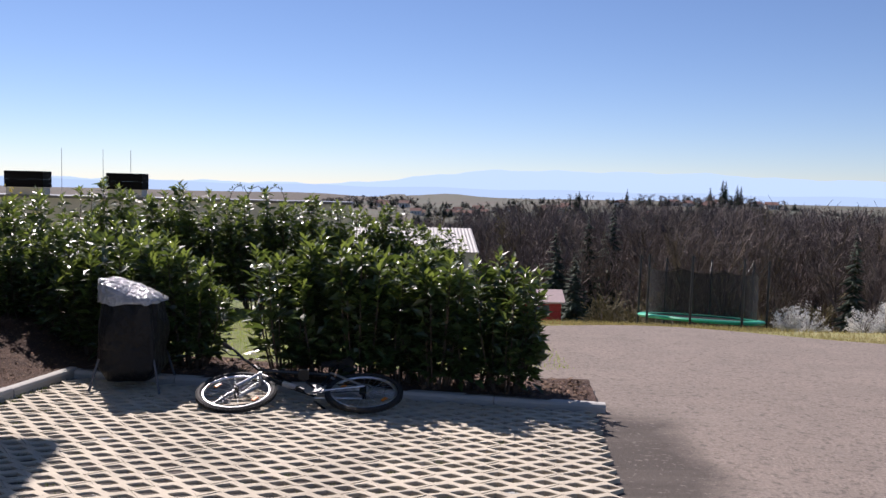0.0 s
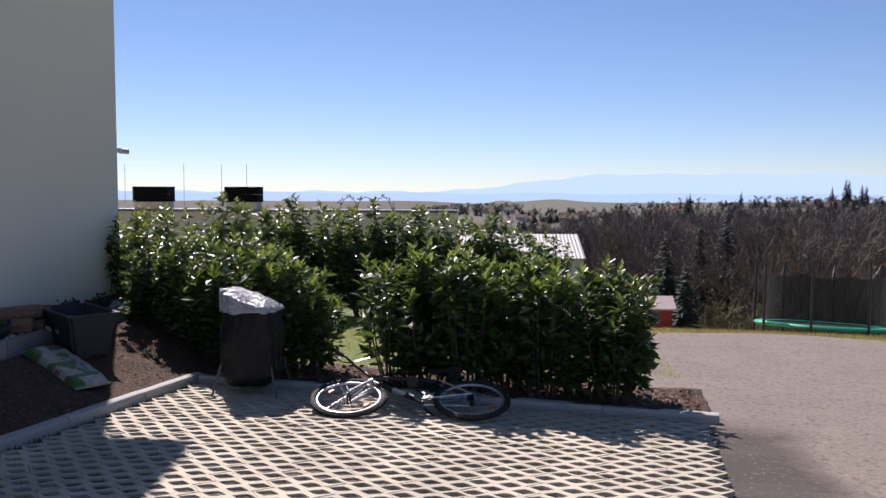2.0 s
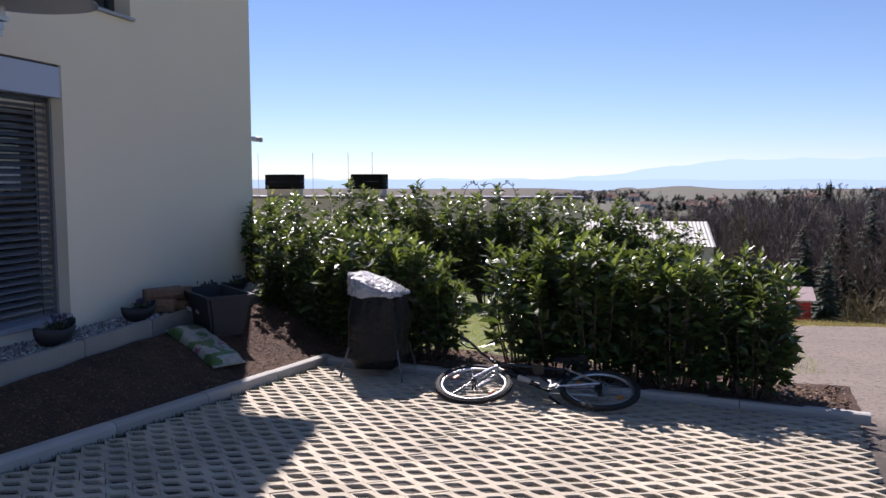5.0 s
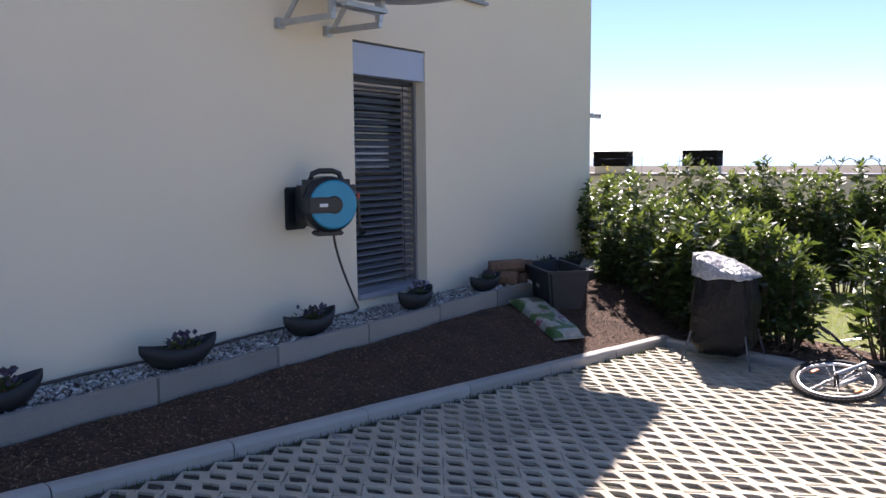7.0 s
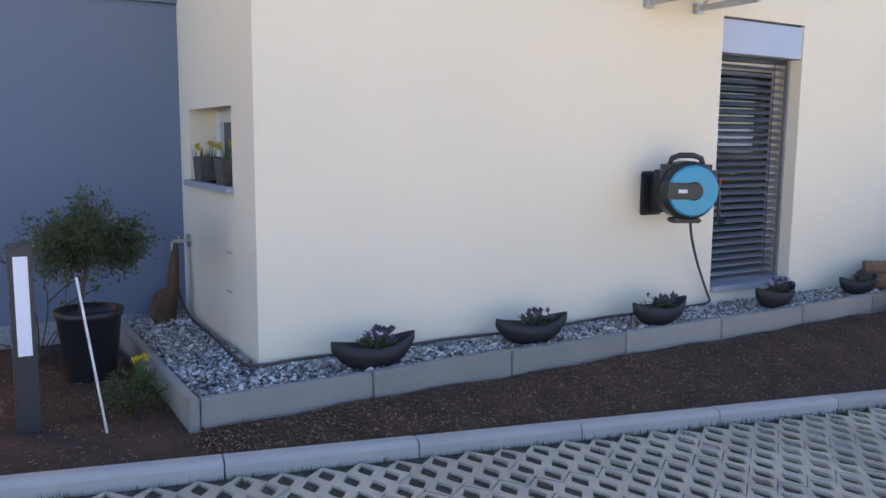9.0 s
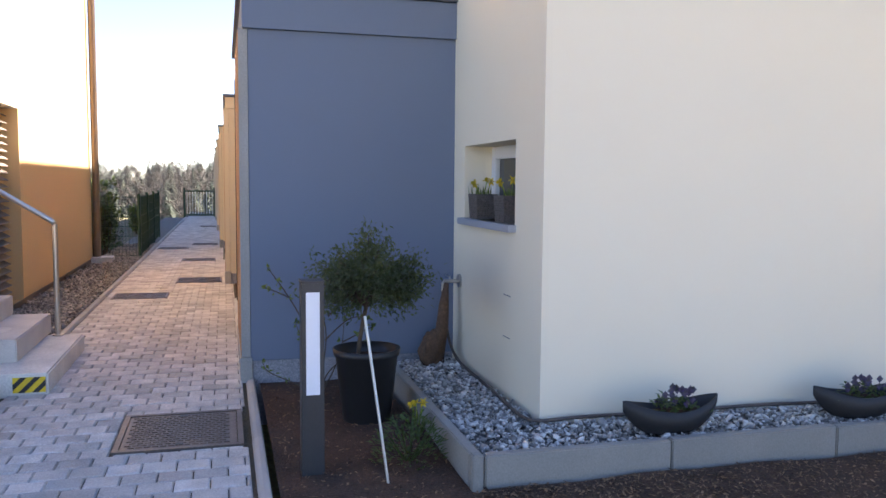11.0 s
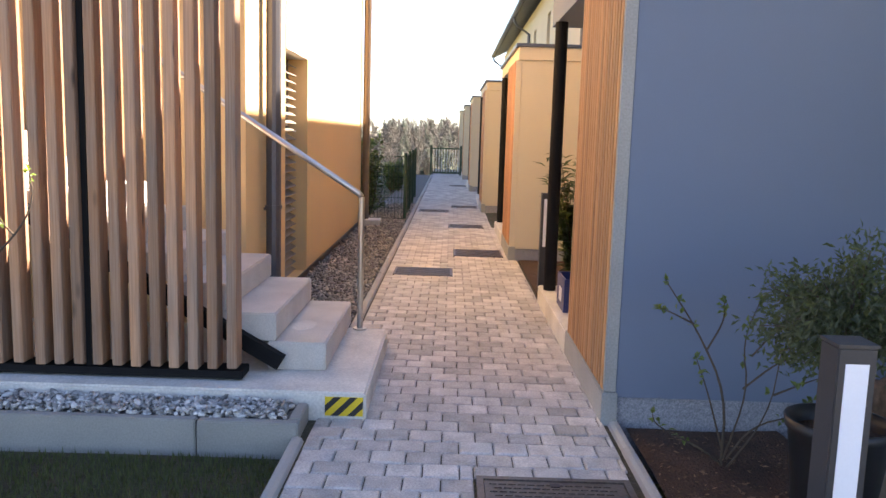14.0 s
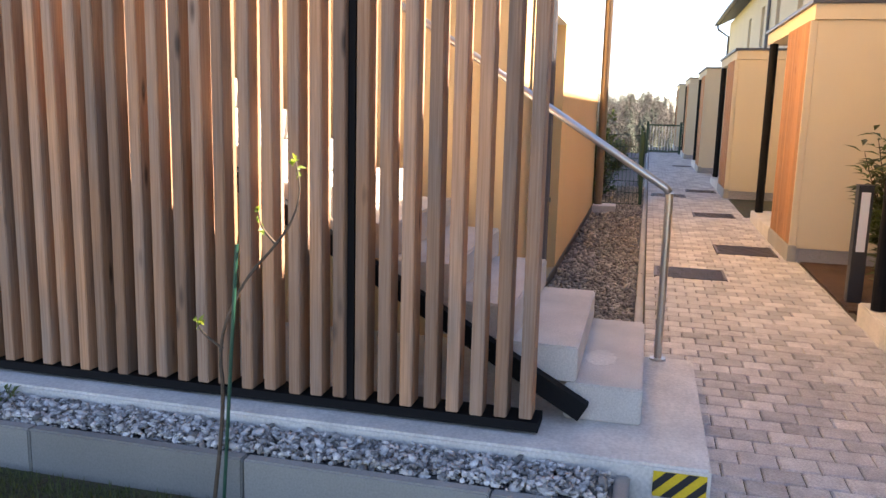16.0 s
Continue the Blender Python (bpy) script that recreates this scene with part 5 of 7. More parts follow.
def driftwood():
    bm = bmesh.new()
    bmesh.ops.create_icosphere(bm, subdivisions=4, radius=1)
    for v in bm.verts:
        c = v.co.copy()
        k = 1 + 0.28 * noise.noise(c * 1.7) + 0.12 * noise.noise(c * 4.3)
        v.co = Vector((c.x * 0.085 * k - 0.02 * c.z, c.y * 0.095 * k, 0.12 + c.z * 0.14 * k + 0.05 * c.x))
    tube(bm, [(0.03, 0.03, 0.12), (0.05, 0.06, 0.3), (0.03, 0.09, 0.46), (0.05, 0.1, 0.62)], [0.06, 0.05, 0.04, 0.018], 9)
    o = part("driftwood", bm, material("driftwood", (0.14, 0.08, 0.048), 0.85, var=0.35, scale=12, fine=50, bump=0.5), smooth=True)
    o.matrix_basis = pose(-6.36, 1.2, 0.2, 0, 0, 20) @ Matrix.Diagonal((0.95, 0.95, 1.0, 1))
    return tagged(o, "weathered root of driftwood standing on the pebbles", "driftwood")


driftwood()


# ---- bollard lamps ----
DIFFUSER = material("white_diffuser", (0.80, 0.82, 0.88), 0.35, var=0.02, bump=0)


def bollard(x, y, z, h, rz=0):
    t = empty("bollard_lamp", x, y, z, rz)
    part("body", boxes((-0.055, 0.055, -0.055, 0.055, 0, h), bevel=0.004), DARK_METAL, t)
    part("diffuser", boxes((0.0555, 0.058, -0.033, 0.033, h * 0.45, h - 0.045)), DIFFUSER, t, "white light panel")
    part("cap", boxes((-0.058, 0.058, -0.058, 0.058, h + 0.001, h + 0.01)), DARK_METAL, t)
    return tagged(t, "anthracite bollard lamp with a white panel beside the path", "lamp", "bollard lamps")


bollard(-4.66, 0.155, 0.06, 1.0)
bollard(-10.5, -0.02, 0.12, 0.95)


# ---- olive tree in a pot ----
def potted_tree():
    t = empty("olive_tree", -5.49, 0.57, 0.10)
    bm = bmesh.new()
    prof = [(0.135, 0.0), (0.145, 0.02), (0.188, 0.40), (0.2, 0.41), (0.205, 0.45), (0.19, 0.45), (0.178, 0.40), (0.172, 0.38)]
    seg = 36
    rings = [[bm.verts.new((r * math.cos(2 * math.pi * k / seg), r * math.sin(2 * math.pi * k / seg), z)) for k in range(seg)] for r, z in prof]
    for a, b in zip(rings, rings[1:]):
        for k in range(seg):
            bm.faces.new((a[k], a[(k + 1) % seg], b[(k + 1) % seg], b[k]))
    bm.faces.new(rings[0][::-1])
    part("pot", bm, BLACK_PLASTIC, t, "black ribbed plastic pot", smooth=True)
    part("soil", tube(bmesh.new(), [(0, 0, 0.36), (0, 0, 0.39)], 0.17, 24), MULCH, t)
    r = np.random.default_rng(3)
    bm = bmesh.new()
    tube(bm, [(-0.02, -0.05, 0.38), (-0.01, -0.04, 0.5), (0.0, -0.02, 0.62), (0.01, 0.0, 0.72)], [0.016, 0.014, 0.013, 0.012], 8)
    ends = []
    for k in range(64):
        d = unit(r.normal(0, 1, 3) * np.array([1, 1, 0.8]) + np.array([0, 0, 0.05]))
        e = np.array([0.01, 0.0, 0.88]) + d * np.array([0.40, 0.40, 0.27]) * r.uniform(0.4, 1.0)
        m = np.array([0.01, 0, 0.72]) * 0.5 + e * 0.5 + np.array([0, 0, 0.05])
        tube(bm, [(0.01, 0, 0.70), m, e], [0.006, 0.004, 0.0015], 4, caps=False)
        ends.append((m, e))
    part("trunk", bm, BARK, t)
    pos, al = [], []
    for m, e in ends:
        for i in range(115):
            s = r.uniform(0.1, 1.06)
            p = m + (e - m) * s + r.normal(0, 0.042, 3)
            pos.append(p)
            al.append(unit(r.normal(0, 1, 3)) + 0.8 * unit(e - m) + np.array([0, 0, -0.2]))
    v, f = leaf_arrays(pos, al, r.normal(0, 1, (len(pos), 3)) + np.array([0, 0, 1.2]), r.uniform(0.025, 0.046, len(pos)), 0.014)
    mesh_from("crown", v, f, OLIVE, t, "dense rounded crown of small grey-green leaves")
    return tagged(t, "olive standard with a rounded crown in a black pot", "tree")


potted_tree()
o = part("metal_stake", tube(bmesh.new(), [(-4.40, 0.50, 0.03), (-4.55, 0.40, 0.90)], 0.0075, 10), ALU)
tagged(o, "thin bright metal stake leaning in the bed", "stake")


def herb_clump(name, x, y, z, n, rad, h, mat, seed, label, flowers=0):
    t = empty(name, x, y, z)
    r = np.random.default_rng(seed)
    b = r.uniform(0, 2 * np.pi, n)
    rr = rad * np.sqrt(r.uniform(0, 1, n))
    zz = r.uniform(0.1, 1, n) * h * (1 - 0.5 * (rr / rad) ** 2)
    v, f = leaf_arrays(np.stack([rr * np.cos(b), rr * np.sin(b), zz], 1), np.stack([np.cos(b), np.sin(b), r.uniform(0.1, 1.2, n)], 1), np.tile([0, 0, 1.0], (n, 1)), r.uniform(0.02, 0.045, n), r.uniform(0.01, 0.02, n))
    mesh_from("foliage", v, f, mat, t)
    bm = bmesh.new()
    for k in range(12):
        a = r.uniform(0, 2 * np.pi)
        tube(bm, [(0, 0, 0), (0.8 * rad * math.cos(a), 0.8 * rad * math.sin(a), h * r.uniform(0.5, 0.9))], 0.003, 4, caps=False)
    part("stalks", bm, mat, t)
    if flowers:
        daffodils(t, h * 0.5, flowers, 0.032, rad * 0.35, h * 0.55, seed + 1)
    return tagged(t, label, "plant")


herb_clump("herb_clump", -4.72, 0.66, 0.08, 420, 0.19, 0.27, HERB, 21, "leafy grey-green clump growing in the mulch")
herb_clump("daffodil_clump", -5.05, 0.78, 0.09, 60, 0.08, 0.2, HERB, 24, "yellow daffodils in a dark pot by the edging", 3)
herb_clump("seedling", -6.42, -4.55, 0.17, 60, 0.08, 0.12, LAUREL_TIP, 27, "small green seedling growing in the pebbles")


# ---- bare shrub and sapling ----
def twiggy(name, paths, leaves, mat, label, category, seed, size=0.04, r0=0.008):
    t = empty(name, *paths[0][0])
    o = Vector(paths[0][0])
    g = np.random.default_rng(seed)
    pos, al = [], []
    for k, pth in enumerate(paths):
        pp = [Vector(p) - o for p in pth]
        for _ in range(2):
            Q = [pp[0]]
            for a, b in zip(pp, pp[1:]):
                Q += [a * 0.75 + b * 0.25, a * 0.25 + b * 0.75]
            pp = Q + [pp[-1]]
        part("stem", tube(bmesh.new(), pp, [r0 * (1 if k == 0 else 0.7) * (1 - 0.75 * i / len(pp)) for i in range(len(pp))], 6), BARK, t)
        for _ in range(leaves):
            i = int(g.uniform(len(pp) * 0.45, len(pp) - 0.01))
            for _ in range(3):
                pos.append(np.array(pp[i]) + g.normal(0, 0.008, 3))
                al.append(g.normal(0, 1, 3) + np.array([0, 0, 0.6]))
        for _ in range(4):
            pos.append(np.array(pp[-1]))
            al.append(g.normal(0, 0.7, 3) + np.array([0, 0, 0.8]))
    v, f = leaf_arrays(pos, al, g.normal(0, 1, (len(pos), 3)) + np.array([0, 0, 1]), g.uniform(0.6, 1.1, len(pos)) * size, size * 0.55)
    mesh_from("leaves", v, f, mat, t)
    return tagged(t, label, category)


twiggy("shrub", [[(-6.06, 0.32, 0.1), (-6.08, 0.33, 0.45), (-6.1, 0.18, 0.75), (-6.12, 0.02, 0.98)],
                 [(-6.06, 0.33, 0.15), (-6.0, 0.4, 0.5), (-6.02, 0.36, 0.72), (-6.0, 0.42, 0.92)],
                 [(-6.07, 0.32, 0.2), (-6.1, 0.25, 0.45), (-6.15, 0.2, 0.6)],
                 [(-6.05, 0.34, 0.1), (-5.95, 0.48, 0.4), (-5.92, 0.5, 0.7)],
                 [(-6.06, 0.32, 0.12), (-6.0, 0.2, 0.22), (-6.05, 0.0, 0.3), (-6.05, -0.02, 0.36)],
                 [(-6.08, 0.22, 0.66), (-6.1, 0.3, 0.8), (-6.12, 0.3, 0.88)],
                 [(-6.1, 0.16, 0.78), (-6.1, 0.08, 0.82), (-6.12, 0.0, 0.85)],
                 [(-6.02, 0.38, 0.5), (-6.0, 0.5, 0.62), (-6.0, 0.58, 0.66), (-5.98, 0.66, 0.64)],
                 [(-5.94, 0.49, 0.5), (-5.92, 0.6, 0.56), (-5.9, 0.68, 0.6)],
                 [(-6.05, 0.34, 0.15), (-5.98, 0.42, 0.34), (-5.9, 0.58, 0.42), (-5.88, 0.64, 0.5)],
                 [(-6.0, 0.4, 0.66), (-6.0, 0.48, 0.76), (-6.0, 0.54, 0.8)]], 4, LAUREL_TIP, "bare thin-stemmed shrub with a few young leaves", "shrub", 8, 0.04)
twiggy("sapling", [[(-6.02, -3.24, 0.01), (-6.05, -3.19, 0.5), (-6.06, -3.22, 0.72), (-6.1, -3.14, 0.95), (-6.1, -2.96, 1.14), (-6.1, -2.9, 1.28), (-6.12, -2.93, 1.4)],
                   [(-6.1, -3.0, 1.1), (-6.1, -3.06, 1.16), (-6.1, -3.07, 1.22)],
                   [(-6.06, -3.2, 0.7), (-6.06, -3.28, 0.75), (-6.06, -3.3, 0.78)]], 2, FRESH, "young sapling tied to a green stake with fresh leaves", "tree", 9, 0.035, 0.009)
o = part("plant_stake", tube(bmesh.new(), [(-6.03, -3.2, 0.01), (-6.05, -3.13, 1.1)], 0.007, 8), material("green_stake", (0.012, 0.075, 0.045), 0.5, bump=0.02))
tagged(o, "slim green plastic plant stake beside the sapling", "stake")


# ---- bin-bag stand ----
def bag_stand():
    t = empty("bag_stand", -2.12, 7.4, G(-2.12, 7.4))
    SACK = material("black_bin_bag", (0.014, 0.014, 0.015), 0.42, var=0.2, scale=5, fine=18, bump=0.9, depth=0.03, spec=0.2)
    FILM = material("clear_grey_film", (0.42, 0.42, 0.43), 0.16, var=0.2, scale=6, fine=22, bump=1.0, depth=0.04)
    bm = bmesh.new()
    seg, rows = 48, 26
    def ring(z, w, d, top=False):
        out = []
        for k in range(seg):
            a = 2 * math.pi * k / seg
            e = 0.55
            x = w * math.copysign(abs(math.cos(a)) ** e, math.cos(a))
            y = d * math.copysign(abs(math.sin(a)) ** e, math.sin(a))
            n3 = noise.noise(Vector((x * 7, y * 7, z * 4.5))) * 0.05 + noise.noise(Vector((3 * math.cos(a), 3 * math.sin(a), z * 1.3 + 3))) * 0.05
            out.append(Vector((x * (1 + n3 * 2), y * (1 + n3 * 2), z)))
        return out
    rs = [[bm.verts.new(p) for p in ring(0.10 + 0.75 * i / rows, 0.275 - 0.035 * (i / rows) + 0.03 * math.sin(3.3 * i / rows) - 0.07 * max(0, 1 - i / 4), 0.24 - 0.03 * (i / rows) - 0.05 * max(0, 1 - i / 3))] for i in range(rows + 1)]
    for a, b in zip(rs, rs[1:]):
        for k in range(seg):
            bm.faces.new((a[k], a[(k + 1) % seg], b[(k + 1) % seg], b[k]))
    bm.faces.new(rs[0][::-1])
    part("sack", bm, SACK, t, "crinkled black bin bag", smooth=True)
    bm = bmesh.new()
    top = []
    for i, (s, dz) in enumerate(((1.05, -0.05), (1.04, 0.0), (0.9, 0.03), (0.65, 0.06), (0.35, 0.09), (0.1, 0.11))):
        row = []
        for p in ring(0.85, 0.262 * s, 0.22 * s):
            lift = dz + (0.12 * max(0, -p.x / 0.27) if i > 0 else 0) - 0.03 * (p.x / 0.27) * (i > 0)
            q = Vector((p.x, p.y, p.z + lift + 0.03 * noise.noise(Vector((p.x * 14, p.y * 14, i)))))
            row.append(bm.verts.new(q))
        top.append(row)
    for a, b in zip(top, top[1:]):
        for k in range(seg):
            bm.faces.new((a[k], a[(k + 1) % seg], b[(k + 1) % seg], b[k]))
    bm.faces.new(top[-1])
    part("film_cover", bm, FILM, t, "shiny crumpled plastic film over the top", smooth=True)
    for sx in (-1, 1):
        for sy in (-1, 1):
            part("leg", tube(bmesh.new(), [(sx * 0.24, sy * 0.2, 0.3), (sx * 0.31, sy * 0.27, 0.0)], 0.011, 8), GREY_PIPE, t)
    return tagged(t, "covered stand wrapped in a black bin bag", "stand")


bag_stand()


# ---- tub, sack and logs ----
def tub():
    t = empty("plastic_tub", -4.0, 8.12, mulch_height(-4.0, 8.1) + 0.012, 2)
    TUB = material("grey_tub", (0.045, 0.048, 0.055), 0.6, var=0.12, bump=0.08, spec=0.2)
    bm = bmesh.new()
    def ring(w, d, z):
        return [bm.verts.new(p) for p in ((-w, -d, z), (w, -d, z), (w, d, z), (-w, d, z))]
    rs = [ring(0.38, 0.17, 0.0), ring(0.45, 0.23, 0.395), ring(0.475, 0.255, 0.395), ring(0.475, 0.255, 0.42), ring(0.44, 0.22, 0.42), ring(0.37, 0.16, 0.02)]
    for a, b in zip(rs, rs[1:]):
        for k in range(4):
            bm.faces.new((a[k], a[(k + 1) % 4], b[(k + 1) % 4], b[k]))
    bm.faces.new(rs[0][::-1])
    bm.faces.new(rs[-1])
    bmesh.ops.bevel(bm, geom=[e for e in bm.edges if abs(e.verts[0].co.z - e.verts[1].co.z) > 0.2], offset=0.03, segments=3, affect="EDGES")
    part("shell", bm, TUB, t)
    for x, w, m in ((-0.02, 0.13, WHITE_FRAME), (0.24, 0.09, BLIND)):
        k = part("print", boxes((x - w / 2, x + w / 2, -0.004, 0.0, 0.24, 0.28)), m, t, "pale printed mark")
        k.location.y = -0.215
        k.rotation_euler.x = radians(13)
    t.matrix_basis = pose(-4.03, 7.72, mulch_height(-3.7, 7.6) + 0.02, 0, 0, -42)
    return tagged(t, "large dark grey plastic tub on the mulch", "tub")


tub()


def sack():
    t = empty("soil_sack", -3.78, 6.98, mulch_height(-3.8, 7.0) + 0.015, -32)
    cols = {"white": (0.36, 0.37, 0.34), "green": (0.07, 0.15, 0.04), "pink": (0.28, 0.08, 0.14), "dark": (0.05, 0.07, 0.05)}
    mats = {k: material("sack_" + k, c, 0.3, var=0.25, scale=9, fine=30, bump=0.5, depth=0.01) for k, c in cols.items()}
    def pillow(u, v):
        e = max(0.0, (1 - u ** 8)) ** 0.6 * max(0.0, (1 - v ** 6)) ** 0.6
        return 0.085 * e + 0.008 * noise.noise(Vector((u * 6, v * 5, 1.7)))
    nu, nv = 36, 18
    bm = bmesh.new()
    tops = [[bm.verts.new((0.46 * (-1 + 2 * i / nu), 0.165 * (-1 + 2 * j / nv), max(0.004, pillow(-1 + 2 * i / nu, -1 + 2 * j / nv)))) for j in range(nv + 1)] for i in range(nu + 1)]
    for i in range(nu):
        for j in range(nv):
            f = bm.faces.new((tops[i][j], tops[i + 1][j], tops[i + 1][j + 1], tops[i][j + 1]))
            u, v = -1 + 2 * i / nu, -1 + 2 * j / nv
            k = noise.noise(Vector((u * 2.6, v * 1.6, 5)))
            f.material_index = 1 if (k > 0.12 or (0.7 < u < 0.8)) else (2 if (-0.1 < u < 0.35 and k < -0.12) else (3 if u < -0.55 and v > -0.2 or (0.35 < u < 0.6 and abs(v) < 0.25 and abs(abs(v) - 0.2) < 0.06) else 0))
    bot = [tops[i][0] for i in range(nu + 1)]
    lo = [bm.verts.new((x, y, 0)) for x, y in ((-0.46, -0.165), (0.46, -0.165), (0.46, 0.165), (-0.46, 0.165))]
    bm.faces.new(lo[::-1])
    o = part("bag", bm, mats["white"], t, smooth=True)
    for k in ("green", "pink", "dark"):
        o.data.materials.append(mats[k])
    t.matrix_basis = pose(-3.72, 6.93, mulch_height(-3.72, 6.93) + 0.012, 0, math.degrees(math.atan2(mulch_height(-4.1, 7.17) - mulch_height(-3.34, 6.69), 0.9)), -32)
    part("seam", boxes((0.455, 0.48, -0.165, 0.165, 0.0, 0.012)), mats["white"], t)
    part("seam", boxes((-0.48, -0.455, -0.165, 0.165, 0.0, 0.012)), mats["white"], t)
    return tagged(t, "printed plastic sack of potting soil lying on the mulch", "sack")


sack()


def firewood(x, y, z, rx, rz, l, r):
    bm = bmesh.new()
    ring = [(r * math.cos(a), r * math.sin(a)) for a in (0.1, 0.7, 1.3, 1.9, 2.5, 3.3, 4.1)] + [(0.15 * r, -0.1 * r)]
    n = len(ring)
    ends = [[bm.verts.new((s * l / 2, p[0], p[1])) for p in ring] for s in (-1, 1)]
    for k in range(n):
        bm.faces.new((ends[0][k], ends[0][(k + 1) % n], ends[1][(k + 1) % n], ends[1][k]))
    bm.faces.new(ends[0])
    bm.faces.new(ends[1])
    bmesh.ops.recalc_face_normals(bm, faces=bm.faces)
    o = part("firewood_log", bm, LOG)
    o.matrix_basis = pose(x, y, z, rx, 0, rz)
    return tagged(o, "split firewood log stacked on the pebbles", "log", "firewood logs")


LOG = material("split_log", (0.19, 0.115, 0.07), 0.85, var=0.35, scale=8, fine=40, bump=0.5, rnd=0.25)
for a in ((-4.52, 7.42, 0.30, 20, 15, 0.36, 0.085), (-4.5, 7.62, 0.30, 140, 10, 0.36, 0.08), (-4.55, 7.8, 0.295, 60, 5, 0.34, 0.075), (-4.53, 7.52, 0.42, 80, 60, 0.42, 0.075), (-4.52, 7.74, 0.40, 200, 40, 0.36, 0.07)):
    firewood(*a)


# ---- bicycle lying on the pavers ----
def bicycle():
    TYRE = material("tyre", (0.02, 0.02, 0.02), 0.8, var=0.2, bump=0.3)
    RIM = material("rim_alu", (0.72, 0.72, 0.73), 0.28, 0.9, var=0.05, bump=0.02)
    PAINT = material("black_frame", (0.02, 0.021, 0.024), 0.25, var=0.1, bump=0.03)
    SILVER = material("silver_frame", (0.6, 0.6, 0.62), 0.3, 0.7, var=0.05, bump=0.03)
    AMBER = material("amber_reflector", (0.85, 0.25, 0.03), 0.3, var=0.1, bump=0.1)
    t = empty("bicycle")
    # built upright along x, then laid on its side
    def wheel(cx):
        w = empty("wheel", cx, 0, 0.335)
        w.parent = t
        def torus(R, r, s1=56, s2=10, sy=1.0):
            b = bmesh.new()
            vs = [[b.verts.new(((R + r * math.cos(q)) * math.cos(p), r * math.sin(q) * sy, (R + r * math.cos(q)) * math.sin(p))) for q in [2 * math.pi * j / s2 for j in range(s2)]] for p in [2 * math.pi * i / s1 for i in range(s1)]]
            for i in range(s1):
                for j in range(s2):
                    b.faces.new((vs[i][j], vs[(i + 1) % s1][j], vs[(i + 1) % s1][(j + 1) % s2], vs[i][(j + 1) % s2]))
            return b
        b = torus(0.310, 0.025)
        for k in range(64):
            a = 2 * math.pi * k / 64
            for sgn in (-1, 1):
                m = Matrix.Rotation(-a, 4, "Y") @ Matrix.Translation((0.333, sgn * 0.011, 0)) @ Matrix.Diagonal((0.008, 0.014, 0.016, 1))
                bmesh.ops.create_cube(b, size=1, matrix=m)
        part("tyre", b, TYRE, w, "knobbly black tyre")
        part("rim", torus(0.277, 0.014, sy=0.9), RIM, w, "bright silver rim", smooth=True)
        b = bmesh.new()
        for k in range(28):
            a = 2 * math.pi * k / 28
            a2 = a + (0.35 if k % 2 else -0.35)
            tube(b, [(0.02 * math.cos(a2), (0.03 if k % 4 < 2 else -0.03), 0.02 * math.sin(a2)), (0.272 * math.cos(a), 0, 0.272 * math.sin(a))], 0.0013, 4, caps=False)
        part("spokes", b, RIM, w)
        part("hub", tube(bmesh.new(), [(0, -0.055, 0), (0, 0.055, 0)], 0.02, 14), PAINT, w)
        for a in (0.6, 3.7):
            part("reflector", boxes((-0.012, 0.012, -0.006, 0.006, -0.035, 0.035)), AMBER, w, "orange spoke reflector").matrix_basis = Matrix.Rotation(a, 4, "Y") @ Matrix.Translation((0.21, 0, 0))
        return w
    fw = wheel(-0.54)
    rw = wheel(0.54)
    part("sprocket", tube(bmesh.new(), [(0, -0.05, 0), (0, -0.045, 0), (0, -0.044, 0), (0, -0.035, 0)], [0.03, 0.045, 0.075, 0.075], 28), RIM, rw, "silver sprocket cluster")
    bb, head_lo, head_hi, seat, ax = (0.12, 0, 0.29), (-0.36, 0, 0.62), (-0.40, 0, 0.74), (0.26, 0, 0.74), (0.54, 0, 0.335)
    def bar(name, a, b, r, m, label=""):
        return part(name, tube(bmesh.new(), [a, b], r, 12), m, t, label)
    bar("down_tube", head_lo, bb, 0.024, PAINT)
    bar("tube_decal", (-0.16, -0.003, 0.48), (-0.04, -0.003, 0.402), 0.0256, SILVER, "silver decal on the frame")
    bar("top_tube", head_hi, (0.235, 0, 0.66), 0.017, PAINT)
    bar("seat_tube", bb, seat, 0.016, PAINT)
    bar("head_tube", head_lo, head_hi, 0.022, PAINT)
    for s in (-1, 1):
        bar("chain_stay", (bb[0], s * 0.03, bb[2]), (ax[0], s * 0.06, ax[2]), 0.010, SILVER)
        bar("seat_stay", (0.235, s * 0.02, 0.66), (ax[0], s * 0.06, ax[2]), 0.009, SILVER)
        bar("fork_leg", (-0.375, s * 0.055, 0.56), (-0.54, s * 0.055, 0.335), 0.015, SILVER)
    bar("fork_crown", (-0.372, -0.065, 0.57), (-0.372, 0.065, 0.57), 0.018, SILVER)
    bar("seat_post", seat, (0.29, 0, 0.85), 0.013, PAINT)
    b = bmesh.new()
    ring = [(-0.16, 0.015), (-0.1, 0.02), (0.02, 0.045), (0.1, 0.075), (0.13, 0.05), (0.13, -0.05), (0.1, -0.075), (0.02, -0.045), (-0.1, -0.02), (-0.16, -0.015)]
    prism(b, [(0.3 + x, y) for x, y in ring], 0.85, 0.89)
    part("saddle", b, TYRE, t)
    bar("stem", head_hi, (-0.46, 0, 0.82), 0.015, PAINT)
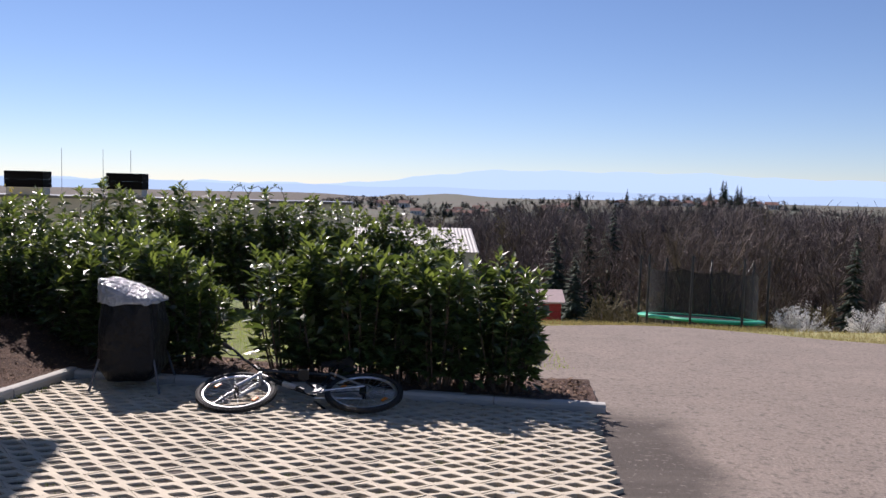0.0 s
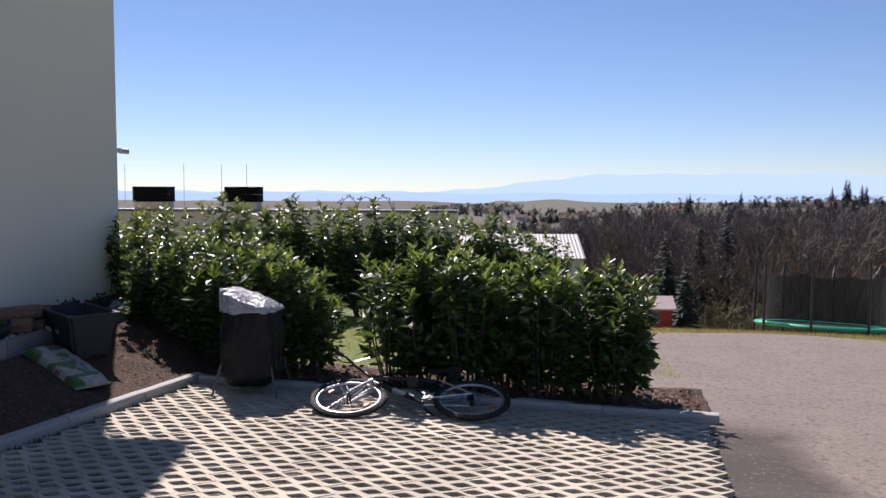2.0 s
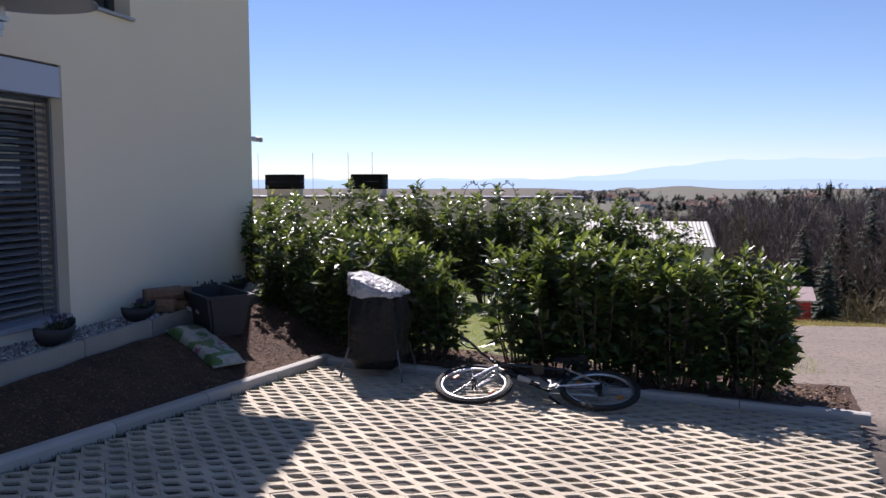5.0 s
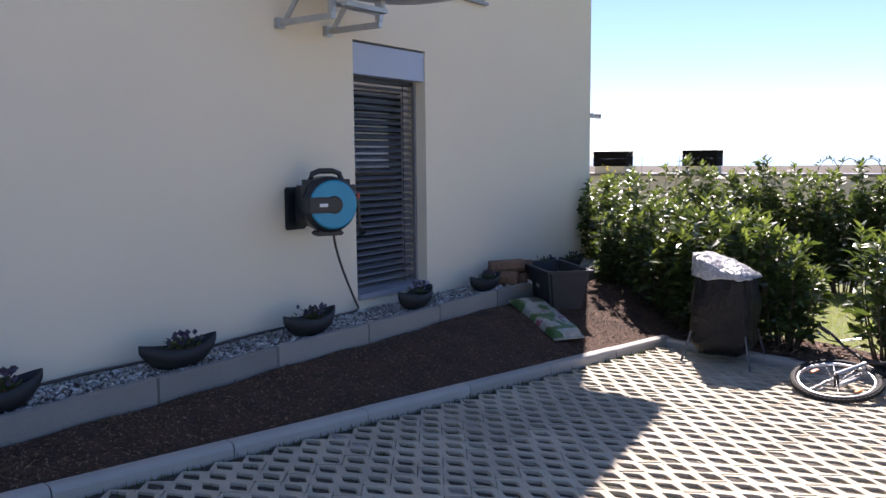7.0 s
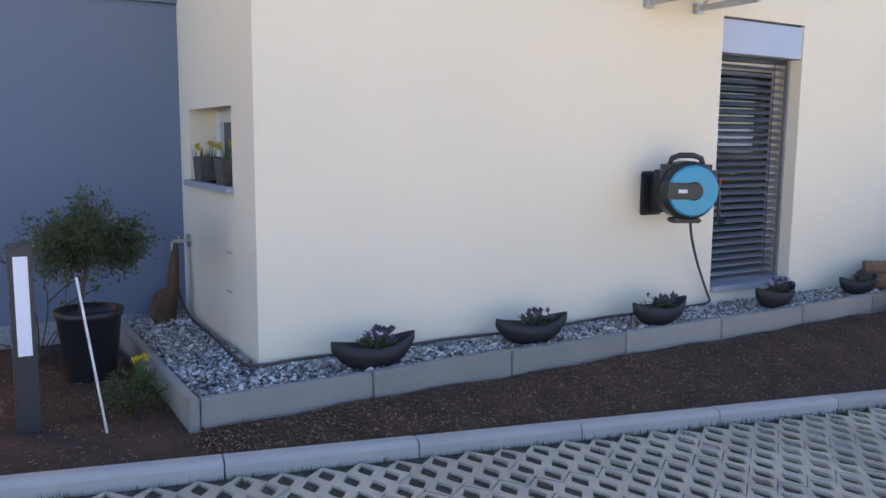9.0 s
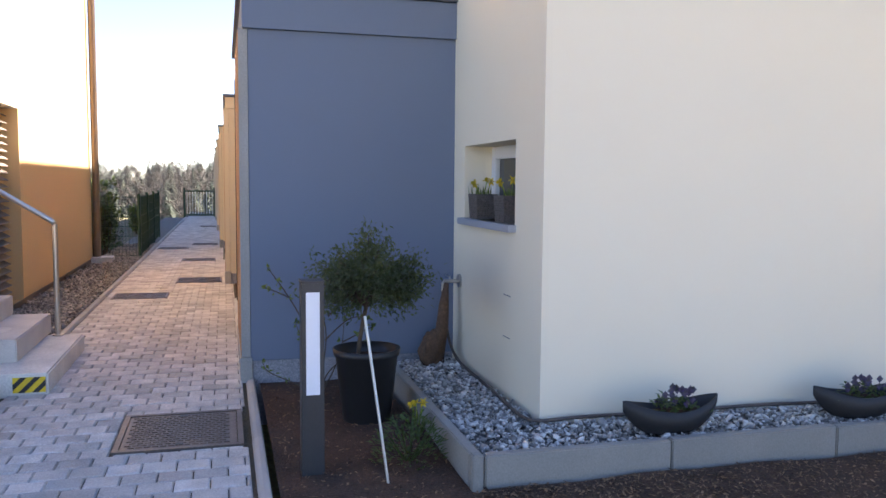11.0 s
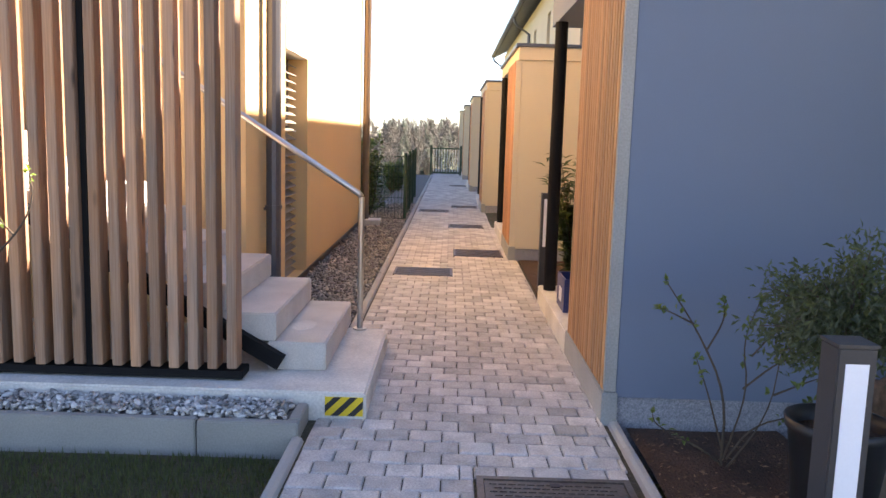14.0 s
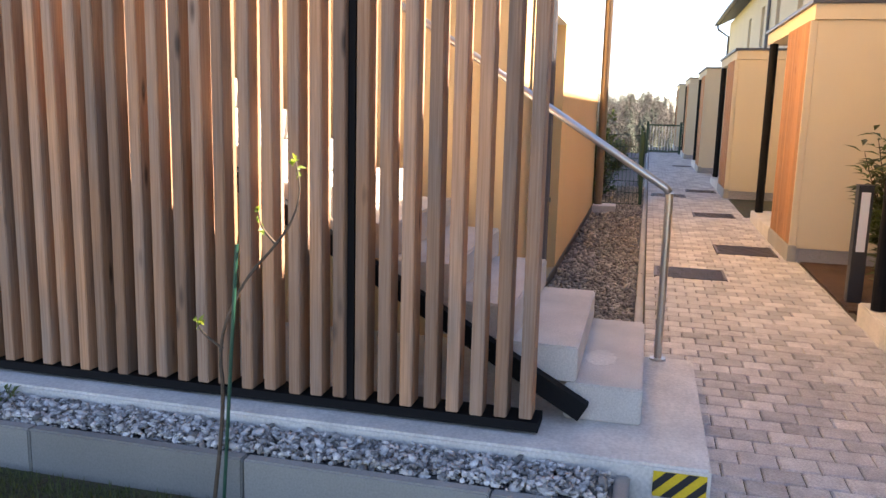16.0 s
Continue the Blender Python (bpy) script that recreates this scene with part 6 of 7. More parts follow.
    part("handlebar", tube(bmesh.new(), [(-0.66, -0.16, 0.86), (-0.55, -0.06, 0.83), (-0.46, 0, 0.82), (-0.35, 0.05, 0.83), (-0.22, 0.14, 0.86)], 0.012, 10), PAINT, t, smooth=True)
    for s in (-1, 1):
        bar("grip", (-0.44 + s * 0.22, s * 0.15, 0.86), (-0.44 + s * 0.30, s * 0.2, 0.87), 0.017, TYRE)
        part("brake_lever", tube(bmesh.new(), [(-0.44 + s * 0.14, s * 0.09, 0.84), (-0.47 + s * 0.2, s * 0.12, 0.80), (-0.46 + s * 0.28, s * 0.17, 0.81)], 0.006, 6), PAINT, t)
    for r, yy in ((0.085, -0.05), (0.06, -0.062)):
        part("chainring", tube(bmesh.new(), [(bb[0], yy, bb[2]), (bb[0], yy + 0.004, bb[2])], r, 32), RIM, t)
    for s, d in ((-1, (-0.1, 0.12)), (1, (0.1, -0.12))):
        bar("crank", (bb[0], s * 0.065, bb[2]), (bb[0] + d[0], s * 0.075, bb[2] + d[1]), 0.010, PAINT)
        part("pedal", boxes((bb[0] + d[0] - 0.045, bb[0] + d[0] + 0.045, s * 0.13 - 0.045, s * 0.13 + 0.045, bb[2] + d[1] - 0.012, bb[2] + d[1] + 0.012)), TYRE, t)
    part("chain", tube(bmesh.new(), [(bb[0], -0.055, bb[2] + 0.083), (0.54, -0.045, 0.335 + 0.055), (0.60, -0.045, 0.335), (0.54, -0.045, 0.28), (bb[0], -0.055, bb[2] - 0.083)], 0.004, 5), PAINT, t)
    part("brake_cable", tube(bmesh.new(), [(-0.47, 0.18, 0.83), (-0.55, 0.1, 0.9), (-0.50, 0.02, 0.86), (-0.38, 0.0, 0.72)], 0.003, 5), TYRE, t)
    part("derailleur", boxes((0.50, 0.56, -0.075, -0.055, 0.18, 0.29), bevel=0.008), PAINT, t)
    # lay it down: wheels flat, handlebar end away from the yard
    c = Vector((-0.54, 6.86, 0))
    ang = math.atan2(0.09, 1.08)
    flat = Matrix.Translation((c.x, c.y, G(c.x, c.y) + 0.125)) @ Matrix.Rotation(-0.02, 4, "X") @ Matrix.Rotation(ang * 0.4, 4, "Z") @ Matrix.Rotation(radians(-75), 4, "X") @ Matrix.Translation((0, 0, -0.335))
    t.matrix_basis = flat
    return tagged(t, "black and silver mountain bike lying on its side", "bicycle")


bicycle()


# ---- porch things ----
def porch_bush():
    r = np.random.default_rng(77)
    t = empty("porch_bush", -10.85, 0.36, 0.12)
    bm = bmesh.new()
    pos, al = [], []
    for k in range(38):
        a = r.uniform(0, 2 * np.pi)
        w = r.uniform(0.2, 1)
        e = np.array([0.46 * math.cos(a) * w, 0.42 * math.sin(a) * w, r.uniform(0.75, 1.6) * (1 - 0.25 * w)])
        tube(bm, [(0, 0, 0), (e[0] * 0.4, e[1] * 0.4, e[2] * 0.5), e], [0.012, 0.008, 0.003], 5, caps=False)
        for i in range(56):
            s = r.uniform(0.15, 1.04)
            pos.append(np.array([e[0] * s, e[1] * s, e[2] * s]) + r.normal(0, 0.03, 3))
            b = r.uniform(0, 2 * np.pi)
            al.append([math.cos(b), math.sin(b), r.uniform(-0.2, 0.8)])
    part("branchwork", bm, BARK, t)
    v, f = leaf_arrays(pos, al, np.tile([0, 0, 1.0], (len(pos), 1)), r.uniform(0.10, 0.17, len(pos)), 0.052)
    mesh_from("leaves", v, f, LAUREL, t)
    return tagged(t, "leafy green laurel beside the porch post", "bush")


porch_bush()
structure(part("porch_bed", boxes((-12.28, -10.15, -0.12, 1.4, -0.1, 0.13)), MULCH), "mulched bed between two porches", "bed")
structure(part("porch_bed_second", boxes((-18.5, -15.9, -0.28, 1.4, -0.1, 0.13)), GRASS), "grass patch between two porches", "lawn")
CRATE = material("blue_crate", (0.03, 0.04, 0.14), 0.5, var=0.1, bump=0.05)
t = tagged(empty("drinks_crate", -8.75, 0.06, PATH_Z + 0.162), "dark blue plastic drinks crate on the porch step", "crate")
bm = boxes((-0.2, 0.2, -0.15, 0.15, 0.0, 0.02), (-0.2, 0.2, -0.15, -0.135, 0.02, 0.26), (-0.2, 0.2, 0.135, 0.15, 0.02, 0.26), (-0.2, -0.185, -0.134, 0.134, 0.02, 0.26), (0.185, 0.2, -0.134, 0.134, 0.02, 0.26))
part("shell", bm, CRATE, t)
part("label", boxes((-0.07, 0.07, -0.1525, -0.1505, 0.06, 0.17)), WHITE_FRAME, t, "pale printed panel")
part("label", boxes((0.2005, 0.202, -0.06, 0.06, 0.08, 0.16)), WHITE_FRAME, t, "pale printed panel")
t = tagged(empty("plant_pot", -9.15, 0.3, PATH_Z + 0.162), "dark round plant pot standing on the porch step", "pot")
part("pot", tube(bmesh.new(), [(0, 0, 0), (0, 0, 0.22)], [0.09, 0.13], 24), BLACK_PLASTIC, t)
part("soil", tube(bmesh.new(), [(0, 0, 0.221), (0, 0, 0.224)], 0.115, 20), MULCH, t)
r = np.random.default_rng(78)
b = r.uniform(0, 2 * np.pi, 160)
v, f = leaf_arrays(np.stack([0.19 * np.cos(b) * r.uniform(0, 1, 160), 0.19 * np.sin(b) * r.uniform(0, 1, 160), r.uniform(0.22, 0.62, 160)], 1), np.stack([np.cos(b), np.sin(b), r.uniform(0, 1, 160)], 1), np.tile([0, 0, 1.0], (160, 1)), 0.09, 0.03)
mesh_from("leaves", v, f, LAUREL, t)


# ---- end of the path: fences, gate, bushes ----
GREEN_METAL = material("green_fence", (0.015, 0.05, 0.03), 0.5, 0.2, var=0.1, bump=0.03)


def mesh_fence(p0, p1, h, label):
    p0, p1 = Vector(p0), Vector(p1)
    t = empty("wire_fence", *p0)
    d = p1 - p0
    n = max(1, round(d.length / 2.0))
    for i in range(n + 1):
        q = d * (i / n)
        part("post", tube(bmesh.new(), [q, q + Vector((0, 0, h + 0.05))], 0.03, 6), GREEN_METAL, t)
    bm = bmesh.new()
    k = 0.0
    while k < d.length:
        q = d.normalized() * k
        tube(bm, [q + Vector((0, 0, 0.03)), q + Vector((0, 0, h))], 0.004, 3, caps=False)
        k += 0.06
    for j in range(7):
        z = 0.05 + j * (h - 0.06) / 6
        tube(bm, [Vector((0, 0, z)), d + Vector((0, 0, z))], 0.005, 3, caps=False)
    part("wire_mesh", bm, GREEN_METAL, t, "welded green wire mesh")
    return tagged(t, label, "fence", "garden fences")


mesh_fence((-16.7, -1.78, 0.1), (-16.7, -8.0, 0.1), 1.15, "dark green wire fence across the garden")
mesh_fence((-16.75, -1.78, 0.1), (-22.5, -1.86, 0.1), 1.15, "dark green wire fence along the path")


def end_gate():
    t = empty("garden_gate", -34.0, -1.75, 0.12)
    for y in (0.0, 1.15):
        part("post", boxes((-0.04, 0.04, y - 0.04, y + 0.04, 0, 1.15)), GREEN_METAL, t)
    for z in (0.08, 1.0):
        part("gate_rail", boxes((-0.02, 0.02, 0.05, 1.1, z, z + 0.05)), GREEN_METAL, t)
    for k in range(10):
        y = 0.1 + k * 0.105
        part("bar", tube(bmesh.new(), [(0, y, 0.13), (0, y, 1.0)], 0.012, 6), ALU, t)
    return tagged(t, "metal bar gate at the end of the path", "gate")


end_gate()
t = tagged(empty("post_box", -33.6, -0.35, 0.12), "dark green box on a post by the gate", "box")
part("box", boxes((-0.15, 0.15, -0.2, 0.25, 0.75, 1.15), bevel=0.02), GREEN_METAL, t)
part("post", boxes((-0.03, 0.03, -0.03, 0.03, 0, 0.75)), GREEN_METAL, t)
for i, (x, y, s) in enumerate([(-17.6, -2.6, 0.85), (-18.4, -3.2, 0.9), (-19.2, -2.8, 0.8), (-17.8, -3.9, 0.9), (-18.8, -4.6, 0.95), (-24.5, -2.5, 0.75), (-26.0, -2.6, 0.7)]):
    plant(low[i % 3] if s < 0.82 else tall[i % 2], x, y, 0.02, s)
structure(part("garden_lawn", boxes((-34, -15.95, -9, -1.9, -0.1, 0.06)), GRASS), "lawn of the garden beside the path", "lawn")

# ---- building with flat roof behind the hedge ----
STUCCO = material("grey_beige_stucco", (0.50, 0.48, 0.43), 0.9, var=0.05, scale=1, fine=60, bump=0.2)


TAR = material("matt_black", (0.006, 0.006, 0.007), 0.9, var=0.2, bump=0.05, spec=0.1)


def flat_building():
    t = empty("flat_roof_house", -1.27, 24.2, -3.38)
    part("wall", boxes((-22, 0, 0.0, 1.1, -0.5, 4.42)), STUCCO, t)
    part("roof", boxes((-22.04, 0.04, -0.05, 1.15, 4.424, 4.5)), GREY_PIPE, t, "dark metal parapet capping")
    for x, w in ((-10.02, 1.05), (-7.1, 0.98)):
        c = part("chimney", boxes((x, x + w, 0.1, 0.6, 4.505, 4.71)), STUCCO, t)
        for k in range(4):
            z = 4.72 + k * 0.118
            part("louvre", boxes((x - 0.03, x + w + 0.03, 0.05, 0.65, z, z + 0.1165), bevel=0.006), TAR, c, "black chimney louvre ring")
    for x in (-10.4, -8.5, -7.3, -6.5):
        part("lightning_rod", tube(bmesh.new(), [(x, 0.3, 4.5), (x, 0.3, 5.88)], 0.008, 5), ALU, t)
    return tagged(t, "flat-roofed beige house with black louvred chimneys", "house")


flat_building()


def shed():
    t = empty("metal_shed", 4.3, 42, -5.75)
    SHEET = material("ribbed_roof_sheet", (0.33, 0.315, 0.295), 0.6, 0.1, var=0.08, scale=1.5, bump=0.05)
    bm = bmesh.new()
    L, n = 9.5, 96
    prof = []
    for i in range(n + 1):
        x = -L * i / n
        h = 0.025 if i % 2 else 0.0
        prof.append((x, h))
    a = [bm.verts.new((x, 0, 4.05 + h)) for x, h in prof]
    b = [bm.verts.new((x, 5.2, 5.05 + h)) for x, h in prof]
    for i in range(n):
        bm.faces.new((a[i], a[i + 1], b[i + 1], b[i]))
    r_ = bmesh.ops.extrude_face_region(bm, geom=bm.faces[:])
    for v in r_["geom"]:
        if isinstance(v, bmesh.types.BMVert):
            v.co.z -= 0.06
    bmesh.ops.recalc_face_normals(bm, faces=bm.faces)
    part("roof", bm, SHEET, t, "pale ribbed metal roof")
    part("wall", boxes((-L + 0.1, -0.1, 0.2, 0.4, -1, 4.0), (-0.3, -0.1, 0.404, 5.0, -1, 3.7), (-L + 0.1, -0.1, 5.0, 5.1, -1, 4.9)), STUCCO, t)
    part("lean_to", boxes((-7.0, -3.2, -2.4, -0.05, -1, 4.45)), STUCCO, t, "pale flat-roofed extension")
    part("lean_to_roof", boxes((-7.1, -3.1, -2.5, 0.0, 4.454, 4.6)), CONCRETE_LIGHT, t)
    return tagged(t, "long shed with a pale ribbed metal roof", "shed")


shed()


# ---- wire arches, yellow bush ----
def arch(x):
    t = empty("garden_arch", x, 13.9, 0.12)
    bm = tube(bmesh.new(), [(-0.17, 0, -0.6), (-0.17, 0, 1.15), (-0.14, 0, 1.3), (-0.08, 0, 1.4), (0.0, 0, 1.44), (0.08, 0, 1.4), (0.14, 0, 1.3), (0.17, 0, 1.15), (0.17, 0, -0.6)], 0.0065, 6)
    part("hoop", bm, BARK, t)
    g = np.random.default_rng(int(abs(x) * 100))
    a = g.uniform(0, np.pi, 14)
    v, f = leaf_arrays(np.stack([0.17 * np.cos(a), g.normal(0, 0.02, 14), 1.2 + 0.24 * np.sin(a)], 1), g.normal(0, 1, (14, 3)) + np.array([0, 0, 0.7]), g.normal(0, 1, (14, 3)) + np.array([0, 0, 1]), 0.07, 0.03)
    mesh_from("leaves", v, f, LAUREL, t)
    return tagged(t, "thin hoop of a garden trellis with a climbing plant", "trellis", "trellis hoops")


for x in (-2.47, -2.17, -1.87):
    arch(x)


def blossom_bush(name, x, y, z, w, h, mat, n, seed, label, size=0.06):
    t = empty(name, x, y, z)
    g = np.random.default_rng(seed)
    bm = bmesh.new()
    pos = []
    for k in range(26):
        d = unit(g.normal(0, 1, 3) * np.array([1, 1, 0.8]))
        e = np.array([d[0] * w, d[1] * w, abs(d[2]) * h + 0.15 * h])
        tube(bm, [(0, 0, 0), e * np.array([0.4, 0.4, 0.6]), e], [0.015, 0.01, 0.004], 4, caps=False)
        for i in range(n // 26):
            s = g.uniform(0.35, 1.05)
            pos.append(e * s + g.normal(0, 0.07 * w, 3))
    pos = np.array(pos)
    pos[:, 2] = np.maximum(pos[:, 2], 0.02)
    v, f = leaf_arrays(pos, g.normal(0, 1, pos.shape) + np.array([0, 0, 0.4]), g.normal(0, 1, pos.shape) + np.array([0, 0, 1]), g.uniform(0.6, 1.2, len(pos)) * size, size * 0.7)
    part("branches", bm, BARK, t)
    mesh_from("blossoms" if mat is not HERB else "leaves", v, f, mat, t)
    return tagged(t, label, "bush")


YELLOW_LEAF = leaf_material("yellow_foliage", (0.42, 0.36, 0.03), 0.5, 0.35, 0.3, tint=(0.6, 0.5, 0.04))
blossom_bush("yellow_bush", -5.35, 12.0, -0.4, 0.5, 1.55, YELLOW_LEAF, 1600, 5, "golden-yellow spring bush behind the hedge", 0.05)
for i, (x, y, w, h) in enumerate([(11.7, 23.0, 0.5, 0.75), (12.35, 23.3, 0.6, 0.85), (13.9, 23.0, 0.55, 0.75), (14.7, 23.2, 0.7, 0.95), (16.2, 23.0, 0.7, 0.95)]):
    blossom_bush("blossom_bush", x, y, terrain(x, y), w, h, PETAL_WHITE, 2000, 60 + i, "bush covered in white spring blossom on the meadow edge", 0.055)


# ---- trampoline ----
def trampoline():
    cx, cy = 9.5, 24.3
    z = terrain(cx, cy) + 0.33
    t = empty("trampoline", cx, cy, z)
    t.matrix_basis = pose(cx, cy, z, -5.5, 2.5, 0)
    R = 1.85
    pz = 0.42
    PAD = material("green_pad", (0.03, 0.42, 0.24), 0.45, var=0.08, bump=0.05)
    MAT_BLACK = material("trampoline_mat", (0.02, 0.02, 0.022), 0.8, var=0.1, bump=0.1)
    seg = 48
    bm = bmesh.new()
    pr = [(R - 0.3, pz + 0.0), (R - 0.3, pz + 0.04), (R, pz + 0.04), (R + 0.04, pz), (R, pz - 0.06)]
    rings = [[bm.verts.new((r_ * math.cos(2 * math.pi * k / seg), r_ * math.sin(2 * math.pi * k / seg), zz)) for k in range(seg)] for r_, zz in pr]
    for a, b in zip(rings, rings[1:]):
        for k in range(seg):
            bm.faces.new((a[k], b[k], b[(k + 1) % seg], a[(k + 1) % seg]))
    part("pad", bm, PAD, t, "bright green edge pad")
    part("jumping_mat", tube(bmesh.new(), [(0, 0, pz - 0.03), (0, 0, pz - 0.01)], R - 0.28, seg), MAT_BLACK, t)
    NET = bpy.data.materials.new("safety_net")
    NET.use_nodes = True
    nt = NET.node_tree
    tr = nt.nodes.new("ShaderNodeBsdfTransparent")
    mx = nt.nodes.new("ShaderNodeMixShader")
    bb_ = nt.nodes["Principled BSDF"]
    bb_.inputs["Base Color"].default_value = (0.02, 0.022, 0.022, 1)
    bb_.inputs["Roughness"].default_value = 0.9
    mx.inputs[0].default_value = 0.5
    nt.links.new(tr.outputs[0], mx.inputs[1])
    nt.links.new(bb_.outputs[0], mx.inputs[2])
    nt.links.new(mx.outputs[0], nt.nodes["Material Output"].inputs[0])
    bm = bmesh.new()
    lo, hi = [], []
    for k in range(seg * 2):
        a = 2 * math.pi * k / (seg * 2)
        sag = 0.12 * abs(math.sin(a * 4)) 
        lo.append(bm.verts.new(((R - 0.22) * math.cos(a), (R - 0.22) * math.sin(a), pz + 0.05)))
        hi.append(bm.verts.new(((R - 0.2 - 0.3 * sag) * math.cos(a), (R - 0.2 - 0.3 * sag) * math.sin(a), pz + 1.5 - sag)))
    for k in range(seg * 2):
        bm.faces.new((lo[k], lo[(k + 1) % (seg * 2)], hi[(k + 1) % (seg * 2)], hi[k]))
    part("net", bm, NET, t, "dark see-through safety net")
    for k in range(8):
        a = 2 * math.pi * (k + 0.35) / 8
        part("pole", tube(bmesh.new(), [((R + 0.06) * math.cos(a), (R + 0.06) * math.sin(a), -0.75), ((R + 0.06) * math.cos(a), (R + 0.06) * math.sin(a), pz + 1.85)], 0.035, 8), BLACK_PLASTIC, t, "black padded pole")
        part("strap", tube(bmesh.new(), [((R + 0.06) * math.cos(a), (R + 0.06) * math.sin(a), pz + 1.83), ((R - 0.2) * math.cos(a), (R - 0.2) * math.sin(a), pz + 1.48)], 0.012, 5), BLACK_PLASTIC, t)
    return tagged(t, "large round trampoline with green pad and dark safety net", "trampoline")


trampoline()


def playhouse():
    x, y = 5.05, 26.0
    z = terrain(x, y)
    t = empty("playhouse", x, y, z)
    t.scale = (0.76, 0.76, 0.76)
    RED = material("red_plank", (0.42, 0.03, 0.035), 0.6, var=0.15, bump=0.1, rnd=0.08)
    PINK = material("faded_roof_panel", (0.55, 0.42, 0.40), 0.6, var=0.15, bump=0.1)
    part("wall", boxes((-1.0, 0.6, -0.02, 0.0, 0, 0.95), (0.58, 0.6, 0.004, 1.2, 0, 0.95), (-1.0, 0.58, 1.18, 1.2, 0, 0.95)), RED, t)
    for k in range(8):
        part("plank", boxes((-1.0, 0.6, -0.05, -0.024, 0.005 + k * 0.12, 0.117 + k * 0.12)), RED, t)
    part("window", boxes((-0.35, 0.1, -0.07, -0.053, 0.38, 0.8)), GREY_PIPE, t, "dark window opening")
    bm = bmesh.new()
    a = [bm.verts.new(p) for p in ((-1.15, -0.25, 0.9), (0.75, -0.25, 0.9), (0.75, 0.6, 1.35), (-1.15, 0.6, 1.35), (0.75, 1.45, 0.9), (-1.15, 1.45, 0.9))]
    bm.faces.new((a[0], a[1], a[2], a[3]))
    bm.faces.new((a[3], a[2], a[4], a[5]))
    r_ = bmesh.ops.extrude_face_region(bm, geom=bm.faces[:])
    for v in r_["geom"]:
        if isinstance(v, bmesh.types.BMVert):
            v.co.z += 0.06
    bmesh.ops.recalc_face_normals(bm, faces=bm.faces)
    part("roof", bm, PINK, t, "pale pink faded roof")
    for k in range(9):
        part("roof_batten", boxes((-1.15 + k * 0.23, -1.11 + k * 0.23, -0.24, -0.2, 0.97, 0.99)), WHITE_FRAME, t)
    return tagged(t, "small red wooden playhouse with a faded roof", "playhouse")


playhouse()

# ---- woods ----
LITTER = material("leaf_litter", (0.13, 0.098, 0.072), 0.95, var=0.4, scale=0.5, fine=9, bump=0.6, depth=0.05, other=(0.055, 0.045, 0.034))
litter_x = [-30 + 4.0 * i for i in range(44)]
litter_y = [0.0 + 4.0 * i for i in range(40)]


def wood_edge(x):
    return 60 - max(0, x - 14) * 0.85 + 1.5 * math.sin(x * 0.4)


bm = bmesh.new()
grid = [[bm.verts.new((x, wood_edge(x) + q, terrain(x, wood_edge(x) + q) + 0.12)) for q in litter_y] for x in litter_x]
for a, b in zip(grid, grid[1:]):
    for k in range(len(litter_y) - 1):
        bm.faces.new((a[k], b[k], b[k + 1], a[k + 1]))
structure(part("forest_floor", bm, LITTER, smooth=True), "brown leaf litter under the bare woods", "ground")
WOOD_BARK = material("winter_twigs", (0.19, 0.152, 0.132), 0.95, var=0.3, scale=0.3, fine=8, bump=0.2, island=0.5)
CONIFER = material("spruce_needles", (0.04, 0.058, 0.032), 0.9, var=0.3, scale=0.5, fine=8, bump=0.2, island=0.5)
BUDDING = leaf_material("budding_twigs", (0.18, 0.15, 0.07), 0.8, 0.2, 0.5, tint=(0.3, 0.25, 0.08))


def sticks(p0, p1, r0, r1):
    """Three-sided tapered sticks between arrays of points."""
    d = unit(p1 - p0)
    a = np.cross(d, np.array([0.31, 0.17, 0.94]))
    a = unit(a)
    b = np.cross(d, a)
    vs = []
    for p, r_ in ((p0, r0), (p1, r1)):
        for k in range(3):
            c, s = math.cos(2.094 * k), math.sin(2.094 * k)
            vs.append(p + (a * c + b * s) * r_[:, None])
    v = np.stack(vs, 1).reshape(-1, 3)
    base = np.arange(len(p0))[:, None] * 6
    f = np.concatenate([base + np.array([[k, (k + 1) % 3, 3 + (k + 1) % 3]]) for k in range(3)] + [base + np.array([[k, 3 + (k + 1) % 3, 3 + k]]) for k in range(3)])
    return v, f


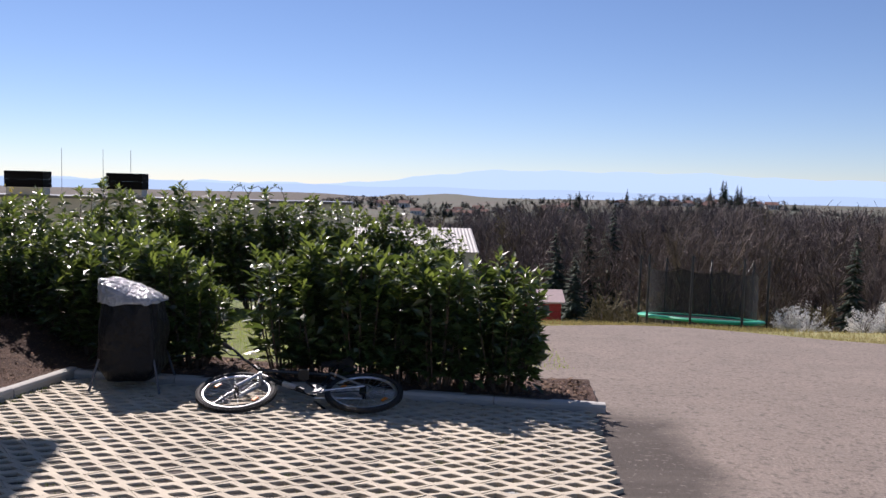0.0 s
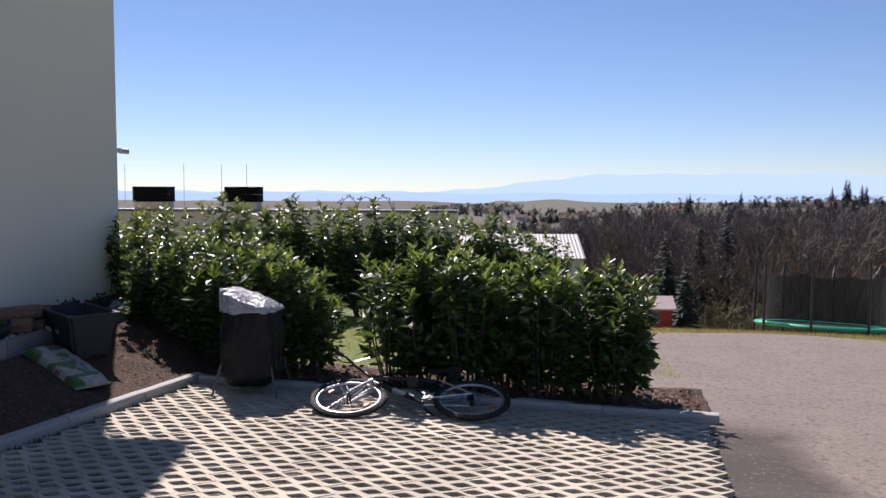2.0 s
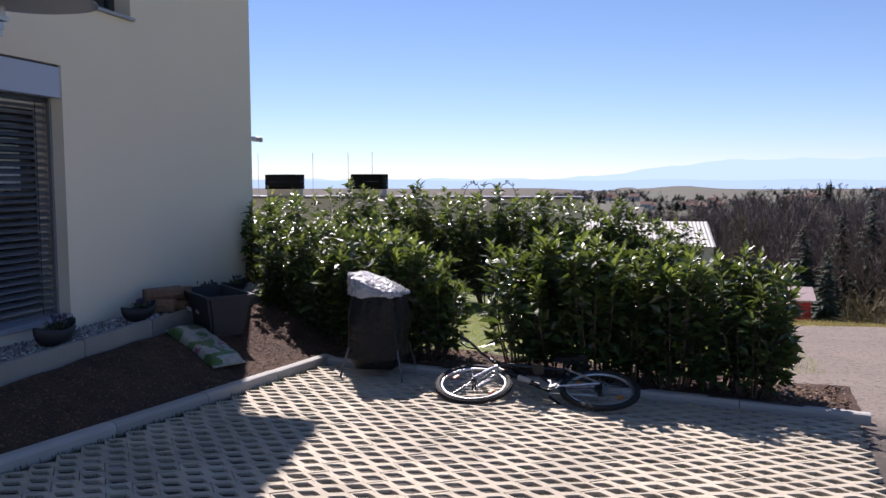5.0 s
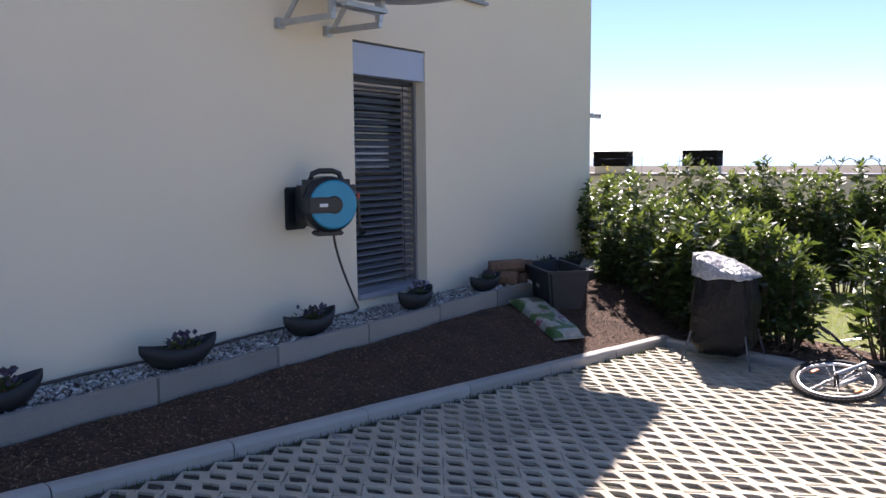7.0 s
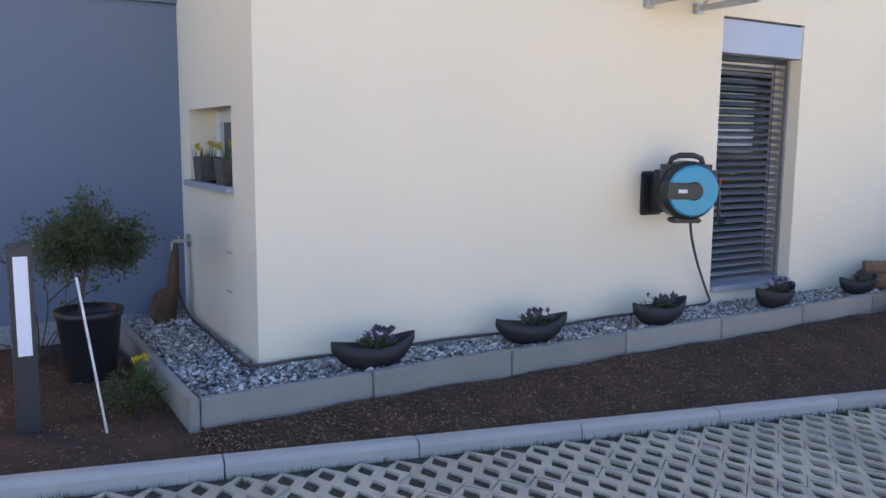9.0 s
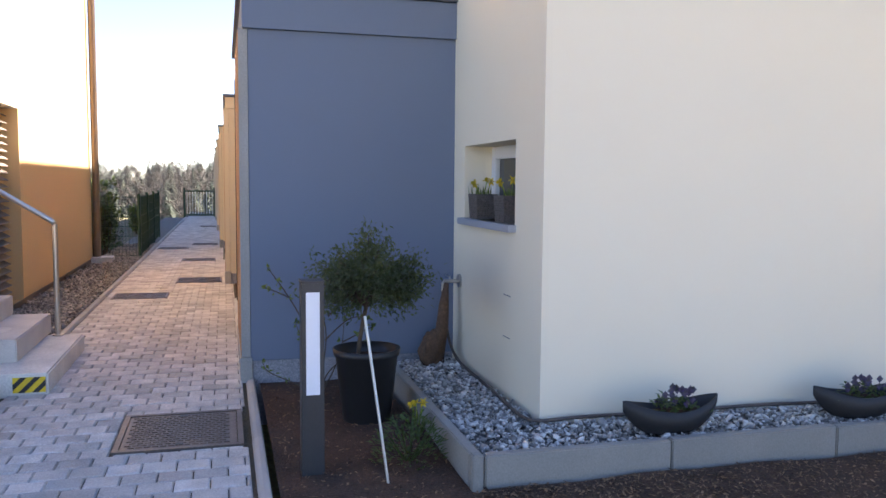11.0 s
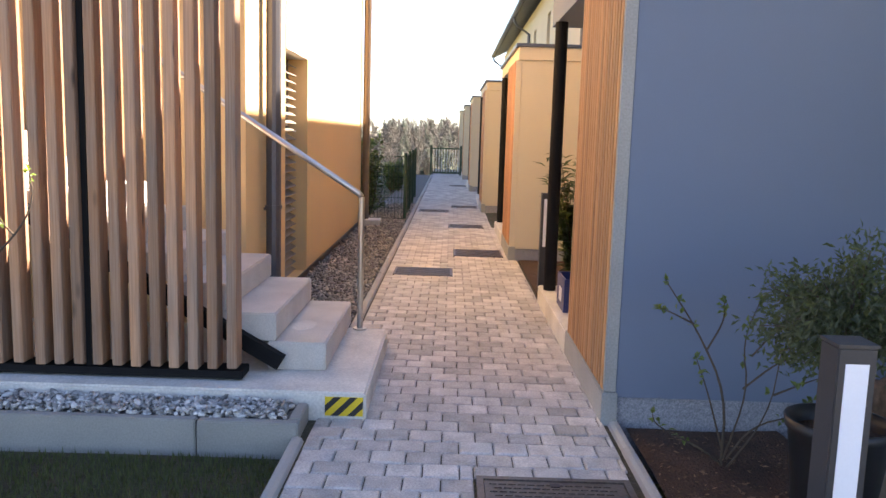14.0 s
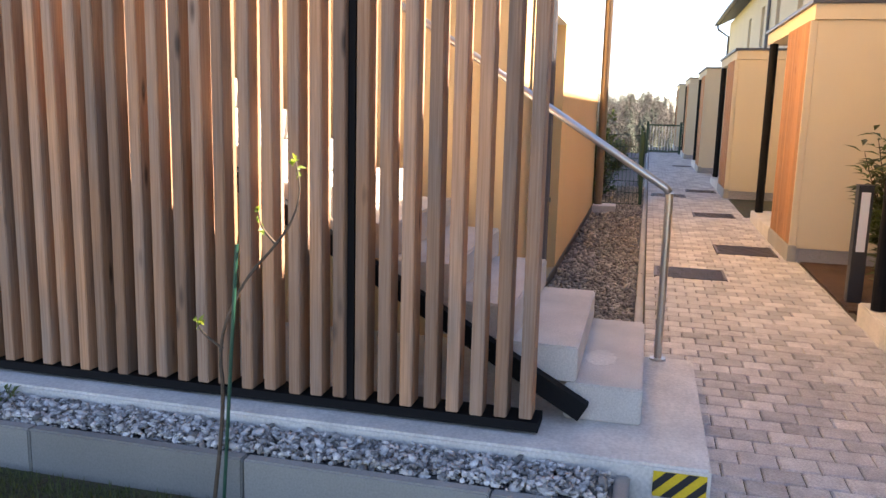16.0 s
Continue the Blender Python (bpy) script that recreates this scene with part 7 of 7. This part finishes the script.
def bare_tree(g, h):
    """Segments of a leafless tree: trunk, limbs, branches, twigs."""
    P, Q, R0, R1 = [], [], [], []
    def seg(a, b, r0, r1):
        P.append(a), Q.append(b), R0.append(r0), R1.append(r1)
    pts = [np.zeros(3)]
    for k in range(5):
        pts.append(pts[-1] + np.array([g.normal(0, 0.02 * h), g.normal(0, 0.02 * h), h * 0.17]))
    for k in range(5):
        seg(pts[k], pts[k + 1], h * 0.013 * (1 - 0.17 * k), h * 0.013 * (1 - 0.17 * (k + 1)))
    for k in range(15):
        s = g.uniform(0.3, 1.0)
        i = min(4, int(s * 5))
        a = pts[i] + (pts[i + 1] - pts[i]) * (s * 5 - i)
        az = g.uniform(0, 2 * np.pi)
        L = h * g.uniform(0.18, 0.34) * (1.25 - 0.6 * s)
        d = np.array([math.cos(az), math.sin(az), g.uniform(0.9, 2.6)])
        d /= np.linalg.norm(d)
        m = a + d * L * 0.5
        e = m + unit(d + np.array([0, 0, 0.5])) * L * 0.6
        seg(a, m, h * 0.005, h * 0.0035)
        seg(m, e, h * 0.0035, h * 0.0012)
        for j in range(6):
            f_ = g.uniform(0.2, 1)
            q = a + (m - a) * f_ * 2 if f_ < 0.5 else m + (e - m) * (f_ * 2 - 1)
            dd = unit(g.normal(0, 0.5, 3) + d + np.array([0, 0, 0.5]))
            w = q + dd * h * g.uniform(0.06, 0.13)
            seg(q, w, h * 0.0018, h * 0.0006)
            for _ in range(3):
                o = q + (w - q) * g.uniform(0.3, 1)
                seg(o, o + unit(g.normal(0, 0.7, 3) + dd) * h * g.uniform(0.04, 0.08), h * 0.0012, h * 0.0004)
    return np.array(P), np.array(Q), np.array(R0), np.array(R1)


def conifer(g, h):
    pos, al, L, W = [], [], [], []
    n = int(16 + h)
    for k in range(n):
        s = (k + 0.5) / n
        z = h * (0.1 + 0.9 * s)
        reach = h * 0.19 * (1 - s) ** 0.8 + 0.15
        for j in range(9):
            a = g.uniform(0, 2 * np.pi)
            pos.append([0, 0, z + g.normal(0, 0.01 * h)])
            al.append([math.cos(a), math.sin(a), g.uniform(-0.5, 0.1)])
            L.append(reach * g.uniform(0.7, 1.2))
            W.append(reach * g.uniform(0.3, 0.5))
    v, f = leaf_arrays(pos, al, np.tile([0, 0, 1.0], (len(pos), 1)), np.array(L), np.array(W), -0.25)
    return v, f


G_ = np.random.default_rng(2024)
BARE = [bare_tree(G_, 1.0) for _ in range(7)]
BARE_MESH = []
for P_, Q_, A_, B_ in BARE:
    BARE_MESH.append(sticks(P_, Q_, np.maximum(A_, 0.0017) * 1.1, np.maximum(B_, 0.0009) * 1.1))
CON_MESH = [conifer(G_, 14.0) for _ in range(4)]
CON_MESH = [(v / 14.0, f) for v, f in CON_MESH]


def grove(name, spots, shapes, mat, label):
    """Many trees as one mesh: (x, y, z, height, width factor)."""
    V_, F_, o = [], [], 0
    for i, (x, y, z, h, w) in enumerate(spots):
        v, f = shapes[i % len(shapes)]
        a = G_.uniform(0, 2 * np.pi)
        c, s = math.cos(a), math.sin(a)
        q = np.stack([(v[:, 0] * c - v[:, 1] * s) * h * w + x, (v[:, 0] * s + v[:, 1] * c) * h * w + y, v[:, 2] * h + z], 1)
        V_.append(q)
        F_.append(f + o)
        o += len(v)
    return tagged(mesh_from(name, np.concatenate(V_), np.concatenate(F_), mat), label, "woods", kind="stuff")




bare_spots, con_spots, bud_spots = [], [], []
for i in range(760):
    d = G_.uniform(58, 190)
    x = G_.uniform(-0.12, 0.66) * d + 1
    edge = 58 - max(0, x - 14) * 0.9
    y = max(d, edge) if x < 14 else max(30, G_.uniform(edge, 180))
    z = terrain(x, y)
    dist = math.hypot(x, y)
    side = smooth01((x / y + 0.02) / 0.18)
    top = 1.6 - dist * (0.034 * (1 - side) + 0.009 * side + abs(G_.normal(0, 0.014)))
    h = max(5.5, min(21, (top - z) * (0.9 + 0.06 * smooth01(x / y / 0.5))))
    (con_spots if G_.uniform() < 0.14 else (bud_spots if G_.uniform() < 0.06 else bare_spots)).append((x, y, z - 0.2, h, G_.uniform(0.8, 1.15)))
for i in range(170):
    d = G_.uniform(48, 110)
    x, y = G_.uniform(0.3, 0.62) * d, d
    z = terrain(x, y)
    top = 1.6 - math.hypot(x, y) * (0.008 + abs(G_.normal(0, 0.016)))
    bare_spots.append((x, y, z - 0.2, max(5, (top - z) * 0.93), G_.uniform(0.8, 1.1)))
for x, y, px in ((3.6, 105, 0.012), (20, 75, 0.016), (29, 90, 0.01), (33, 92, 0.012), (12, 60, 0.07), (-0.5, 95, 0.02), (48, 88, 0.022)):
    z = terrain(x, y)
    con_spots.append((x, y, z, 1.6 - px * y - z, 1.2))
for i in range(60):
    x, y = G_.uniform(8, 30), G_.uniform(45, 66)
    bud_spots.append((x, y, terrain(x, y), G_.uniform(2.5, 5.5), 1.6))
# wooded hill beyond the gate
hill_b, hill_c = [], []
for i in range(900):
    x, y = -G_.uniform(95, 270), G_.uniform(-75, 60)
    z = terrain(x, y)
    (hill_c if G_.uniform() < 0.55 else hill_b).append((x, y, z - 0.3, G_.uniform(6.5, 11), G_.uniform(1.1, 1.7)))
# far hills
far_c, far_b = [], []
for i in range(2200):
    y = G_.uniform(230, 620)
    x = G_.uniform(-0.25, 0.72) * y
    z = terrain(x, y)
    clump = noise.noise(Vector((x * 0.012, y * 0.012, 0.3)))
    if clump < -0.12 and y > 330:
        continue
    (far_c if G_.uniform() < 0.45 else far_b).append((x, y, z - 0.3, G_.uniform(3, 5.5), G_.uniform(2.0, 3.4)))
for x, y in ((176, 440), (180, 446), (184, 440), (188, 444), (172, 448), (120, 430), (86, 400), (88, 402)):
    far_c.append((x, y, terrain(x, y), G_.uniform(9, 14), 1.3))
HILL_GREEN = material("hill_needles", (0.085, 0.105, 0.075), 0.95, var=0.3, scale=0.3, fine=6, bump=0, island=0.35)
PALE_TWIGS = material("hill_twigs", (0.17, 0.15, 0.125), 0.95, var=0.3, scale=0.2, fine=5, bump=0, island=0.4)
grove("bare_woods", bare_spots, BARE_MESH, WOOD_BARK, "leafless brown deciduous woods below the meadow")
grove("spruce_woods", con_spots, CON_MESH, CONIFER, "dark spruces standing among the bare trees")
grove("budding_trees", bud_spots, BARE_MESH, BUDDING, "bushy trees in yellowish bud at the wood's edge")
small_bare = BARE_MESH[:3]
grove("hill_woods", hill_b, small_bare, PALE_TWIGS, "pale leafless trees on the hill beyond the gate")
grove("hill_spruces", hill_c, CON_MESH, HILL_GREEN, "spruces on the hill beyond the gate")
grove("far_spruces", far_c, CON_MESH, CONIFER, "small dark trees on the far hills")
grove("far_trees", far_b, small_bare[:1], PALE_TWIGS, "small bare trees on the far hills")
plantx = [(7.0, 31.0, 2.9)]
for x, y, h in plantx:
    z = terrain(x, y)
    t = tagged(empty("spruce", x, y, z), "small dark spruce on the meadow beside the playhouse", "tree")
    g = np.random.default_rng(4)
    v, f = conifer(g, 14.0)
    mesh_from("needles", v / 14.0 * h * np.array([1.5, 1.5, 1]), f, CONIFER, t)
    part("trunk", tube(bmesh.new(), [(0, 0, 0), (0, 0, h * 0.9)], [0.06, 0.01], 7), BARK, t)

# ---- village on the far hill ----
WALL_W = material("village_wall", (0.62, 0.60, 0.55), 0.9, var=0.1, bump=0, rnd=0.2)
TILE_R = material("village_roof", (0.24, 0.13, 0.10), 0.9, var=0.2, scale=1, bump=0, rnd=0.3)
def cottage(x, y, w, d, h, rz):
    z = terrain(x, y)
    t = empty("cottage", x, y, z - 0.5, rz)
    part("wall", boxes((-w / 2, w / 2, -d / 2, d / 2, 0, h)), WALL_W, t)
    bm = bmesh.new()
    a = [bm.verts.new(p) for p in ((-w / 2 - 0.5, -d / 2 - 0.5, h + 0.05), (w / 2 + 0.5, -d / 2 - 0.5, h + 0.05), (w / 2 + 0.5, d / 2 + 0.5, h + 0.05), (-w / 2 - 0.5, d / 2 + 0.5, h + 0.05), (-w / 2 - 0.5, 0, h + d * 0.38), (w / 2 + 0.5, 0, h + d * 0.38))]
    for f in ((0, 1, 5, 4), (2, 3, 4, 5), (0, 4, 3), (1, 2, 5), (3, 2, 1, 0)):
        bm.faces.new([a[k] for k in f])
    part("roof", bm, TILE_R, t)
    for k in (-1, 0, 1):
        part("window", boxes((k * w * 0.28 - 0.6, k * w * 0.28 + 0.6, -d / 2 - 0.06, -d / 2 - 0.01, h * 0.35, h * 0.75)), GREY_PIPE, t)
    return tagged(t, "small pale house with a reddish roof on the hill", "house", "village houses")


first = None
for i in range(34):
    if i < 16:
        x, y = 120 + G_.uniform(-45, 75), 420 + G_.uniform(-40, 60)
    else:
        x, y = 30 + G_.uniform(-45, 60), 430 + G_.uniform(-50, 60)
    if first is None:
        first = cottage(x, y, 11, 8, 4.2, 10)
        first.scale = (0.5, 0.5, 0.5)
    else:
        o = copy_thing(first, pose(x, y, terrain(x, y) - 0.5, 0, 0, G_.uniform(-40, 40)))
        k = G_.uniform(0.35, 0.6)
        o.scale = (k, k, k)

# ---- backdrop mountains, haze put into their glowing colour ----
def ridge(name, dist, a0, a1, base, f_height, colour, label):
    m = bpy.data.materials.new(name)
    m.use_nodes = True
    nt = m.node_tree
    # The strip glows in one flat colour that carries the distance haze.
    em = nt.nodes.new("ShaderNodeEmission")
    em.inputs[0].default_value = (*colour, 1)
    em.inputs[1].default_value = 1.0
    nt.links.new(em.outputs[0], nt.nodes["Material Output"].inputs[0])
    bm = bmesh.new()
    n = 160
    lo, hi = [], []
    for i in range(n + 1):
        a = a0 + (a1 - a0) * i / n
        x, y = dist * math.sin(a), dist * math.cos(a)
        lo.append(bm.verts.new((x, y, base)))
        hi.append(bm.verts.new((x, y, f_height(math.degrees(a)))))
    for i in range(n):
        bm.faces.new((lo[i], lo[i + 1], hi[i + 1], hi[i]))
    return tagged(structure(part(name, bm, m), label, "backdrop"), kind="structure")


ridge("backdrop_plain", 3400, radians(-40), radians(60), -200, lambda a: 4 + 3 * math.sin(a * 0.7), (0.37, 0.48, 0.62), "glowing plain on the horizon, blue haze put into its colour")
ridge("backdrop_mountains", 3900, radians(-40), radians(60), -200, lambda a: 84 * smooth01((a + 6) / 14) * (1 - 0.55 * smooth01((a - 20) / 12)) + 22 * smooth01((a - 24) / 6) + 4 * math.sin(a * 1.3) + 2 * math.sin(a * 3.1) + 12, (0.42, 0.54, 0.69), "glowing mountains on the horizon, pale blue haze put into their colour")


# ---- manhole covers and grates ----
IRON = material("cast_iron", (0.17, 0.14, 0.12), 0.5, 0.5, var=0.3, scale=6, fine=60, bump=0.3)


def manhole(x0, x1, y0, y1, z):
    t = empty("manhole_cover", (x0 + x1) / 2, (y0 + y1) / 2, z)
    w, d = (x1 - x0) / 2, (y1 - y0) / 2
    part("frame", boxes((-w, -w + 0.03, -d, d, -0.05, 0.004), (w - 0.03, w, -d, d, -0.05, 0.004), (-w + 0.03, w - 0.03, -d, -d + 0.03, -0.05, 0.004), (-w + 0.03, w - 0.03, d - 0.03, d, -0.05, 0.004)), IRON, t)
    part("plate", boxes((-w + 0.034, w - 0.034, -d + 0.034, d - 0.034, -0.05, -0.002)), IRON, t)
    bar_mesh = bpy.data.meshes.new("tread_bar")
    bm = boxes((-0.006, 0.006, -0.016, 0.016, -0.002, 0.003))
    bm.to_mesh(bar_mesh)
    bm.free()
    bar_mesh.materials.append(IRON)
    nx, ny = 16, 13
    for i in range(nx):
        for j in range(ny):
            o = new("tread_bar", bar_mesh)
            o.parent = t
            o.location = (-w + 0.07 + (2 * w - 0.14) * i / (nx - 1), -d + 0.07 + (2 * d - 0.14) * (j + 0.5 * (i % 2)) / ny, 0)
    for x, y in ((-w + 0.08, 0), (w - 0.08, 0)):
        part("lifting_hole", boxes((x - 0.015, x + 0.015, y - 0.02, y + 0.02, 0.001, 0.004)), BLACK_PLASTIC, t)
    return tagged(t, "rusty brown cast-iron manhole cover with tread bars", "manhole cover", "manhole covers")


manhole(-5.81, -5.11, -0.84, -0.165, PATH_Z + 0.004)


def grate(x0, x1, y0, y1):
    t = empty("drain_cover", (x0 + x1) / 2, (y0 + y1) / 2, PATH_Z + 0.003)
    w, d = (x1 - x0) / 2, (y1 - y0) / 2
    part("plate", boxes((-w, w, -d, d, -0.05, 0.001)), IRON, t)
    for i in range(11):
        x = -w + 0.03 + (2 * w - 0.06) * i / 10
        part("bar", boxes((x - 0.008, x + 0.008, -d + 0.024, d - 0.024, 0.001, 0.005)), IRON, t)
    for y in (-d + 0.012, d - 0.012):
        part("rim", boxes((-w, w, y - 0.01, y + 0.01, 0.0012, 0.0052)), IRON, t)
    return tagged(t, "dark cast-iron drain cover in the path", "drain cover", "drain covers")


GRATES = [(-11.5, -11.0, -1.58, -0.94), (-13.1, -12.5, -0.92, -0.3), (-16.2, -15.7, -1.0, -0.42), (-18.9, -18.4, -1.6, -1.0), (-20.0, -19.5, -0.95, -0.4), (-27.5, -27.0, -1.0, -0.5)]
for g in GRATES:
    grate(*g)

# ---- path blocks ----
BLOCK = material("path_block", (0.60, 0.565, 0.525), 0.85, var=0.3, scale=9, fine=110, bump=0.45, rnd=0.24)
BLOCK_FAR = material("path_block_far", (0.60, 0.565, 0.525), 0.85, var=0.25, scale=6, fine=110, bump=0.35, island=0.22)
BW, BD = 0.166, 0.143


def block_mesh(name, w, d, h, c=0.007):
    """A chamfered paving block with its top at z = 0."""
    v, f = block_arrays(w, d, h, c)
    me = bpy.data.meshes.new(name)
    me.from_pydata(v.tolist(), [], f)
    me.materials.append(BLOCK)
    return me


def block_arrays(w, d, h, c=0.007):
    a, b = d / 2, w / 2
    v = [(-a, -b, -h), (a, -b, -h), (a, b, -h), (-a, b, -h), (-a, -b, -c), (a, -b, -c), (a, b, -c), (-a, b, -c), (-a + c, -b + c, 0), (a - c, -b + c, 0), (a - c, b - c, 0), (-a + c, b - c, 0)]
    f = [(8, 9, 10, 11)] + [(k, (k + 1) % 4, 4 + (k + 1) % 4, 4 + k) for k in range(4)] + [(4 + k, 4 + (k + 1) % 4, 8 + (k + 1) % 4, 8 + k) for k in range(4)]
    return np.array(v, float), f


paving = structure(empty("pavement_blocks", 0, 0, 0), "grey-brown concrete block paving in running bond", "pavement")
HOLES = [(-5.82, -5.10, -0.85, -0.155)] + GRATES
meshes = {}
far_v, far_f, off = [], [], 0
row = 0
x = -4.22 - BD / 2
while x > -35:
    y = PATH_L + (BW / 2 if row % 2 else 0)
    first_cut = row % 2
    cells = []
    if first_cut:
        cells.append((PATH_L, PATH_L + BW / 2))
    while y < PATH_R - 0.02:
        cells.append((y, min(PATH_R, y + BW)))
        y += BW
    for y0, y1 in cells:
        rects = [(x - BD / 2, x + BD / 2, y0, y1)]
        for hx0, hx1, hy0, hy1 in HOLES:
            cut = []
            for a0, a1, b0, b1 in rects:
                if a1 <= hx0 or a0 >= hx1 or b1 <= hy0 or b0 >= hy1:
                    cut.append((a0, a1, b0, b1))
                    continue
                cut += [(a0, a1, b0, hy0), (a0, a1, hy1, b1)]
                c0, c1 = max(b0, hy0), min(b1, hy1)
                cut += [(a0, hx0, c0, c1), (hx1, a1, c0, c1)]
            rects = [q for q in cut if q[1] - q[0] > 0.02 and q[3] - q[2] > 0.02]
        for a0, a1, b0, b1 in rects:
            w, d, xc, yc = b1 - b0, a1 - a0, (a0 + a1) / 2, (b0 + b1) / 2
            dz = random.uniform(-0.003, 0.003)
            if -9.2 < x < -4.9:
                key = (round(w, 2), round(d, 2))
                if key not in meshes:
                    meshes[key] = block_mesh("paving_block", w - 0.0055, d - 0.0055, 0.05)
                o = new("paving_block", meshes[key])
                o.parent = paving
                o.location = (xc, yc, PATH_Z + dz)
                o.rotation_euler.z = random.uniform(-0.008, 0.008)
            else:
                v, f = block_arrays(w - 0.0055, d - 0.0055, 0.03)
                far_v.append(v + np.array([xc, yc, PATH_Z + dz]))
                far_f += [tuple(i + off for i in q) for q in f]
                off += len(v)
    x -= BD
    row += 1
me = bpy.data.meshes.new("paving_blocks_further")
me.from_pydata(np.concatenate(far_v).tolist(), [], far_f)
me.materials.append(BLOCK_FAR)
o = new("paving_blocks_further", me)
o.parent = paving
tagged(o, kind="stuff")

# ---- grass pavers of the yard ----
PAVER = material("grass_paver", (0.53, 0.47, 0.36), 0.88, var=0.2, scale=5, fine=130, bump=0.35, rnd=0.12)
INFILL = material("paver_infill", (0.30, 0.225, 0.125), 0.95, var=0.4, scale=7, fine=60, bump=0.6, depth=0.01, other=(0.13, 0.115, 0.045))
bm = bmesh.new()
nu, nv = 12, 20
vs = [[bm.verts.new(yard(YARD_U * i / nu, 0.02 + (YARD_V - 0.03) * j / nv, -0.02)) for j in range(nv + 1)] for i in range(nu + 1)]
for i in range(nu):
    for j in range(nv):
        bm.faces.new((vs[i][j], vs[i + 1][j], vs[i + 1][j + 1], vs[i][j + 1]))
court = structure(part("yard_bed", bm, INFILL, smooth=True), "earth and moss between the grass pavers", "ground")
yard_pavers = structure(empty("yard_pavement", 0, 0, 0), "pale concrete grass pavers with lozenge openings", "pavement")


def solid_paver(cols, rows_):
    hole = [(0.078, 0.0), (0.038, 0.028), (0.0, 0.046), (-0.038, 0.028), (-0.078, 0.0), (-0.038, -0.028), (0.0, -0.046), (0.038, -0.028)]
    outer = [(0.1, 0.0), (0.05, 0.05), (0.0, 0.1), (-0.05, 0.05), (-0.1, 0.0), (-0.05, -0.05), (0.0, -0.1), (0.05, -0.05)]
    cells = {(i * 2 + (j % 2), j) for j in range(rows_) for i in range(cols)}
    V_, F_ = [], []
    for (a2, j) in sorted(cells):
        cu, cv = 0.1 + a2 * 0.1, 0.1 + j * 0.1
        o = len(V_)
        nb = {1: (a2 + 1, j + 1), 3: (a2 - 1, j + 1), 5: (a2 - 1, j - 1), 7: (a2 + 1, j - 1)}
        edge = {k: nb[k] not in cells for k in nb}
        shr = []
        for k, (a, b) in enumerate(outer):
            sides = [k] if k % 2 else [(k - 1) % 8, (k + 1) % 8]
            cut = any(edge[s] for s in sides)
            shr.append(0.965 if cut else 1.0)
        for ring, sc, z in ((outer, shr, -0.04), (outer, shr, 0.0), (hole, [1.04] * 8, 0.0), (hole, [0.98] * 8, -0.006), (hole, [0.94] * 8, -0.05)):
            V_ += [(cu + a * s, cv + b * s, z) for (a, b), s in zip(ring, sc)]
        for k in range(8):
            k2 = (k + 1) % 8
            side = k if k % 2 else k2
            for r_ in range(4):
                if r_ == 0 and not edge[side]:
                    continue
                F_.append((o + 8 * r_ + k, o + 8 * r_ + k2, o + 8 * (r_ + 1) + k2, o + 8 * (r_ + 1) + k))
    return V_, F_


V_, F_ = solid_paver(2, 6)
paver = bpy.data.meshes.new("grass_paver")
paver.from_pydata(V_, [], F_)
paver.materials.append(PAVER)
slope_u = (G(U.x, U.y) - G(0, 0))
slope_v = (G(V.x, V.y) - G(0, 0))
tilt = Matrix(((U.x, V.x, 0, 0), (U.y, V.y, 0, 0), (slope_u, slope_v, 1, 0), (0, 0, 0, 1)))
for i in range(12):
    for j in range(13):
        v0 = 0.02 + j * 0.6 - 0.05
        o = new("grass_paver", paver)
        o.parent = yard_pavers
        p = yard(0.01 + i * 0.4, v0, random.uniform(-0.002, 0.002))
        o.matrix_basis = Matrix.Translation(p) @ tilt
# moss and grass tufts in the openings
MOSS_BLADE = leaf_material("moss_blade", (0.06, 0.08, 0.025), 0.7, 0.2, 0.5)
pts = []
for k in range(3200):
    a2, j = RNG.integers(0, 48), RNG.integers(0, 78)
    if (a2 + j) % 2:
        continue
    edge_near = a2 < 5 or RNG.uniform() < 0.35
    if not edge_near:
        continue
    for _ in range(6):
        u, v_ = 0.11 + a2 * 0.1 + RNG.normal(0, 0.025), 0.07 + j * 0.1 + RNG.normal(0, 0.015)
        pts.append(yard(u, v_, -0.022)[:])
grass_tufts("paver_grass", np.array(pts), 0.035, "thin moss and grass in the paver openings", MOSS_BLADE)
pts = [yard(abs(RNG.normal(0, 0.03)) + 0.005, RNG.uniform(0.05, 7.8), -0.02)[:] for _ in range(900)]
grass_tufts("kerb_grass", np.array(pts), 0.05, "short grass along the foot of the kerb")
# a few openings are closed with concrete plugs
bm = bmesh.new()
prism(bm, [(0.066, 0.0), (0.033, 0.032), (0.0, 0.04), (-0.033, 0.032), (-0.066, 0.0), (-0.033, -0.032), (0.0, -0.04), (0.033, -0.032)], -0.04, -0.008)
plug_mesh = bpy.data.meshes.new("plug")
bm.to_mesh(plug_mesh)
bm.free()
plug_mesh.materials.append(CONCRETE)
for k in range(26):
    a2, j = random.randrange(0, 46), random.randrange(2, 74)
    i, a2 = divmod(a2, 4)
    a2 = 2 * (a2 // 2) + (j % 6) % 2
    o = new("plug", plug_mesh)
    o.parent = yard_pavers
    p = yard(0.01 + i * 0.4, 0.02 + (j // 6) * 0.6 - 0.05)
    o.matrix_basis = Matrix.Translation(p) @ tilt @ Matrix.Translation((0.1 + a2 * 0.1, 0.1 + (j % 6) * 0.1, 0))
